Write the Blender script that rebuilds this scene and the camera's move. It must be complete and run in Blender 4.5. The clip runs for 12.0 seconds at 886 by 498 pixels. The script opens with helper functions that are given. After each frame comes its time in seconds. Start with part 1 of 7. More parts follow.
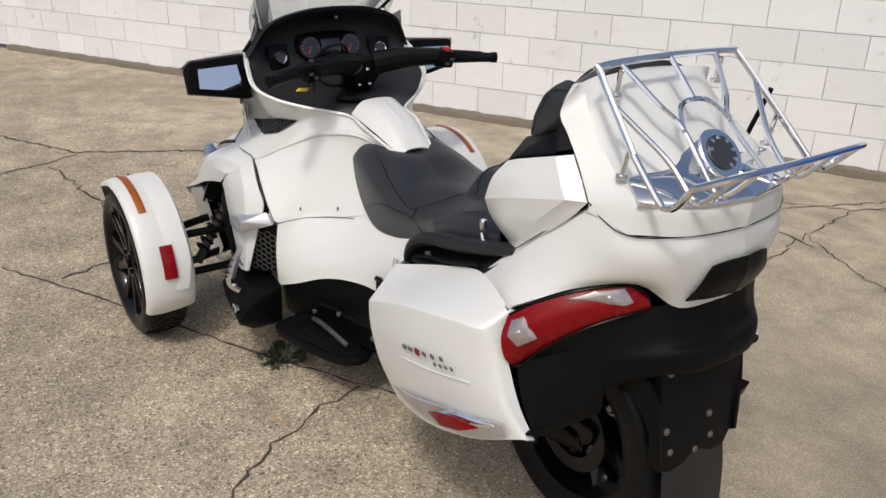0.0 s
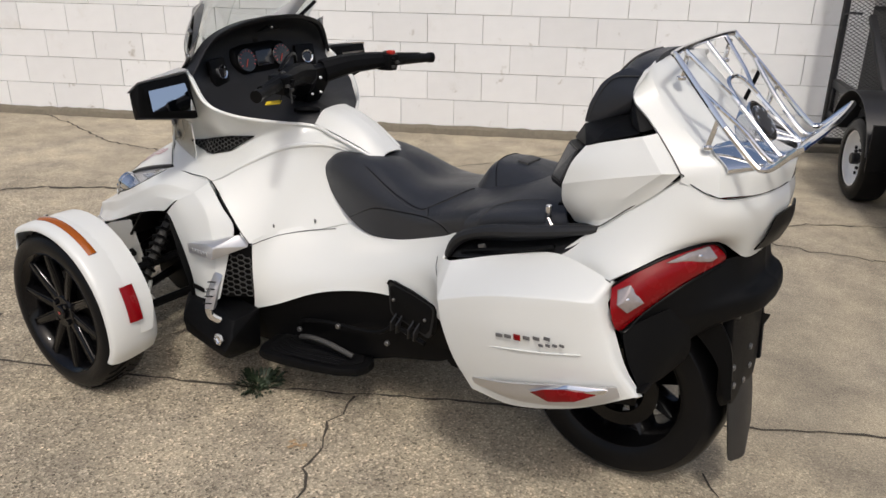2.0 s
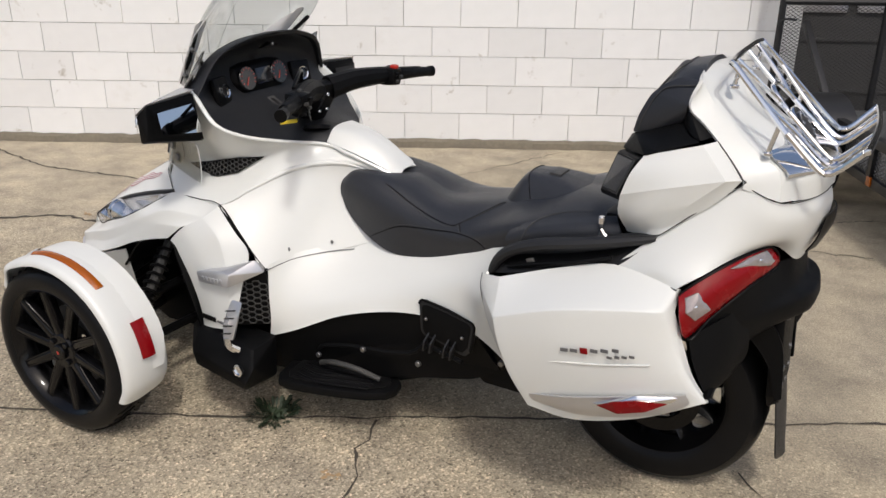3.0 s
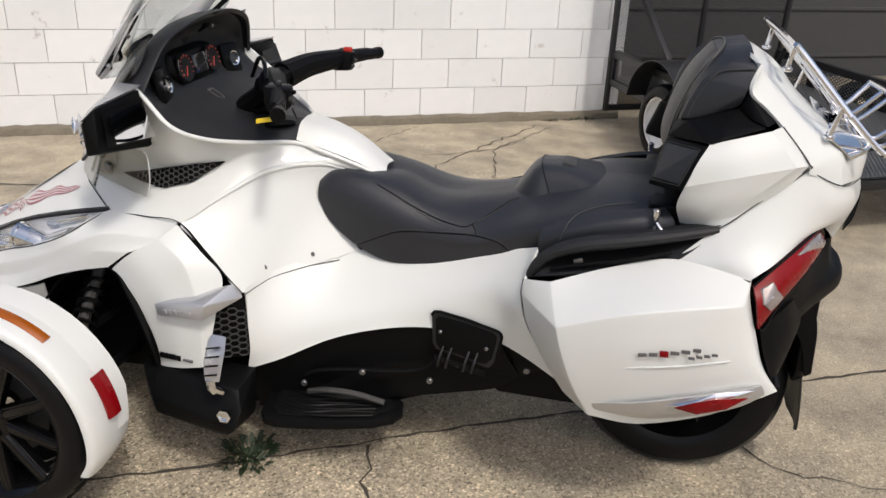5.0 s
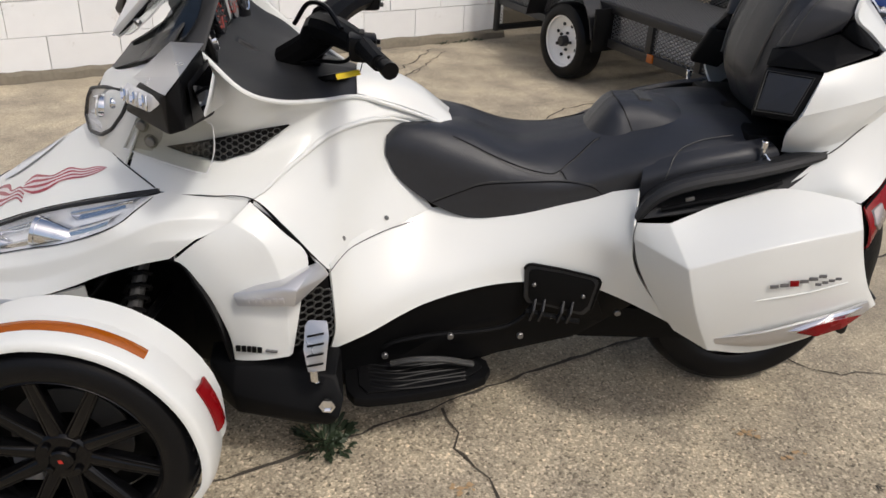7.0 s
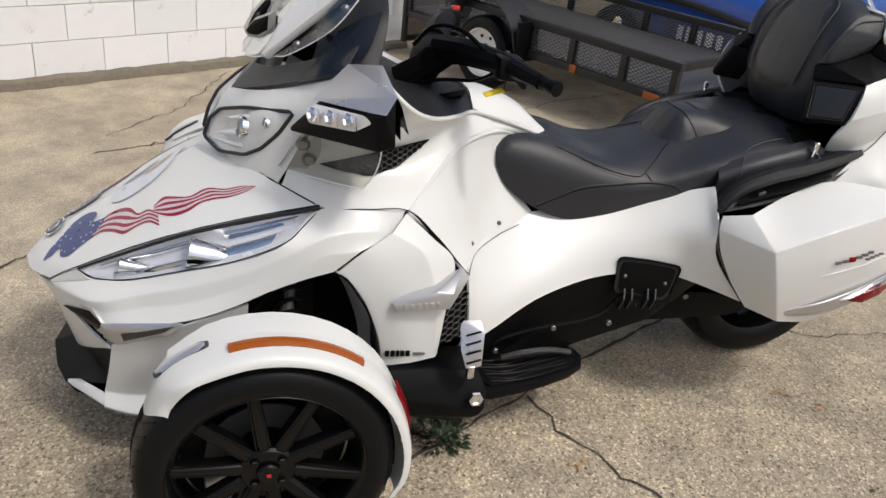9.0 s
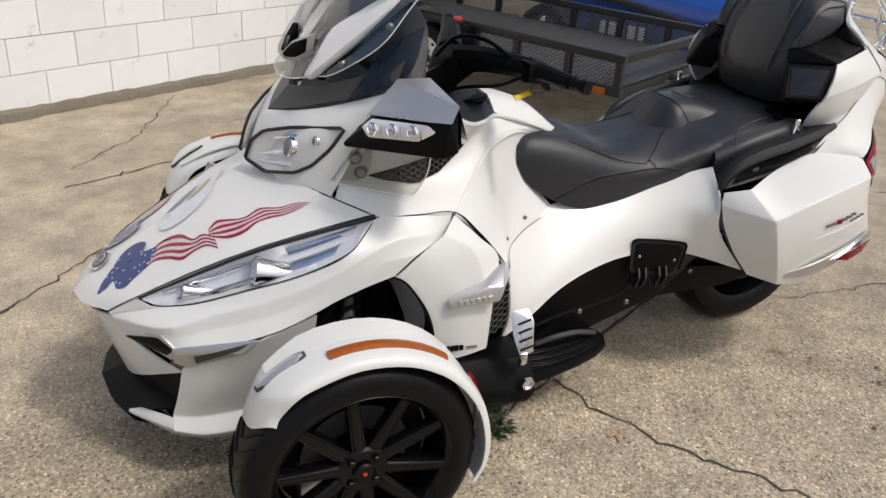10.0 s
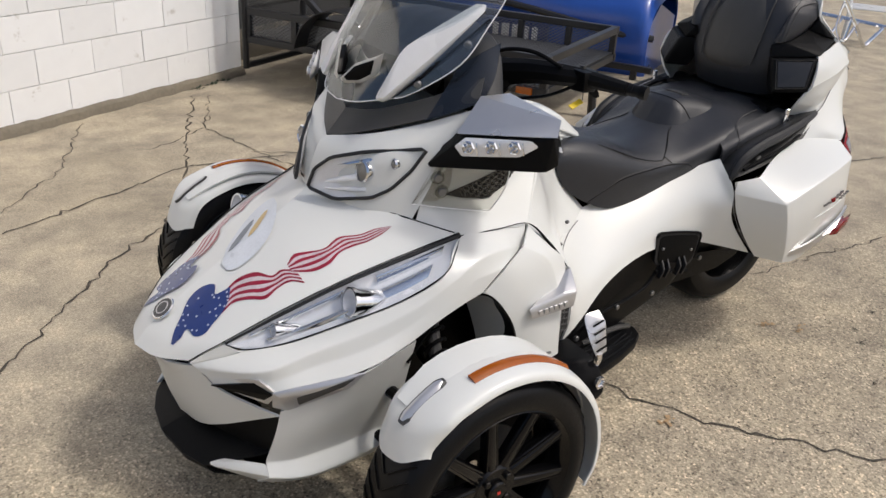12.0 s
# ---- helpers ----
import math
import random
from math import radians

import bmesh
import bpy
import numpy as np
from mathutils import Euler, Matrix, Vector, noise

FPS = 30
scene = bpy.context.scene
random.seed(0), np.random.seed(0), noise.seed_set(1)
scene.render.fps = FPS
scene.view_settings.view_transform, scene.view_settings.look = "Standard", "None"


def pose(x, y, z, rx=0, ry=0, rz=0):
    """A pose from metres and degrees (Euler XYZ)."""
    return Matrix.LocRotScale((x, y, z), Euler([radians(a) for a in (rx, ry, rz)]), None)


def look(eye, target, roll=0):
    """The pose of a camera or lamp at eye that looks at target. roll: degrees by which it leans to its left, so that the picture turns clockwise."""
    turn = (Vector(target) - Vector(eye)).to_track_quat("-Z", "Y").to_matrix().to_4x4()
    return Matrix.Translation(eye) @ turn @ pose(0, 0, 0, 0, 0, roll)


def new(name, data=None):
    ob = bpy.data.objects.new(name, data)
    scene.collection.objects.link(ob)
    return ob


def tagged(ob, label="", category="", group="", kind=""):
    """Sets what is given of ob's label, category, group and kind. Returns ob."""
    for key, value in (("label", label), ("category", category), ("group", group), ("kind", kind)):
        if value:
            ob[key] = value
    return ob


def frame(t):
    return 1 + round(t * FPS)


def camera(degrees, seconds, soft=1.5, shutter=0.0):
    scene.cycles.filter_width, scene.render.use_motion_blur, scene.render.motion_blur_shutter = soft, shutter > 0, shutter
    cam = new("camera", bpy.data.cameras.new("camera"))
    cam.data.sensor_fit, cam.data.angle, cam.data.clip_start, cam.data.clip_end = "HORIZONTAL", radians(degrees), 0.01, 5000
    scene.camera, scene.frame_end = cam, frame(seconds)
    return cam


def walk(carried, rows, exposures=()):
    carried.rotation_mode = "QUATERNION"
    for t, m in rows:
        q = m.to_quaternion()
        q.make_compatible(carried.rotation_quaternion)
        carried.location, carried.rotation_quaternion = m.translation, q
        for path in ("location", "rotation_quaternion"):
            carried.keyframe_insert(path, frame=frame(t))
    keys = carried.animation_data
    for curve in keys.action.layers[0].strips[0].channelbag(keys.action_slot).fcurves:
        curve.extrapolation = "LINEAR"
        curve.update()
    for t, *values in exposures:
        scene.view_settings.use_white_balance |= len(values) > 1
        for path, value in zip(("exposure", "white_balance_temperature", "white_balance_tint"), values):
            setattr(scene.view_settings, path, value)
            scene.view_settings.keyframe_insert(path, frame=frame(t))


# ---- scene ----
cam = camera(56.6, 12.0)
METRES, EYE, TILT, LEAN, TURN = 4.5129, 1.5750, 0.0, 0.0, -125.4
EYE_X, EYE_Y = -3.5091, 1.4298
ROWS = [
    (0.0, 0.0, 0.0, 0.0, 0.46, -23.01, -1.08),
    (0.5, -0.0437, 0.0027, -0.003, -4.17, -22.76, -0.55),
    (1.0, -0.0897, 0.017, 0.0011, -8.39, -22.23, -0.92),
    (1.5, -0.1371, 0.0176, -0.0013, -13.4, -22.26, -1.16),
    (2.0, -0.1815, 0.0138, -0.0008, -19.42, -22.55, -0.57),
    (2.5, -0.2191, 0.0291, -0.003, -23.2, -21.87, -0.24),
    (3.0, -0.2527, 0.0549, -0.0013, -26.32, -21.77, -0.46),
    (5.0, -0.3447, 0.1859, -0.0027, -42.8, -23.68, -2.25),
    (5.5, -0.3585, 0.2213, -0.0061, -45.85, -25.05, -3.93),
    (6.0, -0.3897, 0.2587, -0.0004, -50.66, -26.74, -3.97),
    (6.5, -0.4127, 0.2941, -0.0014, -53.63, -27.74, -3.67),
    (7.0, -0.4227, 0.3318, -0.0039, -57.22, -28.56, -2.71),
    (7.5, -0.4494, 0.3665, -0.0009, -59.66, -28.57, -3.17),
    (9.5, -0.5583, 0.5118, -0.0003, -74.4, -26.63, -5.14),
    (10.0, -0.5791, 0.5444, 0.0022, -78.16, -26.21, -3.72),
    (10.5, -0.5794, 0.5772, -0.0033, -81.13, -25.72, -3.5),
    (11.0, -0.5748, 0.6087, -0.0001, -84.85, -25.88, -2.69),
    (11.5, -0.5774, 0.6387, 0.0011, -87.2, -25.5, -3.31),
    (12.0, -0.5904, 0.6752, 0.0013, -89.95, -25.31, -3.27),
]
walk(cam, [(t, pose(EYE_X, EYE_Y, EYE, TILT, LEAN, TURN) @ pose(METRES * x, METRES * y, METRES * z, 90 + pitch, roll, yaw)) for t, x, y, z, yaw, pitch, roll in ROWS],
     exposures=[(0.0, 0.13), (1.5, 0.09), (3.0, 0.21), (5.0, 0.28), (7.5, 0.19), (9.5, 0.25), (12.0, 0.24)])

# ---- light ----
SUN_FROM = Vector((-0.48, 0.60, 1.15)).normalized()
world = bpy.data.worlds.new("sky_world")
scene.world = world
world.use_nodes = True
wn = world.node_tree.nodes
sky = wn.new("ShaderNodeTexSky")
sky.sky_type, sky.sun_disc = "NISHITA", False
sky.dust_density, sky.air_density, sky.ozone_density = 4.5, 0.9, 0.6
sky.sun_elevation = math.asin(SUN_FROM.z)
sky.sun_rotation = math.atan2(SUN_FROM.x, SUN_FROM.y)
world.node_tree.links.new(sky.outputs[0], wn["Background"].inputs[0])
wn["Background"].inputs[1].default_value = 0.120
sun_data = bpy.data.lights.new("sun", "SUN")
sun_data.energy, sun_data.angle, sun_data.color = 1.20, radians(6.0), (1.0, 0.970, 0.925)
sun = new("sun", sun_data)
sun.matrix_world = look(SUN_FROM * 30, (0, 0, 0))

# ---- materials ----
def material(name, base, rough=0.5, metal=0.0, coat=0.0, spread=0.06, scale=6.0, bump=0.0, bump_scale=60.0, trans=0.0, rough_spread=0.08):
    """A Principled material whose tone and roughness vary at two scales."""
    m = bpy.data.materials.new(name)
    m.use_nodes = True
    nt = m.node_tree
    nodes, links = nt.nodes, nt.links
    b = nodes["Principled BSDF"]
    tc = nodes.new("ShaderNodeTexCoord")
    n1, n2 = nodes.new("ShaderNodeTexNoise"), nodes.new("ShaderNodeTexNoise")
    for n, s, d in ((n1, scale, 4.0), (n2, scale * 9.0, 6.0)):
        n.inputs["Scale"].default_value, n.inputs["Detail"].default_value = s, d
        links.new(tc.outputs["Object"], n.inputs["Vector"])
    mix = nodes.new("ShaderNodeMix")
    mix.data_type, mix.blend_type = "RGBA", "MIX"
    mix.inputs[6].default_value = (*[max(0.0, c * (1 - spread)) for c in base], 1)
    mix.inputs[7].default_value = (*[min(1.0, c * (1 + spread)) for c in base], 1)
    add = nodes.new("ShaderNodeMath")
    add.operation = "MULTIPLY_ADD"
    add.inputs[1].default_value = 0.5
    half = nodes.new("ShaderNodeMath")
    half.operation = "MULTIPLY"
    half.inputs[1].default_value = 0.5
    links.new(n2.outputs["Fac"], half.inputs[0])
    links.new(n1.outputs["Fac"], add.inputs[0])
    links.new(half.outputs[0], add.inputs[2])
    links.new(add.outputs[0], mix.inputs[0])
    links.new(mix.outputs[2], b.inputs["Base Color"])
    ramp = nodes.new("ShaderNodeMapRange")
    ramp.inputs["To Min"].default_value = max(0.02, rough - rough_spread)
    ramp.inputs["To Max"].default_value = min(1.0, rough + rough_spread)
    links.new(n1.outputs["Fac"], ramp.inputs["Value"])
    links.new(ramp.outputs[0], b.inputs["Roughness"])
    b.inputs["Metallic"].default_value = metal
    b.inputs["Specular IOR Level"].default_value = 0.10 if max(base) < 0.009 else 0.42 if max(base) < 0.04 else 0.5
    b.inputs["Coat Weight"].default_value = coat
    b.inputs["Coat Roughness"].default_value = 0.06
    b.inputs["Transmission Weight"].default_value = trans
    if bump:
        n3, bp = nodes.new("ShaderNodeTexNoise"), nodes.new("ShaderNodeBump")
        n3.inputs["Scale"].default_value, n3.inputs["Detail"].default_value = bump_scale, 3.0
        bp.inputs["Strength"].default_value, bp.inputs["Distance"].default_value = bump, 0.002
        links.new(tc.outputs["Object"], n3.inputs["Vector"])
        links.new(n3.outputs["Fac"], bp.inputs["Height"])
        links.new(bp.outputs["Normal"], b.inputs["Normal"])
    return m


def clear(name, tint, rough=0.03, sheen=0.03):
    """Thin clear plastic or glass."""
    m = bpy.data.materials.new(name)
    m.use_nodes = True
    nodes, links = m.node_tree.nodes, m.node_tree.links
    nodes.remove(nodes["Principled BSDF"])
    fr, tr, gl, mx, pw, ma = (nodes.new("ShaderNode" + k) for k in ("LayerWeight", "BsdfTransparent", "BsdfGlossy", "MixShader", "Math", "Math"))
    fr.inputs["Blend"].default_value = 0.5
    pw.operation, ma.operation = "POWER", "MULTIPLY_ADD"
    pw.inputs[1].default_value = 4.0
    ma.inputs[1].default_value, ma.inputs[2].default_value = 0.5, sheen
    links.new(fr.outputs["Facing"], pw.inputs[0])
    links.new(pw.outputs[0], ma.inputs[0])
    tr.inputs["Color"].default_value = (*tint, 1)
    gl.inputs["Roughness"].default_value = rough
    links.new(ma.outputs[0], mx.inputs[0])
    links.new(tr.outputs[0], mx.inputs[1])
    links.new(gl.outputs[0], mx.inputs[2])
    links.new(mx.outputs[0], nodes["Material Output"].inputs["Surface"])
    return m


PEARL = material("pearl_white_paint", (0.690, 0.700, 0.674), 0.34, coat=0.42, spread=0.012, scale=3, bump=0.015, bump_scale=900, rough_spread=0.006)
PLASTIC = material("black_plastic", (0.0040, 0.0041, 0.0045), 0.50, spread=0.25, scale=8, bump=0.25, bump_scale=700)
DASH = material("dash_plastic", (0.013, 0.0133, 0.0145), 0.5, spread=0.25, scale=8, bump=0.3, bump_scale=500)
SATIN = material("satin_black", (0.0042, 0.0042, 0.0045), 0.33, spread=0.2, scale=5)
LEATHER = material("black_vinyl", (0.023, 0.0245, 0.0290), 0.36, spread=0.25, scale=7, bump=0.45, bump_scale=420)
GRAINY = material("grey_black_vinyl", (0.045, 0.044, 0.042), 0.46, spread=0.2, scale=9, bump=0.6, bump_scale=300)
RUBBER = material("tyre_rubber", (0.0065, 0.0065, 0.0070), 0.36, coat=0.10, spread=0.3, scale=10, bump=0.3, bump_scale=200)
RIM = material("black_rim_paint", (0.003, 0.003, 0.0034), 0.24, coat=0.35, spread=0.2)
CHROME = material("chrome", (0.78, 0.79, 0.81), 0.09, metal=1.0, spread=0.04, rough_spread=0.05)
SILVER = material("silver_plastic", (0.56, 0.56, 0.57), 0.30, metal=0.7, spread=0.05)
STEEL = material("grey_steel", (0.22, 0.22, 0.22), 0.4, metal=0.9, spread=0.15)
RED_LENS = material("red_lens", (0.20, 0.0015, 0.004), 0.26, coat=0.08, spread=0.2, scale=30)
RED_LENS.node_tree.nodes["Principled BSDF"].inputs["Specular IOR Level"].default_value = 0.22
AMBER = material("amber_lens", (0.30, 0.072, 0.002), 0.2, coat=0.08, spread=0.15, scale=40)
REFLECTOR = material("lamp_reflector", (0.86, 0.86, 0.87), 0.24, metal=0.22, spread=0.12, scale=14, rough_spread=0.1)
WHITE_PAINT = material("white_enamel", (0.78, 0.78, 0.77), 0.3, coat=0.3)
SMOKY = material("smoky_lamp_section", (0.36, 0.32, 0.31), 0.20, metal=0.5, coat=0.4, spread=0.65, scale=60)
MIRROR = material("mirror_glass", (0.85, 0.86, 0.88), 0.02, metal=1.0, spread=0.01, rough_spread=0.015)
FLAG_BLUE = material("flag_blue", (0.018, 0.038, 0.16), 0.3, coat=0.4, spread=0.3, scale=30)
FLAG_RED = material("flag_red", (0.27, 0.009, 0.030), 0.3, coat=0.3, spread=0.55, scale=16)
FLAG_WHITE = material("flag_white", (0.56, 0.50, 0.51), 0.3, coat=0.3, spread=0.5, scale=16)
AIRBRUSH = material("airbrush_grey", (0.60, 0.635, 0.68), 0.3, coat=0.4, spread=0.25, scale=18)
YELLOW = material("yellow_tag", (0.72, 0.52, 0.02), 0.5, spread=0.1, scale=50)
RED_PAINT = material("red_switch", (0.5, 0.03, 0.02), 0.4)
BLUE = material("blue_paint", (0.015, 0.075, 0.36), 0.3, coat=0.4, spread=0.15, scale=3)
# mesh steel paler than the frame: the sky's light is in its colour
DECK = material("sky_lit_mesh_steel", (0.15, 0.152, 0.155), 0.38, metal=0.6, spread=0.3, scale=6)
PALE_BLUE = material("pale_star", (0.42, 0.46, 0.58), 0.3, coat=0.4, spread=0.1, scale=30)
OCHRE = material("airbrush_ochre", (0.50, 0.36, 0.16), 0.3, coat=0.4, spread=0.3, scale=30)
SLATE = material("airbrush_slate", (0.16, 0.18, 0.21), 0.3, coat=0.4, spread=0.4, scale=30)
DARK_STEEL = material("black_trailer_paint", (0.013, 0.013, 0.014), 0.42, spread=0.4, scale=6, bump=0.2, bump_scale=120)
LEAF = material("weed_leaf", (0.026, 0.042, 0.018), 0.6, spread=0.4, scale=40)
TAN = material("faded_sign", (0.55, 0.5, 0.42), 0.6, spread=0.2, scale=12)
SCREEN = clear("clear_windscreen", (0.90, 0.92, 0.92), 0.08, 0.10)
SMOKE = clear("smoked_panel", (0.45, 0.46, 0.48), 0.12, 0.07)
FROST = clear("hazed_panel", (0.86, 0.86, 0.84), 0.16)
TRIM_GREY = material("pale_grey_plastic", (0.46, 0.45, 0.42), 0.4, spread=0.08, scale=10)
LENS = clear("clear_lens", (0.975, 0.98, 0.985), 0.02)
DISPLAY = material("dark_display", (0.012, 0.012, 0.014), 0.12, coat=0.8)
GAUGE_MARK = material("gauge_mark", (0.5, 0.06, 0.04), 0.4)
BADGE = material("dark_badge", (0.03, 0.03, 0.033), 0.3, coat=0.5)
LETTER = material("dark_grey_letter", (0.16, 0.16, 0.165), 0.35, metal=0.4)


# ---- mesh helpers ----
def cr(pts, per):
    """A smooth line through the points, with per steps between each two."""
    p = [Vector(q) for q in pts]
    out = []
    for i in range(len(p) - 1):
        a, b, c, d = p[max(i - 1, 0)], p[i], p[i + 1], p[min(i + 2, len(p) - 1)]
        if i == 0:
            a = b * 2 - c
        if i == len(p) - 2:
            d = c * 2 - b
        for k in range(per):
            t = k / per
            out.append(0.5 * ((2 * b) + (c - a) * t + (2 * a - 5 * b + 4 * c - d) * t * t + (3 * b - a - 3 * c + d) * t ** 3))
    out.append(p[-1])
    return out


def grid(rows, per_u=5, per_v=5):
    """Rows of control points turned into a fine smooth grid of points."""
    fine = [cr(r, per_v) for r in rows]
    cols = [cr([r[j] for r in fine], per_u) for j in range(len(fine[0]))]
    return [[cols[j][i] for j in range(len(cols))] for i in range(len(cols[0]))]


def sheet(g, thick=0.0, closed=False):
    """A bmesh from a grid of points; with a thickness it gets an inner skin and a rim. Its outer side faces away from the long axis."""
    g = [[Vector(p) for p in r] for r in g]
    nu, nv = len(g), len(g[0])
    norm = [[Vector() for _ in range(nv)] for _ in range(nu)]
    for i in range(nu - 1):
        for j in range(nv - 1):
            n = (g[i + 1][j + 1] - g[i][j]).cross(g[i][j + 1] - g[i + 1][j])
            for a, b in ((i, j), (i + 1, j), (i, j + 1), (i + 1, j + 1)):
                norm[a][b] += n
    lean = sum((norm[i][j].dot(Vector((0, g[i][j].y, g[i][j].z - 0.5))) for i in range(nu) for j in range(nv)), 0.0)
    sign = 1.0 if lean >= 0 else -1.0
    bm = bmesh.new()
    outer = [[bm.verts.new(p) for p in r] for r in g]
    skins = [outer]
    if thick:
        skins.append([[bm.verts.new(g[i][j] - norm[i][j].normalized() * sign * thick) for j in range(nv)] for i in range(nu)])
    for vs in skins:
        for i in range(nu - 1):
            for j in range(nv - 1):
                bm.faces.new((vs[i][j], vs[i + 1][j], vs[i + 1][j + 1], vs[i][j + 1]))
    if thick:
        a, b = skins
        loop = [(0, j) for j in range(nv)] + [(i, nv - 1) for i in range(1, nu)] + [(nu - 1, j) for j in range(nv - 2, -1, -1)] + [(i, 0) for i in range(nu - 2, 0, -1)]
        for (i0, j0), (i1, j1) in zip(loop, loop[1:] + loop[:1]):
            bm.faces.new((a[i0][j0], a[i1][j1], b[i1][j1], b[i0][j0]))
    bmesh.ops.remove_doubles(bm, verts=bm.verts, dist=1e-5)
    if thick:
        bmesh.ops.recalc_face_normals(bm, faces=bm.faces)
    else:
        bm.normal_update()
        if sum(f.normal.dot(Vector((0, f.calc_center_median().y, f.calc_center_median().z - 0.5))) for f in bm.faces) < 0:
            bmesh.ops.reverse_faces(bm, faces=bm.faces)
    return bm


def patch(rows, thick=0.006, per_u=5, per_v=5):
    return sheet(grid(rows, per_u, per_v), thick)


def facets(rows, thick=0.006, per_v=5):
    """Flat strips between neighbouring lines, with hard edges where they meet."""
    bm = join(*[patch([a, b], thick, 3, per_v) for a, b in zip(rows, rows[1:])])
    bmesh.ops.remove_doubles(bm, verts=bm.verts, dist=1e-5)
    return bm


def creased(rows_of_patches, bevel=0.006, thick=0.006, per_u=5, per_v=5, angle=14):
    """Smooth patches that share edges; the shared edges become narrow rounded creases."""
    bm = join(*[patch(rows, 0.0, per_u, per_v) for rows in rows_of_patches])
    bmesh.ops.remove_doubles(bm, verts=bm.verts, dist=1e-4)
    bmesh.ops.recalc_face_normals(bm, faces=bm.faces)
    sharp = [e for e in bm.edges if len(e.link_faces) == 2 and e.calc_face_angle(0.0) > radians(angle)]
    if bevel:
        bmesh.ops.bevel(bm, geom=sharp, offset=bevel, segments=3, profile=0.5, affect="EDGES", clamp_overlap=True)
    bm.normal_update()
    if sum(f.normal.dot(Vector((0, f.calc_center_median().y, f.calc_center_median().z - 0.5))) * f.calc_area() for f in bm.faces) < 0:
        bmesh.ops.reverse_faces(bm, faces=bm.faces)
    bmesh.ops.solidify(bm, geom=bm.faces[:], thickness=thick)
    return bm


def hull(pts, bevel=0.0, segs=2):
    bm = bmesh.new()
    for p in pts:
        bm.verts.new(p)
    res = bmesh.ops.convex_hull(bm, input=bm.verts)
    bmesh.ops.delete(bm, geom=[v for v in bm.verts if not v.link_faces], context="VERTS")
    bmesh.ops.dissolve_limit(bm, angle_limit=0.02, verts=bm.verts, edges=bm.edges)
    if bevel:
        bmesh.ops.bevel(bm, geom=bm.edges[:] + bm.verts[:], offset=bevel, segments=segs, profile=0.6, affect="EDGES", clamp_overlap=True)
    bmesh.ops.recalc_face_normals(bm, faces=bm.faces)
    return bm


def box(c, s, bevel=0.004, rot=(0, 0, 0)):
    m = pose(*c, *rot)
    pts = [m @ Vector((x * s[0] / 2, y * s[1] / 2, z * s[2] / 2)) for x in (-1, 1) for y in (-1, 1) for z in (-1, 1)]
    return hull(pts, bevel)


def prism(outline, axis, lo, hi, bevel=0.0):
    """A plate from a 2D outline, pushed along x, y or z."""
    bm = bmesh.new()
    def at(a, b, c):
        return {"x": (c, a, b), "y": (a, c, b), "z": (a, b, c)}[axis]
    low = [bm.verts.new(at(a, b, lo)) for a, b in outline]
    top = [bm.verts.new(at(a, b, hi)) for a, b in outline]
    bm.faces.new(low)
    bm.faces.new(top)
    n = len(outline)
    for i in range(n):
        bm.faces.new((low[i], low[(i + 1) % n], top[(i + 1) % n], top[i]))
    bmesh.ops.recalc_face_normals(bm, faces=bm.faces)
    if bevel:
        es = [e for e in bm.edges if not (e.verts[0] in low and e.verts[1] in top)]
        bmesh.ops.bevel(bm, geom=es, offset=bevel, segments=2, profile=0.6, affect="EDGES", clamp_overlap=True)
    return bm


def tube(pts, r, per=6, sides=8, smooth=True):
    line = cr(pts, per) if smooth and len(pts) > 2 else [Vector(p) for p in pts]
    bm = bmesh.new()
    rings = []
    side = None
    for i, p in enumerate(line):
        d = (line[min(i + 1, len(line) - 1)] - line[max(i - 1, 0)]).normalized()
        if side is None:
            side = d.orthogonal().normalized()
        side = (side - d * side.dot(d)).normalized()
        up = d.cross(side)
        rr = r(i / (len(line) - 1)) if callable(r) else r
        rings.append([bm.verts.new(p + (side * math.cos(a) + up * math.sin(a)) * rr) for a in [2 * math.pi * k / sides for k in range(sides)]])
    for a, b in zip(rings, rings[1:]):
        for k in range(sides):
            bm.faces.new((a[k], a[(k + 1) % sides], b[(k + 1) % sides], b[k]))
    bm.faces.new(rings[0][::-1])
    bm.faces.new(rings[-1])
    bmesh.ops.recalc_face_normals(bm, faces=bm.faces)
    return bm


def lathe(profile, center, axis="y", segs=48, whole=True):
    """A profile of (radius, along) turned round an axis."""
    c = Vector(center)
    bm = bmesh.new()
    rings = []
    for k in range(segs):
        a = 2 * math.pi * k / segs
        u, v = math.cos(a), math.sin(a)
        ring = []
        for r, h in profile:
            q = {"y": (r * u, h, r * v), "x": (h, r * u, r * v), "z": (r * u, r * v, h)}[axis]
            ring.append(bm.verts.new(c + Vector(q)))
        rings.append(ring)
    n = len(profile)
    for k in range(segs):
        a, b = rings[k], rings[(k + 1) % segs]
        for i in range(n if whole else n - 1):
            bm.faces.new((a[i], b[i], b[(i + 1) % n], a[(i + 1) % n]))
    bmesh.ops.remove_doubles(bm, verts=bm.verts, dist=1e-6)
    bmesh.ops.recalc_face_normals(bm, faces=bm.faces)
    return bm


def disc(center, r, axis, depth, segs=24, bevel=0.002):
    d = depth / 2
    b = min(bevel, d * 0.9, r * 0.4)
    return lathe([(0, -d), (r - b, -d), (r, -d + b), (r, d - b), (r - b, d), (0, d)], center, axis, segs, whole=False)


def join(*bms):
    out = bmesh.new()
    for b in bms:
        me = bpy.data.meshes.new("tmp")
        b.to_mesh(me)
        b.free()
        out.from_mesh(me)
        bpy.data.meshes.remove(me)
    return out


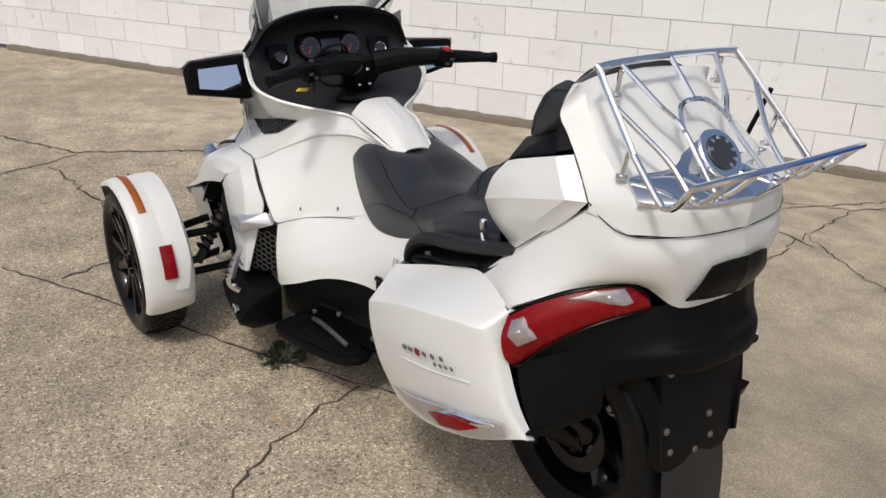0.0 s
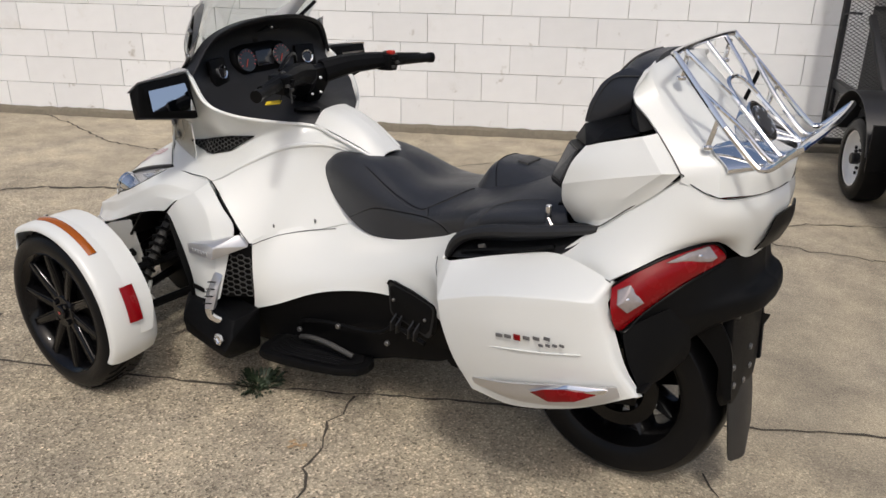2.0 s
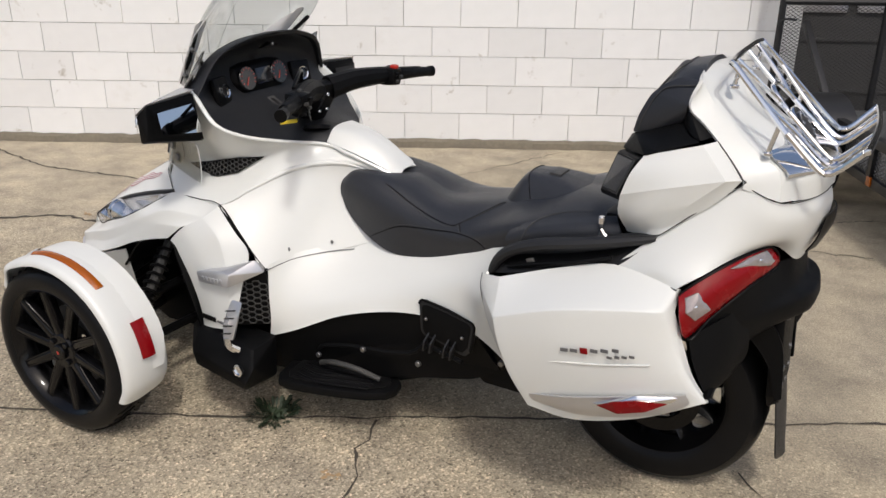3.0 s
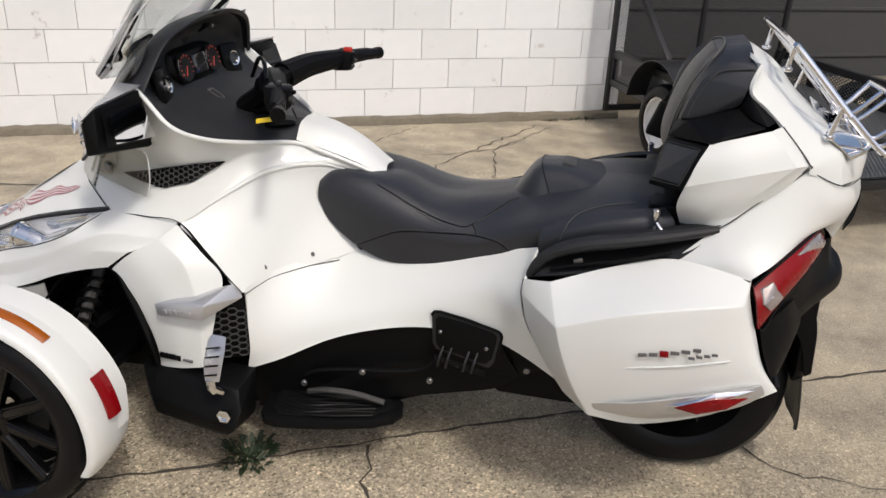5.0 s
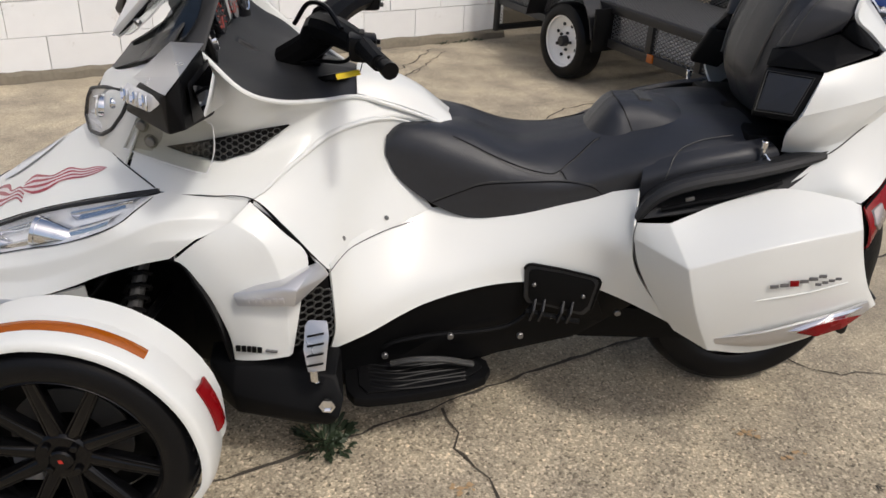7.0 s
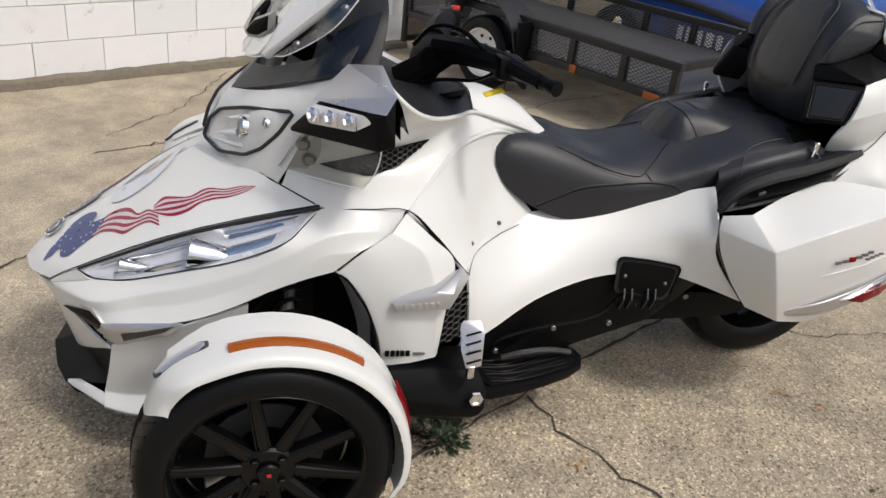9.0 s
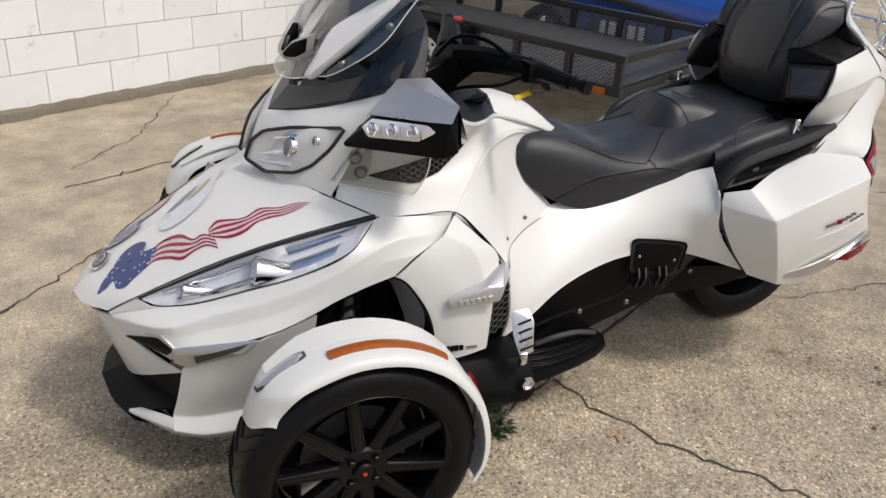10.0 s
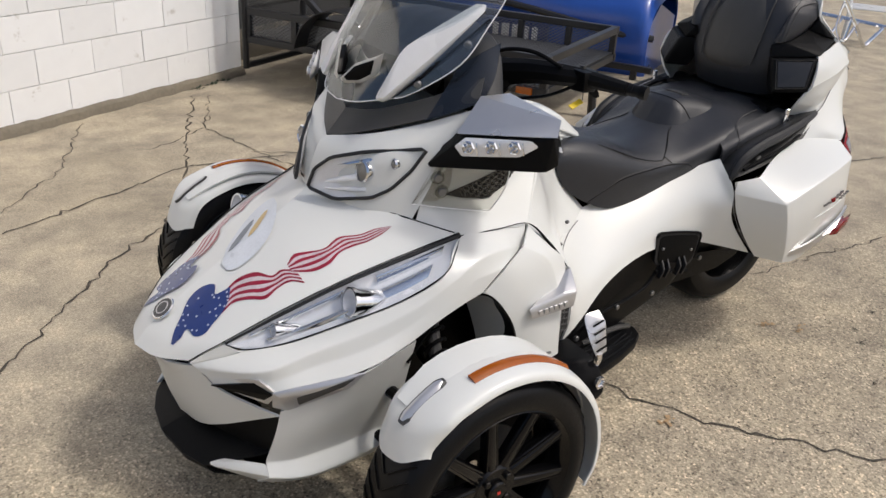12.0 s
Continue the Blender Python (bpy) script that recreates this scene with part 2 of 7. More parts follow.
def turned(bm, m):
    bmesh.ops.transform(bm, matrix=m, verts=bm.verts)
    return bm


def flipped(bm):
    out = bm.copy()
    bmesh.ops.scale(out, vec=(1, -1, 1), verts=out.verts)
    bmesh.ops.reverse_faces(out, faces=out.faces)
    return out


def both(bm):
    """The left half and its mirror image in one mesh."""
    out = join(bm.copy(), flipped(bm))
    bm.free()
    bmesh.ops.remove_doubles(out, verts=out.verts, dist=2e-4)
    return out


def part(name, bm, mat, parent=None, label="", sharp=32):
    me = bpy.data.meshes.new(name)
    bm.to_mesh(me)
    bm.free()
    me.materials.append(mat)
    for p in me.polygons:
        p.use_smooth = True
    me.set_sharp_from_angle(angle=radians(sharp))
    ob = new(name, me)
    if parent is not None:
        ob.parent = parent
    if label:
        ob["label"] = label
    return ob


def pair(name, bm, mat, parent, label="", sharp=32):
    """The same part on the left and the right."""
    other = flipped(bm)
    return part(name, bm, mat, parent, label, sharp), part(name, other, mat, parent, label, sharp)


def thing(name, label, category, at=(0, 0, 0), group="", kind=""):
    ob = new(name)
    ob.location = at
    ob.empty_display_size = 0.1
    return tagged(ob, label, category, group, kind)


# ---- the three-wheeler ----
bike = thing("three_wheel_motorcycle", "pearl white three-wheeled touring motorcycle with black seat, parked on concrete", "motorcycle")

# hood
HOOD = [
    [(0.079, 0, 0.448), (0.055, 0.085, 0.452), (-0.002, 0.163, 0.464)],
    [(0.045, 0, 0.487), (0.02, 0.10, 0.487), (-0.035, 0.186, 0.492)],
    [(0.0, 0, 0.524), (-0.03, 0.115, 0.520), (-0.08, 0.211, 0.522)],
    [(-0.13, 0, 0.611), (-0.16, 0.145, 0.602), (-0.20, 0.25, 0.587)],
    [(-0.26, 0, 0.692), (-0.29, 0.165, 0.682), (-0.34, 0.292, 0.650)],
    [(-0.36, 0, 0.758), (-0.42, 0.185, 0.742), (-0.50, 0.328, 0.702)],
    [(-0.41, 0, 0.792), (-0.50, 0.22, 0.782), (-0.644, 0.352, 0.738)],
]
part("hood", both(patch(HOOD, 0.006)), PEARL, bike, "pearl white hood with an airbrushed flag")
HOOD_GRID = grid([[Vector((p[0], -p[1], p[2])) for p in r[:0:-1]] + [Vector(p) for p in r] for r in HOOD], 12, 12)


def on_hood(s, t, lift=0.0015):
    """A place on the hood; s from the front (0) to the rear (1), t from the right edge (-1) to the left edge (1)."""
    a, b = s * (len(HOOD_GRID) - 1), (t + 1) / 2 * (len(HOOD_GRID[0]) - 1)
    i, j = min(int(a), len(HOOD_GRID) - 2), min(int(b), len(HOOD_GRID[0]) - 2)
    p = HOOD_GRID[i][j].lerp(HOOD_GRID[i + 1][j], a - i)
    q = HOOD_GRID[i][j + 1].lerp(HOOD_GRID[i + 1][j + 1], a - i)
    n = (HOOD_GRID[i][j + 1] - HOOD_GRID[i][j]).cross(HOOD_GRID[i][j] - HOOD_GRID[i + 1][j]).normalized()
    n = n if n.z > 0 else -n
    return p.lerp(q, b - j) + n * lift


# main headlamps
LAMP = [
    [(-0.075, 0.214, 0.514), (-0.20, 0.256, 0.577), (-0.34, 0.298, 0.642), (-0.50, 0.334, 0.694), (-0.645, 0.355, 0.731)],
    [(-0.095, 0.228, 0.508), (-0.200, 0.280, 0.552), (-0.332, 0.340, 0.614), (-0.475, 0.378, 0.664), (-0.602, 0.394, 0.706)],
    [(-0.112, 0.236, 0.500), (-0.195, 0.290, 0.522), (-0.318, 0.358, 0.577), (-0.440, 0.403, 0.622), (-0.552, 0.422, 0.674)],
]
lens_l, lens_r = pair("headlamp", patch(LAMP, 0.003), LENS, bike, "long clear headlamp lens")
bowl = []
IN = Vector((-0.008, -0.010, -0.008))
MID_A = [Vector(a).lerp(Vector(b), 0.45) for a, b in zip(LAMP[0], LAMP[1])]
for r, deep in ((LAMP[0], 0.0), (MID_A, 2.2), (LAMP[1], 2.6), (LAMP[2], 0.2)):
    bowl.append([Vector(p) + IN * (0.25 + deep * math.sin(math.pi * i / 4)) for i, p in enumerate(r)])
BOWL_GRID = grid(bowl, 10, 10)


def bowl_strip(u0, u1, v0, v1, lift):
    """A bright moulded strip on the reflector; u across the lamp, v along it, 0 to 1."""
    nu, nv = len(BOWL_GRID) - 1, len(BOWL_GRID[0]) - 1
    rows = []
    for i in range(5):
        q = i / 4
        rows.append([BOWL_GRID[round((u0 + (u1 - u0) * q) * nu)][round((v0 + (v1 - v0) * k / 8) * nv)] - IN * lift * math.sin(math.pi * q) for k in range(9)])
    return patch(rows, 0.002, 2, 2)
for ob, bm in ((lens_l, patch(bowl, 0.003)), (lens_r, flipped(patch(bowl, 0.003)))):
    part("reflector_bowl", bm, REFLECTOR, ob, "silver lamp reflector")
for ob, s in ((lens_l, 1), (lens_r, -1)):
    for u0, u1, v0, v1, lift in ((0.12, 0.34, 0.10, 0.52, 0.8), (0.66, 0.86, 0.14, 0.50, 0.9), (0.10, 0.42, 0.62, 0.92, 1.0), (0.56, 0.84, 0.62, 0.88, 0.8)):
        b = bowl_strip(u0, u1, v0, v1, lift)
        part("reflector_step", b if s > 0 else flipped(b), CHROME, ob, "chromed reflector step")
    for x, y, z, r in ((-0.362, 0.338, 0.610, 0.034), (-0.20, 0.262, 0.542, 0.016)):
        cone = lathe([(r, 0.02), (r * 0.92, 0.024), (r * 0.55, -0.01), (0.001, -0.02)], (0, 0, 0), "x", 24, False)
        part("lamp_bowl", turned(cone, pose(x, s * y, z, 0, -14, -s * 2)), REFLECTOR, ob, "round chromed lamp bowl")
        barrel = lathe([(r * 1.05, 0.018), (r * 1.02, -0.02), (r * 0.9, -0.08), (r * 0.5, -0.12)], (0, 0, 0), "x", 24, False)
        part("lamp_barrel", turned(barrel, pose(x, s * y, z, 0, -14, -s * 2)), CHROME, ob, "chromed lamp barrel")
        ring = lathe([(r * 1.0, 0.016), (r * 1.12, 0.016), (r * 1.12, 0.026), (r * 1.0, 0.026)], (0, 0, 0), "x", 24)
        part("lamp_ring", turned(ring, pose(x, s * y, z, 0, -14, -s * 2)), CHROME, ob, "chromed lamp ring")
pair("headlamp_seal", tube([Vector(p) + Vector((0.001, -0.001, 0.003)) for p in LAMP[0]], lambda q: 0.0028 + 0.0040 * q, 6, 8), DASH, bike, "dark seal over the headlamp")
pair("headlamp_edge", tube([LAMP[0][4], LAMP[1][4], LAMP[2][4]] + LAMP[2][3::-1] + [LAMP[0][0]], 0.0016, 4, 6), PLASTIC, bike)

# nose side panels below the lamps
NOSE_SIDE = [
    [(-0.002, 0.166, 0.460), (-0.114, 0.238, 0.497), (-0.200, 0.294, 0.521), (-0.322, 0.361, 0.575), (-0.442, 0.406, 0.620), (-0.553, 0.425, 0.673), (-0.649, 0.358, 0.732), (-0.852, 0.366, 0.7285)],
    [(-0.012, 0.178, 0.446), (-0.118, 0.318, 0.482), (-0.225, 0.354, 0.518), (-0.345, 0.395, 0.556), (-0.470, 0.428, 0.606), (-0.575, 0.434, 0.655), (-0.680, 0.420, 0.694), (-0.835, 0.384, 0.676)],
    [(-0.030, 0.200, 0.430), (-0.128, 0.326, 0.456), (-0.230, 0.364, 0.486), (-0.345, 0.408, 0.520), (-0.465, 0.434, 0.572), (-0.560, 0.436, 0.620), (-0.640, 0.434, 0.643), (-0.735, 0.426, 0.648)],
    [(-0.040, 0.215, 0.415), (-0.137, 0.348, 0.425), (-0.235, 0.398, 0.455), (-0.345, 0.440, 0.492), (-0.440, 0.446, 0.526), (-0.520, 0.444, 0.560), (-0.600, 0.438, 0.584), (-0.672, 0.430, 0.598)],
]
pair("nose_side_panel", creased([[a, b] for a, b in zip(NOSE_SIDE, NOSE_SIDE[1:])], 0.004, 0.006, 3, 6, 10), PEARL, bike, "", 40)
pair("nose_corner", patch([
    [(-0.001, 0.166, 0.462), (-0.038, 0.189, 0.491), (-0.074, 0.213, 0.515)],
    [(-0.001, 0.168, 0.460), (-0.055, 0.206, 0.480), (-0.098, 0.233, 0.498)],
    [(-0.002, 0.169, 0.458), (-0.062, 0.206, 0.474), (-0.114, 0.238, 0.498)],
], 0.004, 4, 4), PEARL, bike)
# chin below the nose
part("nose_chin", both(patch([
    [(0.060, 0, 0.438), (0.035, 0.10, 0.440), (-0.012, 0.166, 0.448)],
    [(0.033, 0, 0.395), (0.012, 0.11, 0.400), (-0.050, 0.210, 0.395)],
    [(0.010, 0, 0.300), (-0.020, 0.13, 0.320), (-0.100, 0.285, 0.375)],
    [(-0.018, 0, 0.214), (-0.045, 0.14, 0.245), (-0.145, 0.345, 0.362)],
], 0.006)), PEARL, bike)
# silver nostril blades
FRONT_OUT = Vector((0.75, 0.62, 0.12)).normalized()
intake = [(-0.022, 0.158, 0.412), (-0.036, 0.196, 0.430), (-0.112, 0.316, 0.462), (-0.142, 0.352, 0.432), (-0.130, 0.322, 0.390), (-0.055, 0.205, 0.398)]
in_l, in_r = pair("nose_intake", hull([Vector(p) + FRONT_OUT * d for p in intake for d in (-0.03, 0.004)], 0.003), SILVER, bike, "silver nose intake trim")
mouth = hull([Vector(p) + FRONT_OUT * d for p in ((-0.036, 0.210, 0.413), (-0.108, 0.302, 0.449), (-0.136, 0.344, 0.429), (-0.124, 0.319, 0.405)) for d in (0.0, 0.0075)], 0.001)
part("intake_mouth", mouth.copy(), SATIN, in_l, "black intake mouth")
part("intake_mouth", flipped(mouth), SATIN, in_r, "black intake mouth")
pair("intake_blade", hull([(-0.128, 0.350, 0.440), (-0.140, 0.362, 0.428), (-0.132, 0.336, 0.388), (-0.165, 0.352, 0.374), (-0.285, 0.436, 0.447), (-0.333, 0.448, 0.488), (-0.24, 0.414, 0.458), (-0.25, 0.38, 0.44), (-0.16, 0.31, 0.41)], 0.003), SILVER, bike, "silver blade under the lamp")
# dark plate on the blade's lower face, its shade put into the colour
pair("blade_shade", hull([Vector(p) + FRONT_OUT * d for p in ((-0.185, 0.372, 0.424), (-0.305, 0.436, 0.474), (-0.282, 0.424, 0.452), (-0.190, 0.372, 0.402)) for d in (0.0, 0.012)], 0.001), GRAINY, bike, "dark plate for the shade on the silver blade")
# lower front bodywork
CHEEK = [
    [(-0.150, 0.345, 0.374), (-0.250, 0.402, 0.426), (-0.340, 0.438, 0.480), (-0.470, 0.436, 0.522)],
    [(-0.138, 0.335, 0.300), (-0.220, 0.375, 0.315), (-0.330, 0.395, 0.335), (-0.460, 0.395, 0.340)],
    [(-0.120, 0.316, 0.215), (-0.190, 0.338, 0.212), (-0.310, 0.355, 0.222), (-0.450, 0.370, 0.245)],
    [(-0.118, 0.340, 0.182), (-0.195, 0.368, 0.172), (-0.300, 0.380, 0.178), (-0.440, 0.380, 0.195)],
    [(-0.110, 0.280, 0.132), (-0.190, 0.310, 0.120), (-0.280, 0.330, 0.124), (-0.440, 0.350, 0.150)],
]
pair("lower_cheek", creased([CHEEK[:3], CHEEK[2:4], CHEEK[3:]], 0.004, 0.006), PEARL, bike, "", 40)
pair("chin_tip", hull([(-0.014, 0.198, 0.180), (-0.018, 0.212, 0.174), (-0.050, 0.218, 0.190), (-0.112, 0.300, 0.196), (-0.120, 0.340, 0.185), (-0.120, 0.316, 0.212), (-0.100, 0.266, 0.136), (-0.150, 0.300, 0.122), (-0.130, 0.26, 0.13)], 0.004), PEARL, bike)
part("front_bumper", both(facets([
    [(-0.022, 0, 0.212), (-0.050, 0.14, 0.243), (-0.150, 0.340, 0.358)],
    [(-0.060, 0, 0.195), (-0.090, 0.15, 0.205), (-0.140, 0.310, 0.230)],
    [(0.036, 0, 0.166), (0.018, 0.11, 0.158), (-0.012, 0.185, 0.156)],
    [(0.030, 0, 0.146), (0.012, 0.11, 0.138), (-0.03, 0.195, 0.134)],
    [(-0.06, 0, 0.125), (-0.09, 0.14, 0.118), (-0.17, 0.285, 0.118)],
], 0.006, 1)), PLASTIC, bike, "black plastic front bumper", 20)
part("radiator_screen", both(patch([[(-0.07, 0, 0.36), (-0.12, 0.28, 0.36)], [(-0.07, 0, 0.13), (-0.14, 0.28, 0.13)]], 0.01, 2, 4)), SATIN, bike)

# front cowl with the upper lamps
part("front_cowl", both(patch([
    [(-0.400, 0, 0.782), (-0.430, 0.10, 0.772), (-0.468, 0.19, 0.768), (-0.546, 0.276, 0.760)],
    [(-0.414, 0, 0.850), (-0.450, 0.12, 0.840), (-0.498, 0.208, 0.845), (-0.588, 0.290, 0.845)],
    [(-0.436, 0, 0.900), (-0.476, 0.13, 0.902), (-0.528, 0.222, 0.922), (-0.628, 0.302, 0.935)],
    [(-0.458, 0, 0.918), (-0.516, 0.12, 0.948), (-0.592, 0.218, 0.988), (-0.695, 0.325, 1.045)],
], 0.006)), PEARL, bike)
UPPER = [(-0.390, 0.030, 0.797), (-0.405, 0.040, 0.848), (-0.432, 0.078, 0.886), (-0.488, 0.150, 0.914), (-0.592, 0.275, 0.944), (-0.560, 0.254, 0.885), (-0.520, 0.226, 0.835), (-0.482, 0.196, 0.808), (-0.425, 0.11, 0.785)]
OUT = Vector((0.80, 0.55, 0.15)).normalized()


def fan(pts, lift, bulge=0.006):
    bm = bmesh.new()
    c = sum((Vector(p) for p in pts), Vector()) / len(pts)
    ring = [bm.verts.new(Vector(p) + OUT * lift) for p in pts]
    mid = [bm.verts.new(Vector(p).lerp(c, 0.5) + OUT * (lift + bulge * 0.75)) for p in pts]
    top = bm.verts.new(c + OUT * (lift + bulge))
    n = len(pts)
    for i in range(n):
        k = (i + 1) % n
        bm.faces.new((ring[i], ring[k], mid[k], mid[i]))
        bm.faces.new((mid[i], mid[k], top))
    bmesh.ops.recalc_face_normals(bm, faces=bm.faces)
    return bm


FINE = []
for a, b in zip(UPPER, UPPER[1:] + UPPER[:1]):
    a, b = Vector(a), Vector(b)
    FINE += [a.lerp(b, 0.10), a.lerp(b, 0.5), a.lerp(b, 0.90)]
UPPER_EYES = (((-0.478, 0.164, 0.868), 0.026), ((-0.532, 0.224, 0.898), 0.0135))
up_l, up_r = pair("upper_headlamp", fan(FINE, 0.008, 0.003), LENS, bike, "clear upper headlamp lens")
for ob, s in ((up_l, 1), (up_r, -1)):
    b = fan(FINE, 0.001, -0.004)
    part("reflector_bowl", b if s > 0 else flipped(b), REFLECTOR, ob, "chromed lamp reflector")
    for at, r in UPPER_EYES:
        m = pose(at[0], s * at[1], at[2], 0, -8, s * 4)
        ring = lathe([(r * 1.0, 0.004), (r * 1.10, 0.008), (r * 0.95, 0.012), (r * 0.85, 0.006)], (0, 0, 0), "x", 28)
        eye = part("lamp_ring", turned(ring, m), CHROME, ob, "chromed lamp ring")
        c = lathe([(r * 0.92, 0.008), (r * 0.70, 0.011), (r * 0.35, 0.013), (0.001, 0.0135)], (0, 0, 0), "x", 24, False)
        part("lamp_bowl", turned(c, m), STEEL, eye, "grey round projector lens")
        barrel = lathe([(r * 1.02, 0.006), (r * 1.05, -0.015), (r * 0.95, -0.030)], (0, 0, 0), "x", 24, False)
        part("lamp_barrel", turned(barrel, m), CHROME, eye)
    for a, b in (((-0.415, 0.075, 0.822), (-0.468, 0.150, 0.850)), ((-0.412, 0.080, 0.806), (-0.480, 0.175, 0.822))):
        fold = tube([(a[0], s * a[1], a[2]), ((a[0] + b[0]) / 2 + 0.002, s * (a[1] + b[1]) / 2, (a[2] + b[2]) / 2), (b[0], s * b[1], b[2])], lambda q: 0.003 + 0.007 * q, 5, 8)
        part("reflector_fold", fold, REFLECTOR, ob)
for ob, s in ((up_l, 1), (up_r, -1)):
    for pts in (((-0.432, 0.100, 0.872), (-0.490, 0.160, 0.900), (-0.520, 0.200, 0.908), (-0.475, 0.150, 0.884)),):
        b = hull([Vector(p) + OUT * k for p in pts for k in (-0.004, 0.007)], 0.003)
        part("reflector_step", b if s > 0 else flipped(b), CHROME, ob, "chromed reflector step")
pair("upper_lamp_rim", tube([Vector(p) + OUT * 0.006 for p in FINE + [FINE[0], FINE[1]]], 0.0048, 1, 6, False), DASH, bike)

# side fairing
CHANNEL = [
    [(-0.695, 0.322, 1.040), (-0.625, 0.298, 0.900), (-0.585, 0.276, 0.825), (-0.560, 0.278, 0.758)],
    [(-0.748, 0.328, 1.064), (-0.720, 0.306, 0.930), (-0.690, 0.258, 0.825), (-0.648, 0.352, 0.733)],
    [(-0.846, 0.346, 0.980), (-0.830, 0.302, 0.900), (-0.800, 0.262, 0.815), (-0.755, 0.362, 0.732)],
    [(-0.920, 0.300, 0.938), (-0.915, 0.242, 0.890), (-0.895, 0.258, 0.808), (-0.864, 0.362, 0.727)],
    [(-1.005, 0.212, 0.912), (-1.000, 0.200, 0.885), (-0.985, 0.220, 0.840), (-0.957, 0.270, 0.790)],
    [(-1.090, 0.108, 0.893), (-1.085, 0.136, 0.874), (-1.065, 0.165, 0.855), (-1.040, 0.192, 0.834)],
    [(-1.200, 0.090, 0.862), (-1.195, 0.102, 0.854), (-1.180, 0.112, 0.848), (-1.155, 0.122, 0.846)],
    [(-1.345, 0.060, 0.800), (-1.330, 0.064, 0.802), (-1.300, 0.068, 0.806), (-1.260, 0.072, 0.815)],
]
FLANK = [
    [(-0.862, 0.362, 0.727), (-0.862, 0.365, 0.723), (-0.862, 0.368, 0.719), (-0.862, 0.371, 0.715)],
    [(-0.905, 0.320, 0.752), (-0.912, 0.332, 0.728), (-0.920, 0.352, 0.700), (-0.930, 0.380, 0.662)],
    [(-0.957, 0.270, 0.790), (-0.964, 0.286, 0.750), (-0.976, 0.328, 0.680), (-0.985, 0.384, 0.600)],
    [(-1.040, 0.192, 0.834), (-1.034, 0.214, 0.785), (-1.030, 0.285, 0.670), (-1.030, 0.377, 0.546)],
    [(-1.155, 0.122, 0.846), (-1.125, 0.148, 0.790), (-1.098, 0.212, 0.680), (-1.090, 0.278, 0.562)],
    [(-1.205, 0.096, 0.836), (-1.170, 0.120, 0.785), (-1.155, 0.165, 0.690), (-1.165, 0.222, 0.575)],
    [(-1.260, 0.072, 0.815), (-1.210, 0.095, 0.780), (-1.215, 0.130, 0.700), (-1.290, 0.150, 0.610)],
]


pair("side_fairing", patch(CHANNEL, 0.006, 6, 6), PEARL, bike, "", 40)
pair("side_flank", patch(FLANK, 0.006, 6, 6), PEARL, bike, "", 40)
pair("fairing_ridge", tube([Vector(r[3]) + Vector((0, -0.001, -0.002)) for r in CHANNEL[3:]], lambda q: 0.0025 + 0.006 * math.sin(math.pi * q), 6, 8), PEARL, bike)
pair("fairing_edge", tube([(-0.700, 0.325, 1.045), (-0.748, 0.332, 1.066), (-0.846, 0.350, 0.982), (-0.920, 0.304, 0.941), (-1.005, 0.215, 0.916), (-1.090, 0.113, 0.896), (-1.170, 0.108, 0.876), (-1.255, 0.088, 0.842), (-1.335, 0.066, 0.806)], 0.006, 6, 8), PEARL, bike)
pair("fairing_seam", tube([(-0.648, 0.355, 0.731), (-0.755, 0.365, 0.730), (-0.858, 0.371, 0.728), (-0.930, 0.383, 0.661), (-0.985, 0.386, 0.600), (-1.033, 0.379, 0.545)], lambda q: 0.0013 + 0.0034 * max(0.0, math.sin(math.pi * min(1.0, max(0.0, (q - 0.40) / 0.5)))), 6, 6), SATIN, bike)
# intake vent behind the mirror
VENT_TOP = [(-0.652, 0.270, 0.814), (-0.720, 0.264, 0.825), (-0.789, 0.268, 0.842), (-0.856, 0.266, 0.8565), (-0.935, 0.232, 0.862)]
VENT_LOW = [(-0.652, 0.270, 0.812), (-0.695, 0.277, 0.7995), (-0.775, 0.289, 0.7865), (-0.853, 0.268, 0.806), (-0.935, 0.232, 0.860)]


def along(line, x):
    """The point of a line of falling x at a given x."""
    for a, b in zip(line, line[1:]):
        if a[0] >= x >= b[0]:
            return Vector(a).lerp(Vector(b), (a[0] - x) / (a[0] - b[0]))
    return Vector(line[0] if x > line[0][0] else line[-1])


def honeycomb(corner_a, corner_b, corner_c, cols, rows, bar=0.0016):
    """A sheet of six-sided cells; a is the origin, b along the rows, c up the columns."""
    a, b, c = Vector(corner_a), Vector(corner_b) - Vector(corner_a), Vector(corner_c) - Vector(corner_a)
    bms = []
    for i in range(cols):
        for j in range(rows):
            u, v = (i + 0.5) / cols, (j + 0.5 + (0.5 if i % 2 else 0)) / (rows + 0.5)
            ctr = a + b * u + c * v
            ru, rv = b / cols * 0.66, c / (rows + 0.5) * 0.56
            pts = [ctr + ru * math.cos(k * math.pi / 3) + rv * math.sin(k * math.pi / 3) for k in range(6)]
            bms.append(tube(pts + [pts[0]], bar, 1, 4, False))
    return join(*bms)


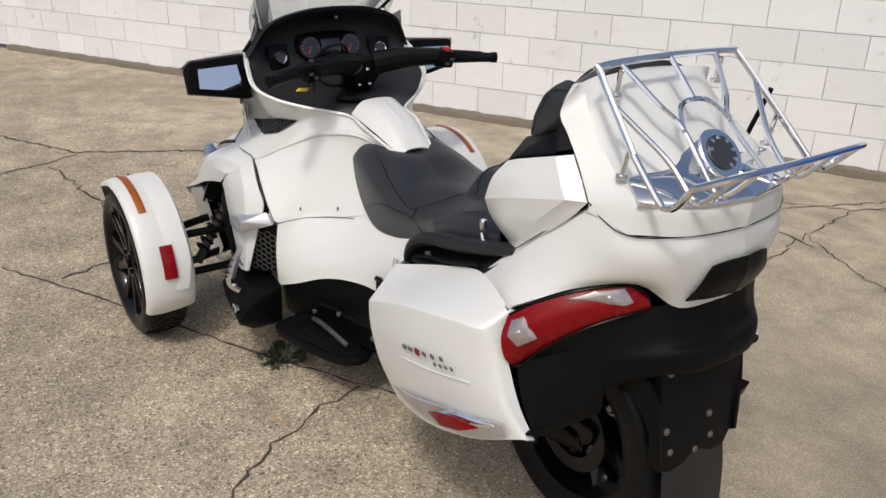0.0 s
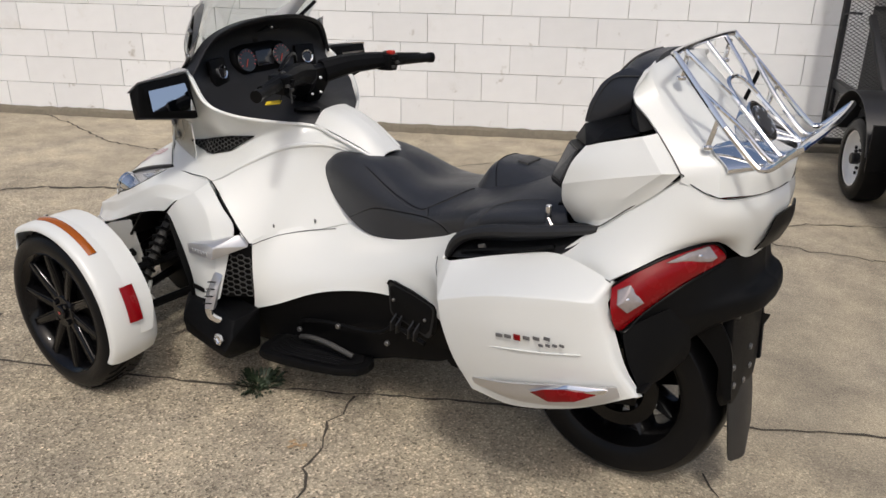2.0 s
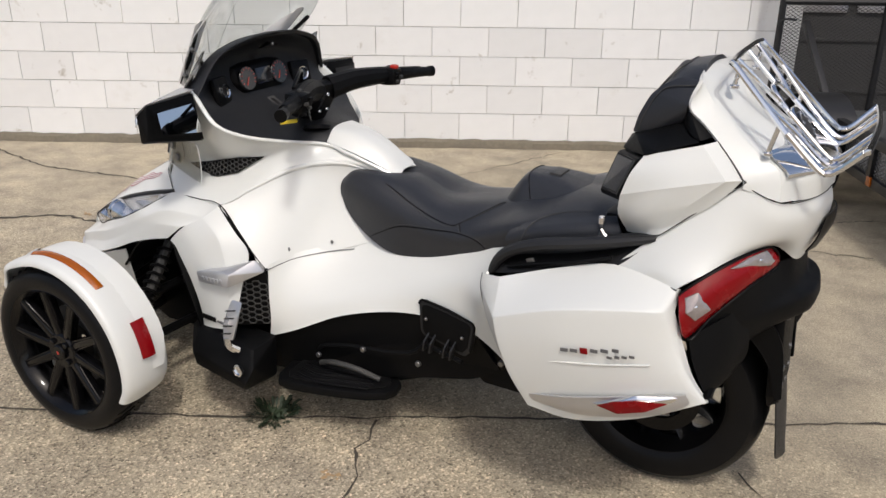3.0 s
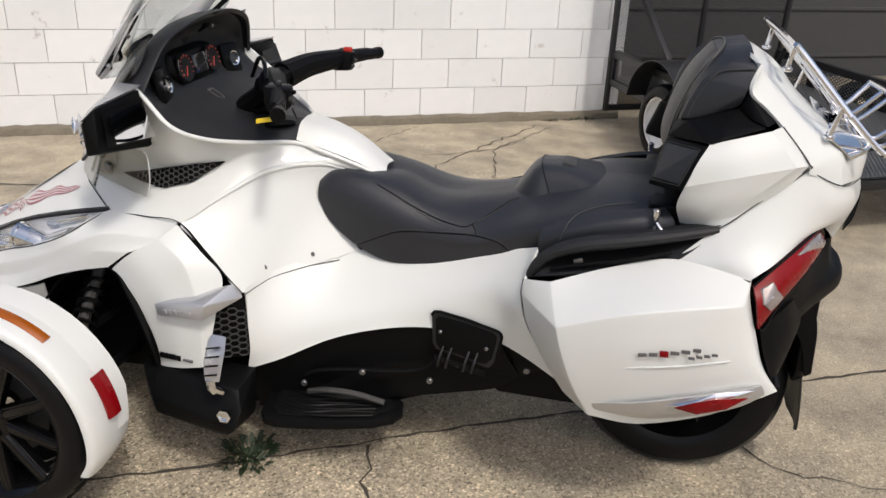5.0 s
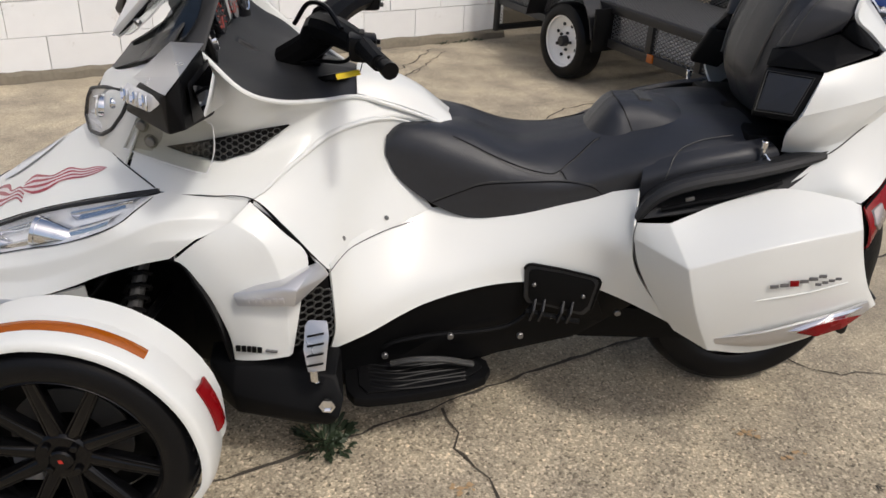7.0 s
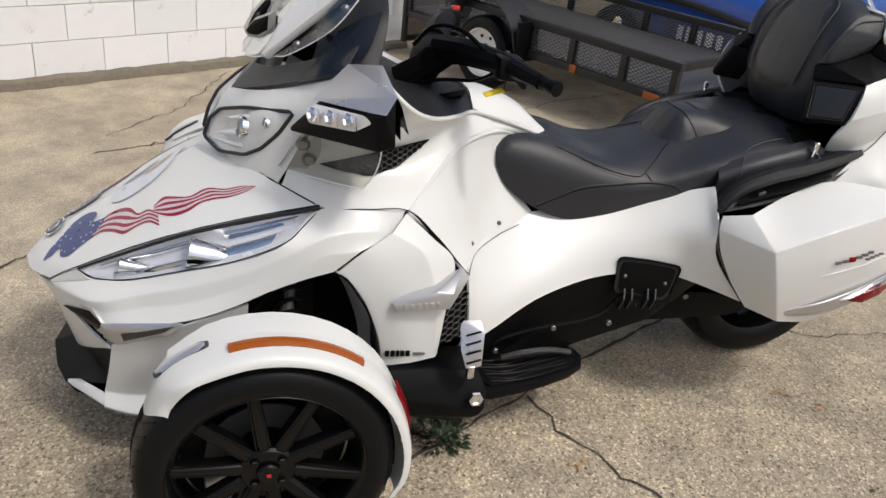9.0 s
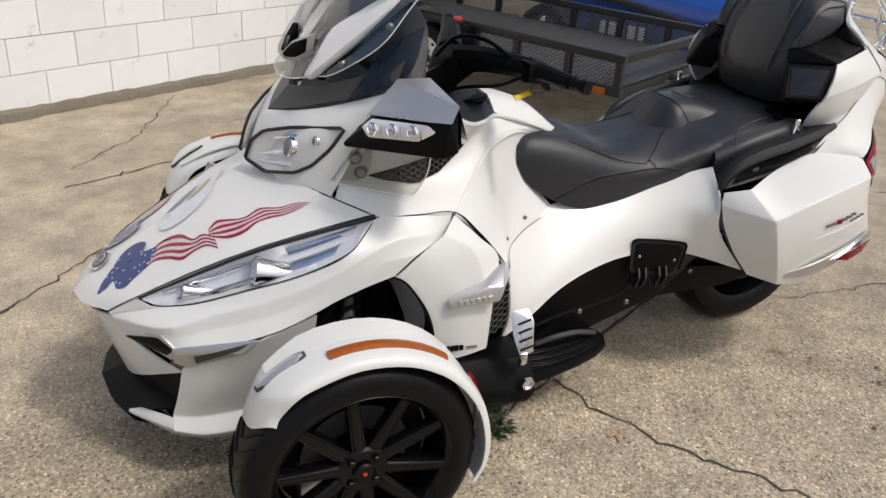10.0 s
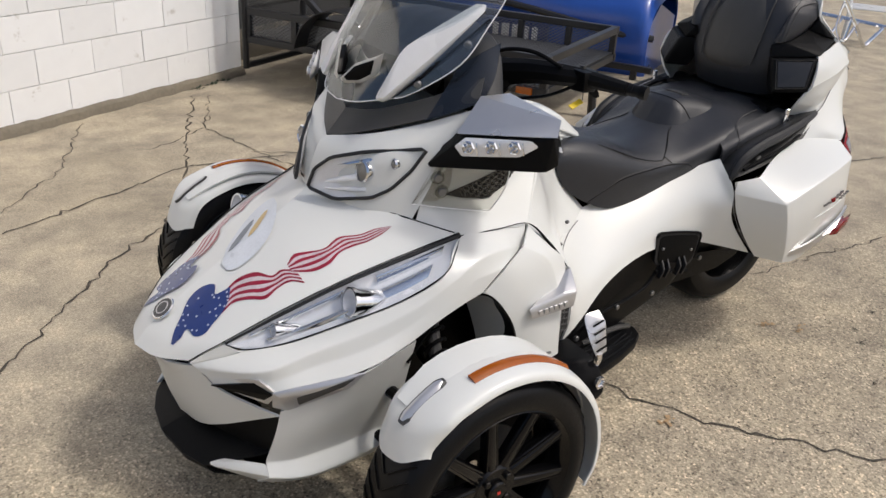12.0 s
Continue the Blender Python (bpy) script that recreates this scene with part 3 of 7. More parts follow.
vent_rows = [[along(VENT_TOP, -0.652 - 0.283 * k / 24).lerp(along(VENT_LOW, -0.652 - 0.283 * k / 24), q) + Vector((0, 0.003, 0)) for k in range(25)] for q in (0.0, 0.33, 0.67, 1.0)]
v_l, v_r = pair("side_vent", patch(vent_rows, 0.004, 2, 1), SATIN, bike, "black side vent")
cells = []
for i in range(19):
    x = -0.690 - 0.0135 * i
    hi, lo = along(VENT_TOP, x), along(VENT_LOW, x)
    z = 0.788 + (0.0078 if i % 2 else 0.0)
    while z < hi.z - 0.004:
        if z > lo.z + 0.006:
            ring = []
            for k in range(6):
                xx, zz = x + 0.0088 * math.cos(k * math.pi / 3), z + 0.0076 * math.sin(k * math.pi / 3)
                a, b = along(VENT_TOP, xx), along(VENT_LOW, xx)
                q = min(1.0, max(0.0, (a.z - zz) / max(0.002, a.z - b.z)))
                ring.append(Vector((xx, a.lerp(b, q).y + 0.006, a.z + (b.z - a.z) * q)))
            cells.append(tube(ring + ring[:1], 0.0015, 1, 4, False))
        z += 0.0156
mesh_bm = join(*cells)
part("vent_mesh", mesh_bm.copy(), GRAINY, v_l)
part("vent_mesh", flipped(mesh_bm), GRAINY, v_r)

# front arch panel
ARCH_EDGE = [(-0.680, 0.426, 0.592), (-0.738, 0.438, 0.532), (-0.779, 0.438, 0.438), (-0.798, 0.438, 0.370), (-0.802, 0.438, 0.316)]
ARCH_CREASE = [(-0.815, 0.408, 0.686), (-0.890, 0.428, 0.640), (-0.924, 0.440, 0.558), (-0.936, 0.446, 0.494), (-0.940, 0.462, 0.348)]
pair("arch_panel", creased([[
    ARCH_EDGE,
    [(-0.742, 0.428, 0.646), (-0.810, 0.440, 0.582), (-0.853, 0.446, 0.482), (-0.868, 0.450, 0.415), (-0.872, 0.454, 0.330)],
    ARCH_CREASE,
], [
    ARCH_CREASE,
    [(-0.855, 0.374, 0.722), (-0.928, 0.390, 0.655), (-0.985, 0.398, 0.595), (-0.972, 0.420, 0.500), (-0.948, 0.452, 0.350)],
], [ARCH_EDGE, [Vector(p) + Vector((0.036, -0.125, -0.008)) for p in ARCH_EDGE]]], 0.005, 0.005), PEARL, bike, "", 40)
pair("arch_liner", patch([
    [(-0.45, 0.43, 0.46), (-0.55, 0.43, 0.57), (-0.676, 0.425, 0.592), (-0.735, 0.453, 0.538), (-0.775, 0.462, 0.450), (-0.80, 0.445, 0.310)],
    [(-0.45, 0.20, 0.46), (-0.55, 0.20, 0.57), (-0.676, 0.20, 0.592), (-0.735, 0.20, 0.538), (-0.775, 0.20, 0.450), (-0.80, 0.20, 0.200)],
], 0.006), SATIN, bike)
# letters on the arch panel stay plain bars
for i, (w, x) in enumerate(((0.011, 0), (0.011, 0.014), (0.009, 0.027), (0.011, 0.039), (0.011, 0.053))):
    part("letter_bar", box((-0.815 - x, 0.4480 + 0.10 * x, 0.360), (w, 0.006, 0.015), 0.0005, (0, 0, -4)), SATIN, bike)
part("letter_bar", box((-0.897, 0.4585, 0.360), (0.030, 0.006, 0.005), 0.0005, (0, 0, -8)), LETTER, bike)
# silver side blade and the honeycomb grille behind it
BLADE = [(-0.813, 0.452, 0.523), (-0.825, 0.458, 0.491), (-0.960, 0.472, 0.502), (-0.967, 0.470, 0.546), (-0.925, 0.462, 0.548), (-1.036, 0.382, 0.538), (-1.008, 0.392, 0.578), (-0.86, 0.42, 0.51), (-0.95, 0.41, 0.55), (-1.02, 0.36, 0.55), (-0.95, 0.42, 0.51)]
ch_l, ch_r = pair("side_blade", hull([Vector(p) + Vector((0, 0.006, 0)) for p in BLADE], 0.003), SILVER, bike, "silver side blade")
for ob, s in ((ch_l, 1), (ch_r, -1)):
    for k in range(6):
        part("letter_bar", box((-0.848 - 0.0165 * k, s * (0.4665 + 0.0019 * k), 0.508 + 0.0016 * k), (0.011, 0.004, 0.013), 0.001, (0, 8, -s * 4)), SILVER, ob)
pair("grille_backing", hull([(-0.935, 0.425, 0.500), (-1.03, 0.372, 0.535), (-1.045, 0.378, 0.355), (-0.945, 0.425, 0.345), (-0.95, 0.40, 0.42), (-1.02, 0.352, 0.42)], 0.003), SATIN, bike)
pair("grille_mesh", honeycomb((-0.942, 0.434, 0.358), (-1.040, 0.386, 0.360), (-0.938, 0.432, 0.505), 5, 7, 0.0026), GRAINY, bike, "black honeycomb radiator grille")

# lower side panel
LOW_A = [
    [(-1.036, 0.368, 0.556), (-1.045, 0.385, 0.46), (-1.048, 0.388, 0.38), (-1.034, 0.380, 0.310)],
    [(-1.090, 0.272, 0.578), (-1.105, 0.325, 0.48), (-1.115, 0.350, 0.41), (-1.125, 0.358, 0.345)],
    [(-1.235, 0.165, 0.604), (-1.245, 0.245, 0.52), (-1.255, 0.295, 0.46), (-1.270, 0.312, 0.410)],
    [(-1.400, 0.150, 0.625), (-1.400, 0.222, 0.555), (-1.410, 0.262, 0.50), (-1.430, 0.280, 0.448)],
    [(-1.563, 0.165, 0.660), (-1.565, 0.240, 0.580), (-1.568, 0.268, 0.52), (-1.570, 0.272, 0.460)],
]
LOW_B = [
    [(-1.688, 0.205, 0.684), (-1.690, 0.278, 0.610), (-1.695, 0.292, 0.53), (-1.700, 0.286, 0.455)],
    [(-1.765, 0.236, 0.712), (-1.762, 0.342, 0.620), (-1.772, 0.338, 0.53), (-1.790, 0.315, 0.435)],
    [(-1.800, 0.262, 0.730), (-1.774, 0.355, 0.650), (-1.800, 0.357, 0.54), (-1.905, 0.380, 0.405)],
]
pair("lower_side_panel", patch(LOW_A + LOW_B, 0.006), PEARL, bike, "", 40)
pair("panel_seam", tube([(-1.036, 0.380, 0.541), (-1.060, 0.326, 0.552), (-1.090, 0.283, 0.562), (-1.165, 0.226, 0.577), (-1.240, 0.185, 0.587)], 0.0014, 6, 5), LETTER, bike)
for x, y, z in ((-1.064, 0.296, 0.590), (-1.170, 0.209, 0.606)):
    pair("rivet", turned(disc((0, 0, 0), 0.0065, "y", 0.006, 12), pose(x, y, z, 0, 0, -30)), STEEL, bike)

# tank cover
part("tank_cover", both(patch([
    [(-1.085, 0, 0.945), (-1.087, 0.06, 0.938), (-1.090, 0.103, 0.902)],
    [(-1.170, 0, 0.928), (-1.165, 0.055, 0.920), (-1.170, 0.096, 0.880)],
    [(-1.255, 0, 0.890), (-1.250, 0.045, 0.884), (-1.255, 0.080, 0.848)],
    [(-1.330, 0, 0.826), (-1.335, 0.035, 0.824), (-1.340, 0.064, 0.808)],
], 0.008)), PEARL, bike, "white tank cover ahead of the seat")

# seat
SEAT = [
    (-1.165, [(0, 0.775), (0.06, 0.790), (0.112, 0.800), (0.140, 0.780), (0.142, 0.750)]),
    (-1.20, [(0, 0.790), (0.06, 0.815), (0.118, 0.822), (0.152, 0.780), (0.150, 0.690)]),
    (-1.28, [(0, 0.800), (0.06, 0.822), (0.126, 0.822), (0.170, 0.765), (0.168, 0.635)]),
    (-1.38, [(0, 0.812), (0.07, 0.815), (0.140, 0.797), (0.186, 0.735), (0.182, 0.600)]),
    (-1.50, [(0, 0.770), (0.08, 0.773), (0.155, 0.758), (0.198, 0.705), (0.190, 0.612)]),
    (-1.62, [(0, 0.782), (0.09, 0.778), (0.170, 0.745), (0.210, 0.705), (0.200, 0.645)]),
]
SEAT_REAR = [
    (-1.70, [(0, 0.800), (0.08, 0.796), (0.160, 0.768), (0.222, 0.735), (0.215, 0.670)]),
    (-1.755, [(0, 0.822), (0.07, 0.820), (0.145, 0.792), (0.230, 0.760), (0.225, 0.690)]),
    (-1.79, [(0, 0.834), (0.07, 0.832), (0.140, 0.808), (0.238, 0.775), (0.232, 0.700)]),
    (-1.86, [(0, 0.848), (0.07, 0.846), (0.160, 0.828), (0.250, 0.800), (0.245, 0.720)]),
    (-1.95, [(0, 0.866), (0.09, 0.868), (0.180, 0.852), (0.255, 0.815), (0.250, 0.740)]),
    (-2.10, [(0, 0.868), (0.10, 0.874), (0.190, 0.862), (0.245, 0.830), (0.240, 0.760)]),
]
rows = [[(x, y, z) for y, z in prof] for x, prof in SEAT + SEAT_REAR]
part("seat", both(patch(rows, 0.01, 6, 5)), LEATHER, bike, "black stitched vinyl seat")
SEAT_SKIN = [p for r in grid([[Vector(p) for p in r] for r in rows], 12, 16) for p in r]


def on_seat(p, lift=0.0006):
    """The nearest place on the seat's skin, a hair above it."""
    p = Vector(p)
    q = min(SEAT_SKIN, key=lambda v: (v - p).length_squared)
    return p.lerp(q, 0.8) + Vector((0, 0.4, 0.9)) * lift


SEAM_TOP = [(-1.335, 0.136, 0.806), (-1.40, 0.153, 0.784), (-1.437, 0.161, 0.769), (-1.50, 0.174, 0.746), (-1.557, 0.183, 0.734), (-1.590, 0.186, 0.7315), (-1.615, 0.179, 0.739)]
SEAM_REAR = [(-1.615, 0.179, 0.739), (-1.660, 0.148, 0.766), (-1.705, 0.108, 0.794), (-1.722, 0.100, 0.802)]
SEAM_LOW = [(-1.284, 0.168, 0.633), (-1.35, 0.182, 0.668), (-1.42, 0.192, 0.699), (-1.53, 0.1985, 0.709), (-1.6235, 0.205, 0.716), (-1.688, 0.222, 0.713), (-1.722, 0.2215, 0.6925)]
SEAM_TIE = [(-1.615, 0.181, 0.738), (-1.617, 0.188, 0.7335), (-1.630, 0.204, 0.720)]
for line, off in ((SEAM_TOP, (0, 0.005, -0.004)), (SEAM_REAR, (0.003, 0.003, 0.001)), (SEAM_LOW, (0, -0.001, 0.006)), (SEAM_TIE, (0.005, 0, 0))):
    pair("seam", tube([on_seat(p) for p in line], 0.0015, 5, 6), SATIN, bike)
    pair("stitch_line", tube([on_seat(Vector(p) + Vector(off), 0.0005) for p in line], 0.0009, 5, 5), GRAINY, bike)
PAD_EDGE = [(-1.772, 0, 0.886), (-1.777, 0.052, 0.882), (-1.790, 0.086, 0.860), (-1.808, 0.112, 0.818)]
part("lumbar_pad", both(patch([
    [(-1.694, 0, 0.785), (-1.698, 0.05, 0.784), (-1.710, 0.088, 0.778), (-1.725, 0.114, 0.770)],
    [(-1.724, 0, 0.832), (-1.728, 0.055, 0.829), (-1.740, 0.092, 0.812), (-1.754, 0.118, 0.786)],
    [(-1.750, 0, 0.870), (-1.755, 0.055, 0.866), (-1.767, 0.090, 0.846), (-1.782, 0.116, 0.806)],
    PAD_EDGE,
], 0.008)), LEATHER, bike, "padded black lumbar pad")
part("lumbar_back", both(patch([
    PAD_EDGE,
    [(-1.830, 0, 0.889), (-1.836, 0.055, 0.884), (-1.850, 0.092, 0.865), (-1.866, 0.122, 0.830)],
    [(-1.895, 0, 0.880), (-1.900, 0.062, 0.876), (-1.912, 0.104, 0.861), (-1.925, 0.136, 0.842)],
    [(-1.965, 0, 0.862), (-1.966, 0.07, 0.861), (-1.970, 0.115, 0.856), (-1.975, 0.150, 0.848)],
], 0.008)), LEATHER, bike, "black vinyl behind the lumbar pad")
part("lumbar_button", box((-1.850, 0, 0.886), (0.036, 0.075, 0.010), 0.004, (0, -6, 0)), GRAINY, bike)
part("lumbar_seam", both(tube(PAD_EDGE, 0.0018, 5, 5)), SATIN, bike)

# saddlebags
BAG = [
    [(-1.778, 0.356, 0.680), (-1.776, 0.362, 0.640), (-1.795, 0.372, 0.570), (-1.845, 0.388, 0.480), (-1.905, 0.405, 0.402)],
    [(-1.845, 0.395, 0.700), (-1.872, 0.496, 0.632), (-1.890, 0.502, 0.570), (-1.925, 0.496, 0.480), (-1.972, 0.474, 0.390)],
    [(-1.985, 0.350, 0.738), (-2.030, 0.508, 0.694), (-2.050, 0.512, 0.600), (-2.075, 0.496, 0.490), (-2.095, 0.462, 0.378)],
    [(-2.130, 0.340, 0.774), (-2.190, 0.488, 0.723), (-2.215, 0.490, 0.620), (-2.240, 0.474, 0.510), (-2.255, 0.446, 0.422)],
    [(-2.288, 0.388, 0.766), (-2.277, 0.458, 0.726), (-2.308, 0.448, 0.640), (-2.345, 0.442, 0.560), (-2.392, 0.424, 0.492)],
    [(-2.305, 0.360, 0.752), (-2.306, 0.412, 0.715), (-2.335, 0.408, 0.630), (-2.365, 0.400, 0.550), (-2.408, 0.390, 0.486)],
]
bag_bm = creased([
    [[r[0], r[1]] for r in BAG[:2]], [[r[0], r[1]] for r in BAG[1:]],
    [r[1:] for r in BAG[:2]], [r[1:] for r in BAG[1:]],
], 0.022, 0.010)
bag_l, bag_r = pair("saddlebag", bag_bm, PEARL, bike, "pearl white saddlebag", 50)
pair("bag_underside", patch([[Vector(r[4]) + Vector((0, -0.01, 0.006)) for r in BAG], [Vector(r[4]) + Vector((0, -0.20, 0.03)) for r in BAG]], 0.006), SATIN, bike)
for ob, s in ((bag_l, 1), (bag_r, -1)):
    def put(name, bm, mat, label="", to=ob, s=s):
        return part(name, bm if s > 0 else flipped(bm), mat, to, label)
    band = [[(-1.975, 0.484, 0.432), (-2.08, 0.503, 0.462), (-2.20, 0.493, 0.492), (-2.300, 0.470, 0.512), (-2.362, 0.447, 0.522)],
            [(-1.985, 0.480, 0.415), (-2.09, 0.492, 0.428), (-2.22, 0.480, 0.455), (-2.310, 0.464, 0.482), (-2.370, 0.446, 0.508)],
            [(-2.010, 0.474, 0.405), (-2.11, 0.476, 0.406), (-2.23, 0.466, 0.430), (-2.320, 0.454, 0.462), (-2.372, 0.444, 0.497)]]
    put("bag_trim", patch(band, 0.006), SILVER, "silver trim strip low on the saddlebag")
    edge = put("reflector_frame", hull([(-2.140, 0.494, 0.459), (-2.255, 0.490, 0.512), (-2.352, 0.456, 0.516), (-2.335, 0.458, 0.498), (-2.300, 0.466, 0.490), (-2.225, 0.482, 0.452), (-2.20, 0.480, 0.48), (-2.30, 0.462, 0.50), (-2.20, 0.506, 0.478), (-2.26, 0.498, 0.492)], 0.002), CHROME, "chrome reflector frame")
    put("reflector", hull([(-2.162, 0.510, 0.468), (-2.205, 0.519, 0.496), (-2.258, 0.513, 0.511), (-2.334, 0.484, 0.510), (-2.282, 0.503, 0.480), (-2.218, 0.511, 0.460), (-2.23, 0.480, 0.480)], 0.002), RED_LENS, "red side reflector", edge)
    put("crease_line", tube([(-1.965, 0.496, 0.538), (-2.06, 0.508, 0.560), (-2.17, 0.500, 0.578), (-2.275, 0.474, 0.592)], 0.0022, 5, 6), PEARL)
    # model lettering as plain bars
    for k in range(6):
        x = -2.075 - 0.024 * k
        mat = RED_LENS if k == 2 else LETTER
        put("letter_bar", box((x, 0.5165 - 0.0008 * k * k, 0.602 + 0.0038 * k), (0.0195, 0.003, 0.0085 if k != 2 else 0.015), 0.0006, (0, 8, -3 - 2 * k)), mat)
    for k in range(4):
        put("letter_bar", box((-2.185 - 0.017 * k, 0.5055 - 0.0032 * k, 0.604 + 0.0035 * k), (0.0135, 0.003, 0.0065), 0.0006, (0, 8, -13)), LETTER)
# seam between the bag and the body
pair("bag_seam", tube([(-2.128, 0.336, 0.772), (-2.20, 0.362, 0.770), (-2.30, 0.395, 0.762)], 0.0018, 6, 5), GRAINY, bike)
pair("bag_front_seam", tube([(-1.777, 0.360, 0.684), (-1.774, 0.362, 0.640), (-1.794, 0.363, 0.570), (-1.848, 0.376, 0.480), (-1.92, 0.388, 0.404)], 0.0013, 6, 5), LETTER, bike)

# passenger grab rails
rl, rr = pair("grab_rail", patch([
    [(-1.785, 0.322, 0.672), (-1.90, 0.344, 0.705), (-2.02, 0.350, 0.737), (-2.13, 0.342, 0.770), (-2.222, 0.322, 0.848)],
    [(-1.795, 0.312, 0.698), (-1.90, 0.318, 0.722), (-2.02, 0.318, 0.752), (-2.13, 0.318, 0.790), (-2.220, 0.314, 0.852)],
    [(-1.83, 0.275, 0.722), (-1.91, 0.285, 0.738), (-2.02, 0.288, 0.768), (-2.13, 0.292, 0.802), (-2.215, 0.300, 0.856)],
], 0.01), DASH, bike, "black grab rail with a recessed grip")
HANDLE = [(-1.786, 0.326, 0.676), (-1.812, 0.328, 0.722), (-1.855, 0.330, 0.757), (-1.93, 0.334, 0.786), (-2.02, 0.336, 0.806), (-2.12, 0.330, 0.828), (-2.222, 0.318, 0.852)]
pair("grip_handle", tube(HANDLE, lambda q: 0.008 + 0.010 * math.sin(math.pi * q) ** 0.5, 6, 10), DASH, bike, "black grab handle")
pair("grip_skin", patch([[Vector(p) + Vector((0, 0.004, 0.006)) for p in HANDLE], [Vector(p) + Vector((-0.006, -0.030, 0.012)) for p in HANDLE], [Vector(p) + Vector((-0.012, -0.062, 0.006)) for p in HANDLE]], 0.006), DASH, bike)
pair("grip_lip", tube([(-1.84, 0.332, 0.706), (-1.93, 0.342, 0.735), (-2.03, 0.346, 0.762), (-2.12, 0.338, 0.790)], 0.006, 5, 8), PLASTIC, bike)
pair("lock_tab", box((-1.905, 0.336, 0.738), (0.022, 0.006, 0.012), 0.002, (0, 20, 0)), STEEL, bike)
pair("seat_bolster", patch([
    [(-1.80, 0.262, 0.700), (-1.90, 0.282, 0.735), (-2.02, 0.290, 0.765), (-2.14, 0.285, 0.800)],
    [(-1.80, 0.268, 0.755), (-1.90, 0.288, 0.800), (-2.02, 0.292, 0.832), (-2.12, 0.280, 0.850)],
    [(-1.81, 0.235, 0.785), (-1.90, 0.250, 0.825), (-2.02, 0.255, 0.856), (-2.10, 0.245, 0.868)],
], 0.01), LEATHER, bike)
pair("bolster_seam", tube([(-1.852, 0.287, 0.765), (-1.862, 0.278, 0.792), (-1.876, 0.256, 0.814), (-1.906, 0.226, 0.829), (-1.96, 0.212, 0.846), (-2.03, 0.212, 0.860)], 0.0013, 5, 5), GRAINY, bike)
pair("helmet_hook", join(tube([(-2.075, 0.292, 0.800), (-2.078, 0.298, 0.862)], 0.007, 1, 8, False), tube([(-2.078, 0.300, 0.845), (-2.095, 0.304, 0.828), (-2.135, 0.306, 0.815)], 0.005, 5, 6), disc((-2.077, 0.296, 0.868), 0.009, "z", 0.02)), CHROME, bike, "chrome helmet hook")

# rear body between bags and trunk
part("rear_body", both(patch([
    [(-2.572, 0, 0.964), (-2.548, 0.14, 0.964), (-2.482, 0.250, 0.967), (-2.397, 0.276, 1.000), (-2.310, 0.298, 0.932), (-2.214, 0.318, 0.852), (-2.130, 0.335, 0.772)],
    [(-2.582, 0, 0.920), (-2.560, 0.14, 0.918), (-2.490, 0.255, 0.920), (-2.400, 0.295, 0.925), (-2.320, 0.325, 0.878), (-2.235, 0.345, 0.820), (-2.170, 0.348, 0.770)],
    [(-2.575, 0, 0.865), (-2.552, 0.13, 0.862), (-2.490, 0.235, 0.870), (-2.410, 0.305, 0.860), (-2.340, 0.348, 0.830), (-2.262, 0.372, 0.796), (-2.220, 0.366, 0.768)],
    [(-2.552, 0, 0.792), (-2.530, 0.12, 0.790), (-2.478, 0.195, 0.842), (-2.410, 0.300, 0.835), (-2.350, 0.365, 0.800), (-2.315, 0.388, 0.778), (-2.295, 0.394, 0.762)],
], 0.006)), PEARL, bike, "", 40)
part("tail_insert", both(patch([
    [(-2.592, 0, 0.906), (-2.584, 0.05, 0.904), (-2.574, 0.088, 0.896)],
    [(-2.590, 0, 0.862), (-2.582, 0.06, 0.860), (-2.564, 0.112, 0.850)],
    [(-2.572, 0, 0.815), (-2.562, 0.07, 0.815), (-2.545, 0.122, 0.815)],
], 0.004)), SATIN, bike, "black tail insert")
# tail lights
TAIL = [
    [(-2.306, 0.398, 0.756), (-2.350, 0.368, 0.795), (-2.410, 0.304, 0.830), (-2.465, 0.215, 0.842), (-2.488, 0.175, 0.815)],
    [(-2.320, 0.428, 0.715), (-2.372, 0.380, 0.760), (-2.432, 0.310, 0.800), (-2.482, 0.215, 0.815), (-2.496, 0.172, 0.800)],
    [(-2.332, 0.425, 0.668), (-2.378, 0.375, 0.715), (-2.440, 0.300, 0.768), (-2.486, 0.210, 0.790), (-2.494, 0.168, 0.788)],
    [(-2.338, 0.402, 0.645), (-2.375, 0.360, 0.690), (-2.435, 0.290, 0.750), (-2.480, 0.205, 0.780), (-2.488, 0.166, 0.784)],
]
tl_l, tl_r = pair("tail_light", patch(TAIL, 0.006), RED_LENS, bike, "red tail light with clear sections")
TAIL_UP = [(-2.4023, 0.3255, 0.8131), (-2.4345, 0.2767, 0.831), (-2.4644, 0.2225, 0.8368), (-2.4849, 0.2118, 0.8087), (-2.4766, 0.2319, 0.8033)]
TAIL_LOW = [(-2.3224, 0.4028, 0.7503), (-2.3465, 0.3889, 0.7656), (-2.3782, 0.3763, 0.7236), (-2.3507, 0.4060, 0.7006), (-2.3303, 0.4198, 0.7209)]
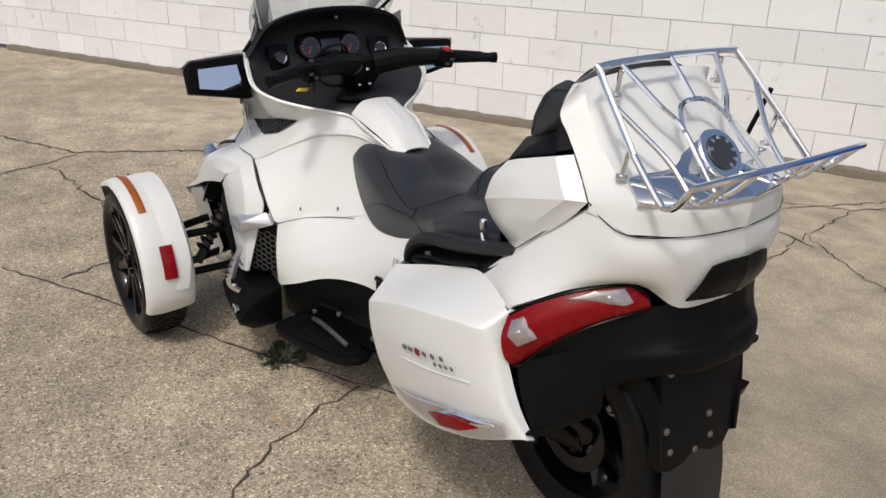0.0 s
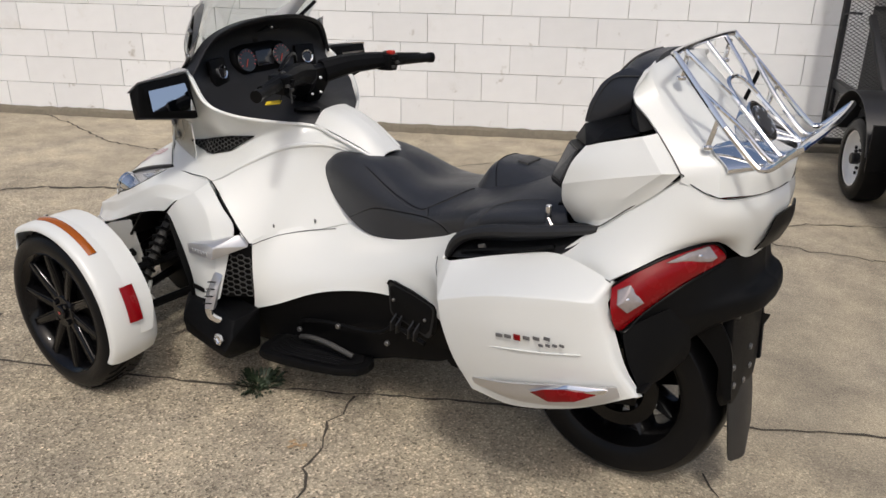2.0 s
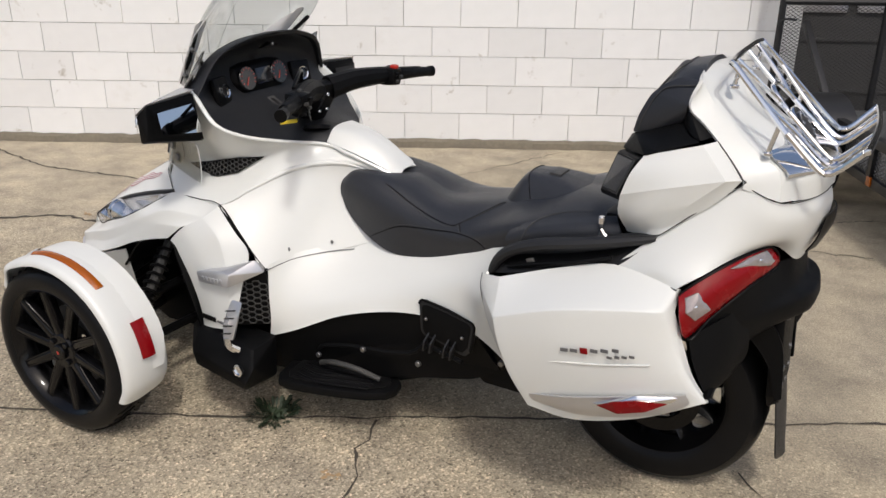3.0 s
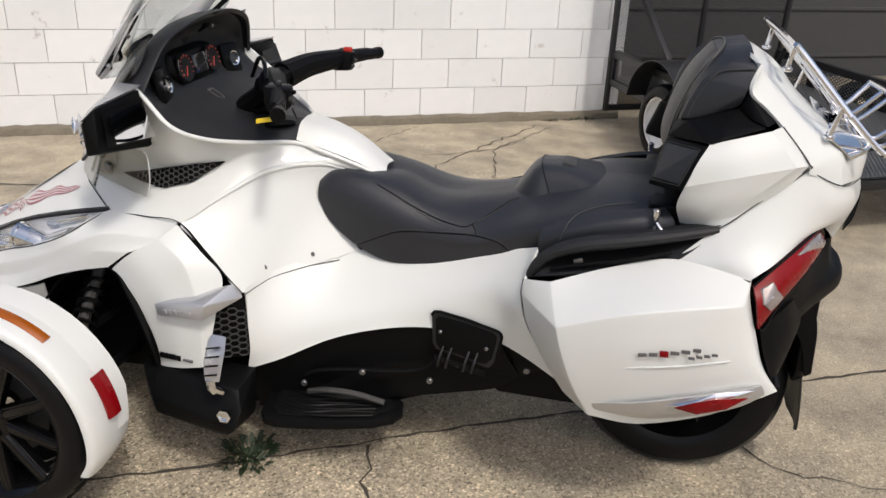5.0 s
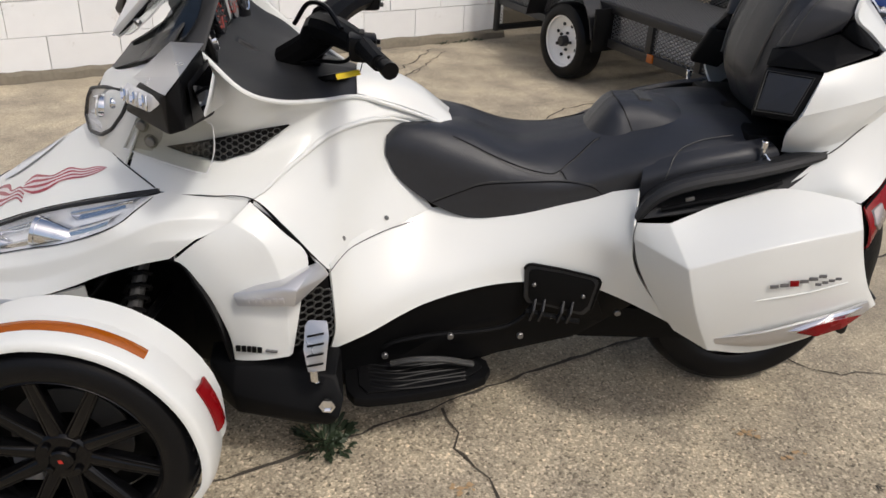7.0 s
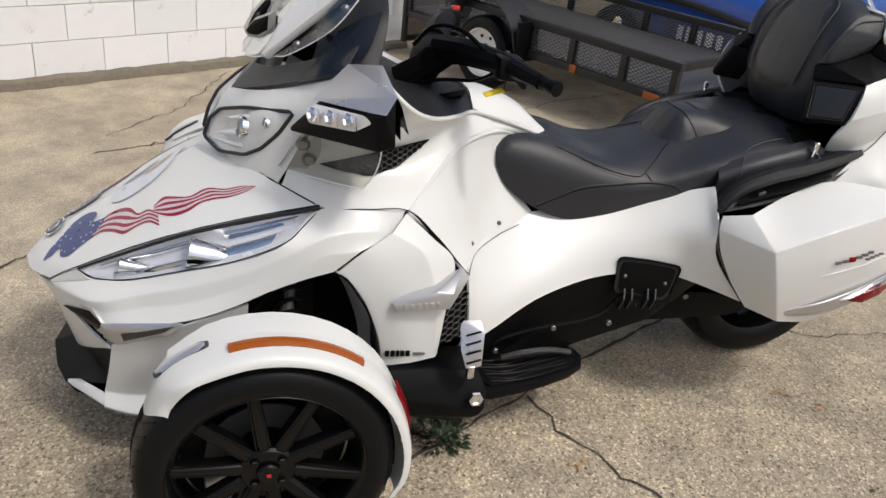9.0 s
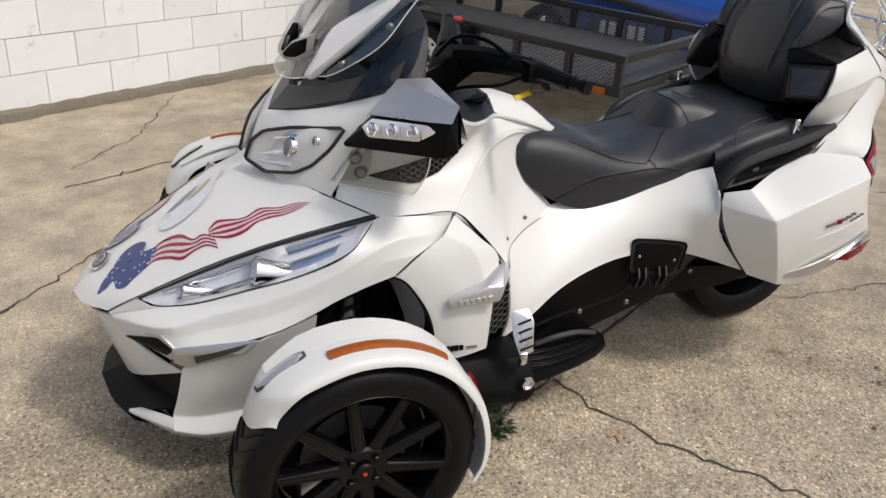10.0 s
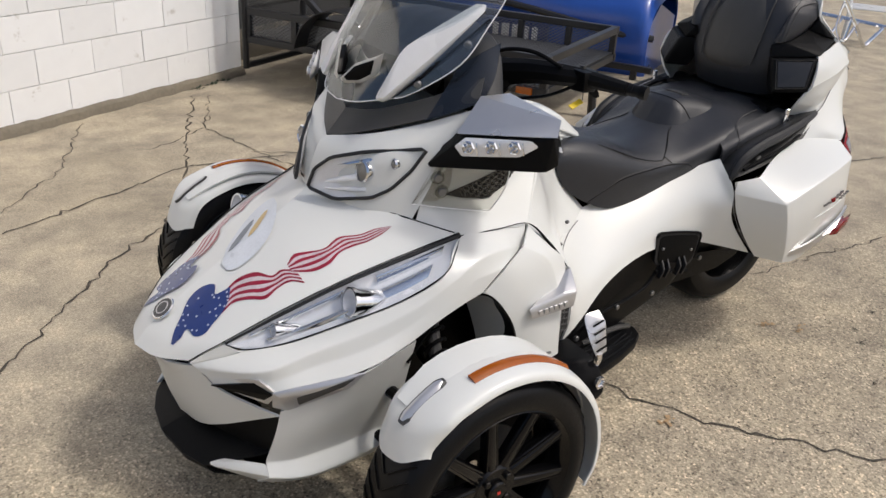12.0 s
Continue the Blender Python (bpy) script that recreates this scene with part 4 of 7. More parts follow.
for ob, s in ((tl_l, 1), (tl_r, -1)):
    for pts, out, mat in ((TAIL_UP, Vector((-0.85, 0.45, 0.25)), SMOKY), (TAIL_LOW, Vector((-0.70, 0.68, 0.2)), SMOKY)):
        mid = sum((Vector(p) for p in pts), Vector()) / len(pts)
        b = hull([Vector(p) + out * d for p in pts for d in (-0.004, 0.0060)] + [Vector(p).lerp(mid, 0.45) + out * 0.0100 for p in pts], 0.0012)
        sect = part("clear_section", b if s > 0 else flipped(b), mat, ob, "clear lamp section")
        b = hull([mid + out * 0.0100 + Vector((0, 0, 0.006)), mid + out * 0.0100 + Vector((0, 0, -0.005)), mid + out * 0.0100 + Vector((-0.006, -0.008, 0)), mid + out * 0.0100 + Vector((0.005, 0.007, 0.001)), mid + out * 0.0130], 0.0008)
        part("bulb", b if s > 0 else flipped(b), CHROME, sect)
pair("tail_light_rim", tube([Vector(p) + Vector((-0.003, 0, 0)) for p in TAIL[0] + TAIL[3][::-1] + [TAIL[0][0]]], 0.0032, 4, 6), SATIN, bike)

# black rear fender and plate bracket
part("rear_fender", both(patch([
    [(-2.545, 0, 0.800), (-2.525, 0.12, 0.796), (-2.490, 0.165, 0.785), (-2.436, 0.288, 0.748), (-2.376, 0.358, 0.688), (-2.338, 0.398, 0.646)],
    [(-2.555, 0, 0.720), (-2.545, 0.10, 0.718), (-2.520, 0.160, 0.715), (-2.450, 0.275, 0.690), (-2.385, 0.345, 0.645), (-2.345, 0.385, 0.610)],
    [(-2.588, 0, 0.700), (-2.578, 0.09, 0.698), (-2.548, 0.155, 0.690), (-2.470, 0.250, 0.655), (-2.395, 0.330, 0.610), (-2.350, 0.372, 0.560)],
    [(-2.588, 0, 0.650), (-2.578, 0.09, 0.648), (-2.540, 0.150, 0.640), (-2.470, 0.215, 0.600), (-2.410, 0.300, 0.540), (-2.375, 0.355, 0.490)],
    [(-2.540, 0, 0.630), (-2.530, 0.09, 0.628), (-2.500, 0.140, 0.620), (-2.430, 0.175, 0.585), (-2.380, 0.230, 0.520), (-2.350, 0.300, 0.470)],
], 0.008)), PLASTIC, bike, "matt black rear fender", 40)
pair("fender_side", patch([
    [(-2.342, 0.396, 0.645), (-2.372, 0.372, 0.668), (-2.410, 0.330, 0.690), (-2.440, 0.270, 0.700)],
    [(-2.358, 0.398, 0.590), (-2.392, 0.372, 0.600), (-2.430, 0.325, 0.612), (-2.462, 0.258, 0.622)],
    [(-2.378, 0.394, 0.540), (-2.406, 0.364, 0.545), (-2.436, 0.315, 0.552), (-2.462, 0.245, 0.560)],
    [(-2.396, 0.386, 0.498), (-2.412, 0.352, 0.500), (-2.428, 0.300, 0.505), (-2.440, 0.235, 0.515)],
    [(-2.370, 0.372, 0.484), (-2.380, 0.340, 0.484), (-2.390, 0.290, 0.488), (-2.398, 0.235, 0.500)],
], 0.006), PLASTIC, bike)
part("fender_liner", both(patch([
    [(-2.50, 0, 0.66), (-2.50, 0.13, 0.65)], [(-2.38, 0, 0.69), (-2.38, 0.20, 0.66)], [(-2.22, 0, 0.69), (-2.20, 0.25, 0.66)], [(-1.98, 0, 0.62), (-1.95, 0.25, 0.58)]], 0.006)), SATIN, bike)
pair("fender_arm", patch([
    [(-2.28, 0.215, 0.655), (-2.42, 0.180, 0.600), (-2.505, 0.148, 0.500), (-2.538, 0.140, 0.390)],
    [(-2.33, 0.235, 0.690), (-2.47, 0.190, 0.655), (-2.535, 0.150, 0.560), (-2.555, 0.138, 0.400)],
], 0.010), PLASTIC, bike, "black arm down to the plate bracket")
plate = part("plate_bracket", hull([(x, s * y, z) for s in (1, -1) for x, y, z in ((-2.53, 0.142, 0.66), (-2.50, 0.142, 0.66), (-2.545, 0.134, 0.41), (-2.515, 0.134, 0.39), (-2.55, 0.10, 0.365), (-2.52, 0.10, 0.345))], 0.006), PLASTIC, bike, "black plate bracket without a plate")
for y, z in ((0.117, 0.482), (0.098, 0.420), (-0.031, 0.478), (-0.044, 0.415), (0.008, 0.394), (0.122, 0.632)):
    part("bolt", disc((-2.546 + (z - 0.4) * 0.045, y, z), 0.009, "x", 0.012, 12), STEEL, plate)
part("side_lamp", hull([(-2.53, -0.118, 0.545), (-2.56, -0.155, 0.53), (-2.54, -0.165, 0.48), (-2.53, -0.118, 0.46), (-2.50, -0.14, 0.50)], 0.004), SATIN, plate)
part("mud_flap", patch([
    [(-2.535, 0.105, 0.400), (-2.545, 0, 0.385), (-2.535, -0.105, 0.400)],
    [(-2.550, 0.110, 0.300), (-2.562, 0, 0.290), (-2.550, -0.110, 0.300)],
    [(-2.562, 0.100, 0.200), (-2.575, 0, 0.180), (-2.562, -0.100, 0.200)],
    [(-2.566, 0.060, 0.170), (-2.580, 0, 0.158), (-2.566, -0.060, 0.170)],
], 0.004), DASH, bike, "grey-black rubber mud flap")

# trunk
LID = [
    [(-2.245, 0, 1.240), (-2.247, 0.11, 1.236), (-2.260, 0.185, 1.228), (-2.268, 0.216, 1.222)],
    [(-2.285, 0, 1.228), (-2.285, 0.115, 1.220), (-2.286, 0.198, 1.186), (-2.250, 0.238, 1.166)],
    [(-2.335, 0, 1.195), (-2.335, 0.12, 1.18), (-2.328, 0.2112, 1.142), (-2.290, 0.250, 1.130)],
    [(-2.395, 0, 1.13), (-2.392, 0.125, 1.122), (-2.379, 0.2218, 1.100), (-2.334, 0.262, 1.090)],
    [(-2.49, 0, 1.062), (-2.48, 0.13, 1.06), (-2.4279, 0.2314, 1.064), (-2.374, 0.274, 1.047)],
    [(-2.575, 0, 1.03), (-2.545, 0.145, 1.03), (-2.47, 0.24, 1.033), (-2.398, 0.281, 1.014)],
    [(-2.578, 0, 0.966), (-2.55, 0.15, 0.966), (-2.482, 0.252, 0.969), (-2.398, 0.283, 0.998)],
]
part("trunk_lid", both(creased([[r[:3] for r in LID], [r[2:] for r in LID]], 0.0, 0.008, 5, 5, 16)), PEARL, bike, "pearl white trunk lid", 22)
part("lid_seam", tube([(-2.398, 0.277, 1.004), (-2.485, 0.254, 0.968), (-2.552, 0.142, 0.965), (-2.575, 0, 0.965), (-2.552, -0.142, 0.965), (-2.485, -0.254, 0.968), (-2.398, -0.277, 1.004)], 0.0012, 6, 6), SATIN, bike)
TRUNK_SIDE = [
    [(-2.170, 0.306, 1.052), (-2.235, 0.302, 1.072), (-2.299, 0.290, 1.090), (-2.326, 0.262, 1.096)],
    [(-2.146, 0.330, 1.010), (-2.230, 0.328, 1.030), (-2.335, 0.306, 1.052), (-2.366, 0.274, 1.054)],
    [(-2.128, 0.336, 0.955), (-2.240, 0.342, 0.990), (-2.364, 0.314, 1.018), (-2.396, 0.281, 1.016)],
    [(-2.118, 0.304, 0.897), (-2.190, 0.335, 0.916), (-2.278, 0.325, 0.938), (-2.352, 0.298, 0.964)],
    [(-2.136, 0.266, 0.840), (-2.166, 0.286, 0.845), (-2.200, 0.306, 0.852), (-2.238, 0.318, 0.869)],
]
cs_l, cs_r = pair("trunk_side", creased([[r[:3] for r in TRUNK_SIDE[:3]], [r[2:] for r in TRUNK_SIDE[:3]], [r[:3] for r in TRUNK_SIDE[2:]], [r[2:] for r in TRUNK_SIDE[2:]]], 0.0, 0.008, 4, 4, 12), PEARL, bike, "", 18)
pair("side_seam", tube([(-2.150, 0.262, 0.835), (-2.214, 0.322, 0.854), (-2.30, 0.308, 0.925), (-2.396, 0.281, 1.004), (-2.396, 0.283, 1.020), (-2.368, 0.275, 1.054), (-2.328, 0.263, 1.096)], 0.0015, 6, 6), GRAINY, bike)
part("trunk_core", box((-2.28, 0, 0.96), (0.20, 0.36, 0.22), 0.02), SATIN, bike)
# speaker pods and armrests
POD = [Vector(p) for p in ((-2.050, 0.236, 0.920), (-2.126, 0.326, 0.936), (-2.170, 0.312, 1.046), (-2.082, 0.190, 1.030))]
POD_MID = sum(POD, Vector()) / 4
POD_OUT = (POD[1] - POD[0]).cross(POD[3] - POD[0]).normalized()
if POD_OUT.x < 0:
    POD_OUT = -POD_OUT
pod_l, pod_r = pair("speaker_pod", hull(POD + [p.lerp(POD_MID, 0.12) + POD_OUT * 0.010 for p in POD] + [p + Vector((-0.06, -0.06, 0.0)) for p in POD], 0.006), PLASTIC, bike, "black speaker pod with a stitched edge")
b = hull([p.lerp(POD_MID, k) + POD_OUT * d for p in POD for k, d in ((0.24, 0.008), (0.28, 0.013))], 0.002)
part("speaker_grille", flipped(b), LEATHER, pod_r)
part("speaker_grille", b, LEATHER, pod_l)
ring = [p.lerp(POD_MID, 0.20) + POD_OUT * 0.0108 for p in POD]
pair("pod_stitch", tube(ring + ring[:1], 0.0012, 1, 5, False), GRAINY, bike)
pair("armrest", hull([(-2.082, 0.188, 1.032), (-2.098, 0.165, 1.068), (-2.120, 0.215, 1.080), (-2.172, 0.312, 1.052), (-2.194, 0.306, 1.066), (-2.292, 0.284, 1.094), (-2.236, 0.212, 1.120), (-2.12, 0.15, 1.04), (-2.24, 0.18, 1.06), (-2.20, 0.270, 1.086)], 0.010), PLASTIC, bike, "black padded passenger armrest")
pair("armrest_end", hull([(-2.232, 0.214, 1.118), (-2.246, 0.230, 1.160), (-2.316, 0.252, 1.104), (-2.292, 0.284, 1.096), (-2.262, 0.266, 1.104), (-2.25, 0.18, 1.14), (-2.29, 0.20, 1.08)], 0.005), PLASTIC, bike)
# backrest
part("backrest", both(patch([
    [(-2.125, 0, 0.875), (-2.130, 0.09, 0.878), (-2.150, 0.155, 0.885), (-2.19, 0.165, 0.89)],
    [(-2.088, 0, 0.960), (-2.095, 0.10, 0.965), (-2.120, 0.168, 0.985), (-2.18, 0.185, 0.99)],
    [(-2.100, 0, 1.060), (-2.105, 0.10, 1.062), (-2.128, 0.182, 1.070), (-2.20, 0.200, 1.08)],
    [(-2.132, 0, 1.160), (-2.136, 0.10, 1.158), (-2.160, 0.180, 1.150), (-2.235, 0.208, 1.150)],
    [(-2.180, 0, 1.232), (-2.184, 0.09, 1.226), (-2.205, 0.160, 1.205), (-2.245, 0.190, 1.185)],
    [(-2.250, 0, 1.252), (-2.252, 0.09, 1.246), (-2.258, 0.150, 1.222), (-2.265, 0.170, 1.195)],
], 0.012, 6, 6)), LEATHER, bike, "black vinyl passenger backrest")
part("backrest_centre", both(patch([
    [(-2.105, 0, 0.930), (-2.108, 0.05, 0.930), (-2.112, 0.088, 0.935)],
    [(-2.078, 0, 0.990), (-2.082, 0.06, 0.990), (-2.095, 0.108, 0.995)],
    [(-2.092, 0, 1.080), (-2.096, 0.06, 1.080), (-2.108, 0.112, 1.080)],
    [(-2.124, 0, 1.165), (-2.127, 0.06, 1.163), (-2.138, 0.108, 1.155)],
    [(-2.172, 0, 1.234), (-2.174, 0.055, 1.230), (-2.184, 0.095, 1.215)],
], 0.006)), GRAINY, bike, "grainy backrest centre panel")
pair("backrest_wing", hull([(-2.100, 0.170, 1.072), (-2.108, 0.196, 1.078), (-2.118, 0.196, 1.128), (-2.142, 0.192, 1.180), (-2.170, 0.186, 1.205), (-2.205, 0.182, 1.224), (-2.256, 0.190, 1.222), (-2.262, 0.206, 1.214), (-2.246, 0.228, 1.165), (-2.234, 0.214, 1.126), (-2.150, 0.206, 1.084), (-2.24, 0.15, 1.20), (-2.24, 0.16, 1.10), (-2.13, 0.15, 1.08)], 0.012), LEATHER, bike, "padded side wing of the backrest")
pair("wing_seam", tube([(-2.120, 0.200, 1.086), (-2.134, 0.200, 1.130), (-2.158, 0.199, 1.176), (-2.186, 0.197, 1.200), (-2.250, 0.208, 1.210)], 0.0016, 5, 5), GRAINY, bike)
part("backrest_seam", tube([(-2.086, 0.108, 0.985), (-2.102, 0.116, 1.08), (-2.132, 0.112, 1.160), (-2.176, 0.098, 1.222), (-2.196, 0.05, 1.24), (-2.198, -0.05, 1.24), (-2.176, -0.098, 1.222), (-2.132, -0.112, 1.160), (-2.102, -0.116, 1.08), (-2.086, -0.108, 0.985)], 0.003, 5, 5), GRAINY, bike)

# chrome on the trunk and the rack
part("lid_plate", both(patch([
    [(-2.430, 0, 1.118), (-2.440, 0.09, 1.085), (-2.438, 0.205, 1.070)],
    [(-2.510, 0, 1.066), (-2.500, 0.10, 1.066), (-2.448, 0.224, 1.066)],
    [(-2.582, 0, 1.040), (-2.556, 0.13, 1.040), (-2.486, 0.236, 1.038)],
    [(-2.584, 0, 1.026), (-2.558, 0.132, 1.026), (-2.488, 0.238, 1.024)],
], 0.004)), CHROME, bike, "chrome plate at the rear of the trunk lid")
logo_base = turned(disc((0, 0, 0), 0.058, "x", 0.010, 32, 0.003), pose(-2.487, 0.0, 1.098, 0, 40, 0))
badge = part("trunk_badge", logo_base, CHROME, bike, "round chrome badge with a dark ring")
part("badge_ring", turned(disc((0, 0, 0), 0.040, "x", 0.004, 32, 0.001), pose(-2.492, 0.0, 1.103, 0, 40, 0)), BADGE, badge)
for k in range(7):
    a = radians(20 + k * 40)
    m = pose(-2.4935, 0.0, 1.1045, 0, 40, 0) @ pose(0, 0.033 * math.cos(a), 0.033 * math.sin(a), 90 + math.degrees(a))
    part("badge_tooth", turned(box((0, 0, 0), (0.003, 0.008, 0.010), 0.001), m), CHROME, badge)
rack = part("luggage_rack", tube([(-2.470, 0.245, 1.128), (-2.345, 0.222, 1.256), (-2.326, 0.200, 1.272), (-2.324, 0, 1.276), (-2.326, -0.200, 1.272), (-2.345, -0.222, 1.256), (-2.470, -0.245, 1.128), (-2.545, -0.248, 1.058), (-2.568, -0.248, 1.050), (-2.590, -0.248, 1.062), (-2.632, -0.262, 1.108), (-2.642, -0.25, 1.115), (-2.652, 0, 1.118), (-2.642, 0.25, 1.115), (-2.632, 0.262, 1.108), (-2.590, 0.248, 1.062), (-2.568, 0.248, 1.050), (-2.545, 0.248, 1.058), (-2.470, 0.245, 1.128)], 0.0075, 6, 8), CHROME, bike, "chrome tubular luggage rack")
for y0, ym, y1 in ((0.150, 0.075, 0.09), (-0.150, -0.075, -0.09)):
    part("rack_bar", tube([(-2.326, y0, 1.272), (-2.400, y0 * 0.72, 1.198), (-2.445, ym, 1.150), (-2.545, y1, 1.058), (-2.570, y1, 1.046), (-2.595, y1, 1.062), (-2.645, y1, 1.114)], 0.006, 6, 8), CHROME, rack)
    part("rack_bar", tube([(-2.385, y0 / 0.150 * 0.232, 1.212), (-2.43, y0 / 0.150 * 0.200, 1.166), (-2.49, y0 / 0.150 * 0.165, 1.108), (-2.545, y0 / 0.150 * 0.160, 1.056), (-2.570, y0 / 0.150 * 0.160, 1.045), (-2.595, y0 / 0.150 * 0.160, 1.060), (-2.642, y0 / 0.150 * 0.160, 1.112)], 0.006, 6, 8), CHROME, rack)
    for x, z, x2, z2 in ((-2.338, 1.262, -2.330, 1.208), (-2.452, 1.146, -2.435, 1.075)):
        yy = y0 / 0.150 * (0.160 if x > -2.4 else 0.235)
        part("rack_foot", tube([(x, yy, z), (x2, yy, z2)], 0.006, 1, 8, False), CHROME, rack)
        part("rack_foot_cap", disc((x2, yy, z2), 0.012, "z", 0.010, 14), CHROME, rack)
part("rack_bar", tube([(-2.326, 0.0, 1.274), (-2.40, 0.0, 1.200)], 0.006, 1, 8, False), CHROME, rack)
part("rack_hoop", tube([(-2.452, 0.078, 1.144), (-2.410, 0.050, 1.186), (-2.400, 0.0, 1.196), (-2.410, -0.050, 1.186), (-2.452, -0.078, 1.144)], 0.006, 6, 8), CHROME, rack)
aerial = part("aerial_stub", tube([(-2.36, -0.262, 1.060), (-2.40, -0.275, 1.19)], 0.006, 1, 8, False), PLASTIC, bike, "short black aerial")

# front wheels and fenders
def front_wheel(s):
    c = (-0.49, 0, 0.285)
    ob = part("front_wheel", lathe([(0.210, -0.070), (0.214, -0.060), (0.203, -0.050), (0.196, 0.0), (0.203, 0.052), (0.214, 0.066), (0.221, 0.074), (0.215, 0.080), (0.206, 0.072), (0.194, 0.050), (0.186, 0.0), (0.192, -0.05)], c, "y", 60), RIM, bike, "black multi-spoke front wheel")
    ob.location = (0, s * 0.690, 0)
    def sub(name, bm, mat, label=""):
        o = part(name, bm if s > 0 else flipped(bm), mat, ob, label)
        return o
    sub("tyre", lathe([(0.208, 0.070), (0.217, 0.079), (0.234, 0.084), (0.252, 0.083), (0.266, 0.077), (0.277, 0.066), (0.283, 0.045), (0.285, 0.0), (0.283, -0.045), (0.277, -0.066), (0.262, -0.079), (0.234, -0.084), (0.216, -0.078), (0.208, -0.066)], c, "y", 64), RUBBER, "black low-profile tyre")
    grooves = []
    for k in range(44):
        a = 2 * math.pi * k / 44
        for side in (1, -1):
            pts = []
            for q in range(5):
                w = side * (0.006 + 0.014 * q)
                ang = a + side * 0.01 + q * 0.048
                r = 0.2856 - (abs(w) / 0.062) ** 4 * 0.0065
                pts.append((c[0] + r * math.cos(ang), w, c[2] + r * math.sin(ang)))
            grooves.append(tube(pts, 0.0032, 1, 4, False))
    sub("tread_groove", join(*grooves), SATIN, "dark tread grooves")
    sub("brake_disc", lathe([(0.07, -0.012), (0.132, -0.012), (0.132, -0.006), (0.07, -0.006)], c, "y", 40), GRAINY, "dark brake disc")
    # added black disc, stands in for the darkness behind the spokes
    sub("wheel_backing", lathe([(0.02, -0.034), (0.186, -0.034), (0.186, -0.028), (0.02, -0.028)], c, "y", 40), SATIN, "added dark backing for the gloom behind the spokes")
    sub("brake_caliper", box((c[0] + 0.105, -0.012, c[2] - 0.06), (0.06, 0.045, 0.11), 0.008), SILVER)
    sub("hub_plate", disc((c[0], 0.046, c[2]), 0.062, "y", 0.03, 32, 0.006), RIM)
    for k in range(10):
        a = 2 * math.pi * (k + 0.25) / 10
        off = 0.0
        d0, d1 = Vector((math.cos(a), 0, math.sin(a))), Vector((math.cos(a + off), 0, math.sin(a + off)))
        t0, t1 = Vector((-d0.z, 0, d0.x)), Vector((-d1.z, 0, d1.x))
        base = Vector(c)
        up = Vector((0, 1, 0))
        pts = []
        for d, tt, r, w, hi in ((d0, t0, 0.045, 0.020, 0.058), (d1, t1, 0.212, 0.0135, 0.070)):
            for sgn in (-1, 1):
                pts += [base + d * r + tt * w * sgn + up * (hi - 0.03), base + d * r + tt * w * 0.9 * sgn + up * (hi - 0.010), base + d * r + tt * w * 0.45 * sgn + up * hi]
        sub("spoke", hull(pts, 0.003), RIM)
        for sgn in (-1, 1):
            sub("spoke_ridge", tube([base + d0 * 0.058 + t0 * 0.0150 * sgn + up * 0.052, base + d0 * 0.135 + t0 * 0.0125 * sgn + up * 0.0605, base + d0 * 0.208 + t0 * 0.0105 * sgn + up * 0.067], 0.0032, 3, 6), RIM)
    cap = sub("hub_cap", disc((c[0], 0.066, c[2]), 0.026, "y", 0.014, 28, 0.004), RIM)
    mark = hull([(c[0] + x, 0.0745, c[2] + z) for x, z in ((-0.006, -0.004), (0.006, 0.005), (0.003, -0.005), (-0.003, 0.006))] + [(c[0], 0.070, c[2])], 0)
    sub("cap_mark", mark, RED_PAINT, "small red mark")
    for k in range(4):
        a = radians(45 + 90 * k)
        sub("lug_nut", disc((c[0] + 0.042 * math.cos(a), 0.064, c[2] + 0.042 * math.sin(a)), 0.010, "y", 0.012, 6, 0.002), RIM)
    # fender over the wheel
    rows = []
    for deg in (28, 36, 48, 66, 86, 108, 130, 152, 172, 188, 199):
        a = radians(deg)
        end = 0.0 if 40 < deg < 190 else 0.012
        prof = [(0.088, 0.298), (0.087, 0.306), (0.078, 0.317), (0.045, 0.323), (0.005, 0.322), (-0.045, 0.317), (-0.085, 0.307), (-0.098, 0.290)]
        if deg < 40:
            prof = [(y * 0.90 - 0.006, r - 0.016 * (40 - deg) / 12) for y, r in prof]
        line = []
        for y, r in prof:
            q = (y + 0.098) / 0.186
            b = a + max(0.0, 1 - (deg - 28) / 38) * (radians(7) * q + radians(13) * abs(2 * q - 1) ** 3)
            line.append((c[0] + (r - end) * math.cos(b), y, c[2] + (r - end) * math.sin(b)))
        rows.append(line)
    body = patch(rows, 0.005, 4, 3)
    fen = part("fender", body if s > 0 else flipped(body), PEARL, ob, "pearl white wheel fender", 70)
    fen.parent = bike
    fen.location = (0, s * 0.690, 0)

    def strip(name, d0, d1, ya, yb, r, mat, label, lift=0.003, taper=1.0):
        st = []
        n = 9
        for k in range(n):
            a = radians(d0 + (d1 - d0) * k / (n - 1))
            w = 1.0 if 0 < k < n - 1 else taper
            ym = (ya + yb) / 2
            st.append([(c[0] + rr * math.cos(a), yy, c[2] + rr * math.sin(a)) for yy, rr in ((ym + (ya - ym) * w, r + lift - 0.006), (ym, r + lift), (ym + (yb - ym) * w, r + lift - 0.0005))])
        b = patch(st, 0.006, 2, 3)
        return part(name, b if s > 0 else flipped(b), mat, fen, label)
    strip("amber_reflector", 76, 128, 0.050, 0.024, 0.3265, AMBER, "amber side reflector")
    strip("red_reflector", 152, 173, 0.018, -0.024, 0.3255, RED_LENS, "red rear reflector")
    strip("raised_band", 52, 182, 0.018, -0.080, 0.318, PEARL, "", 0.006, 0.6)
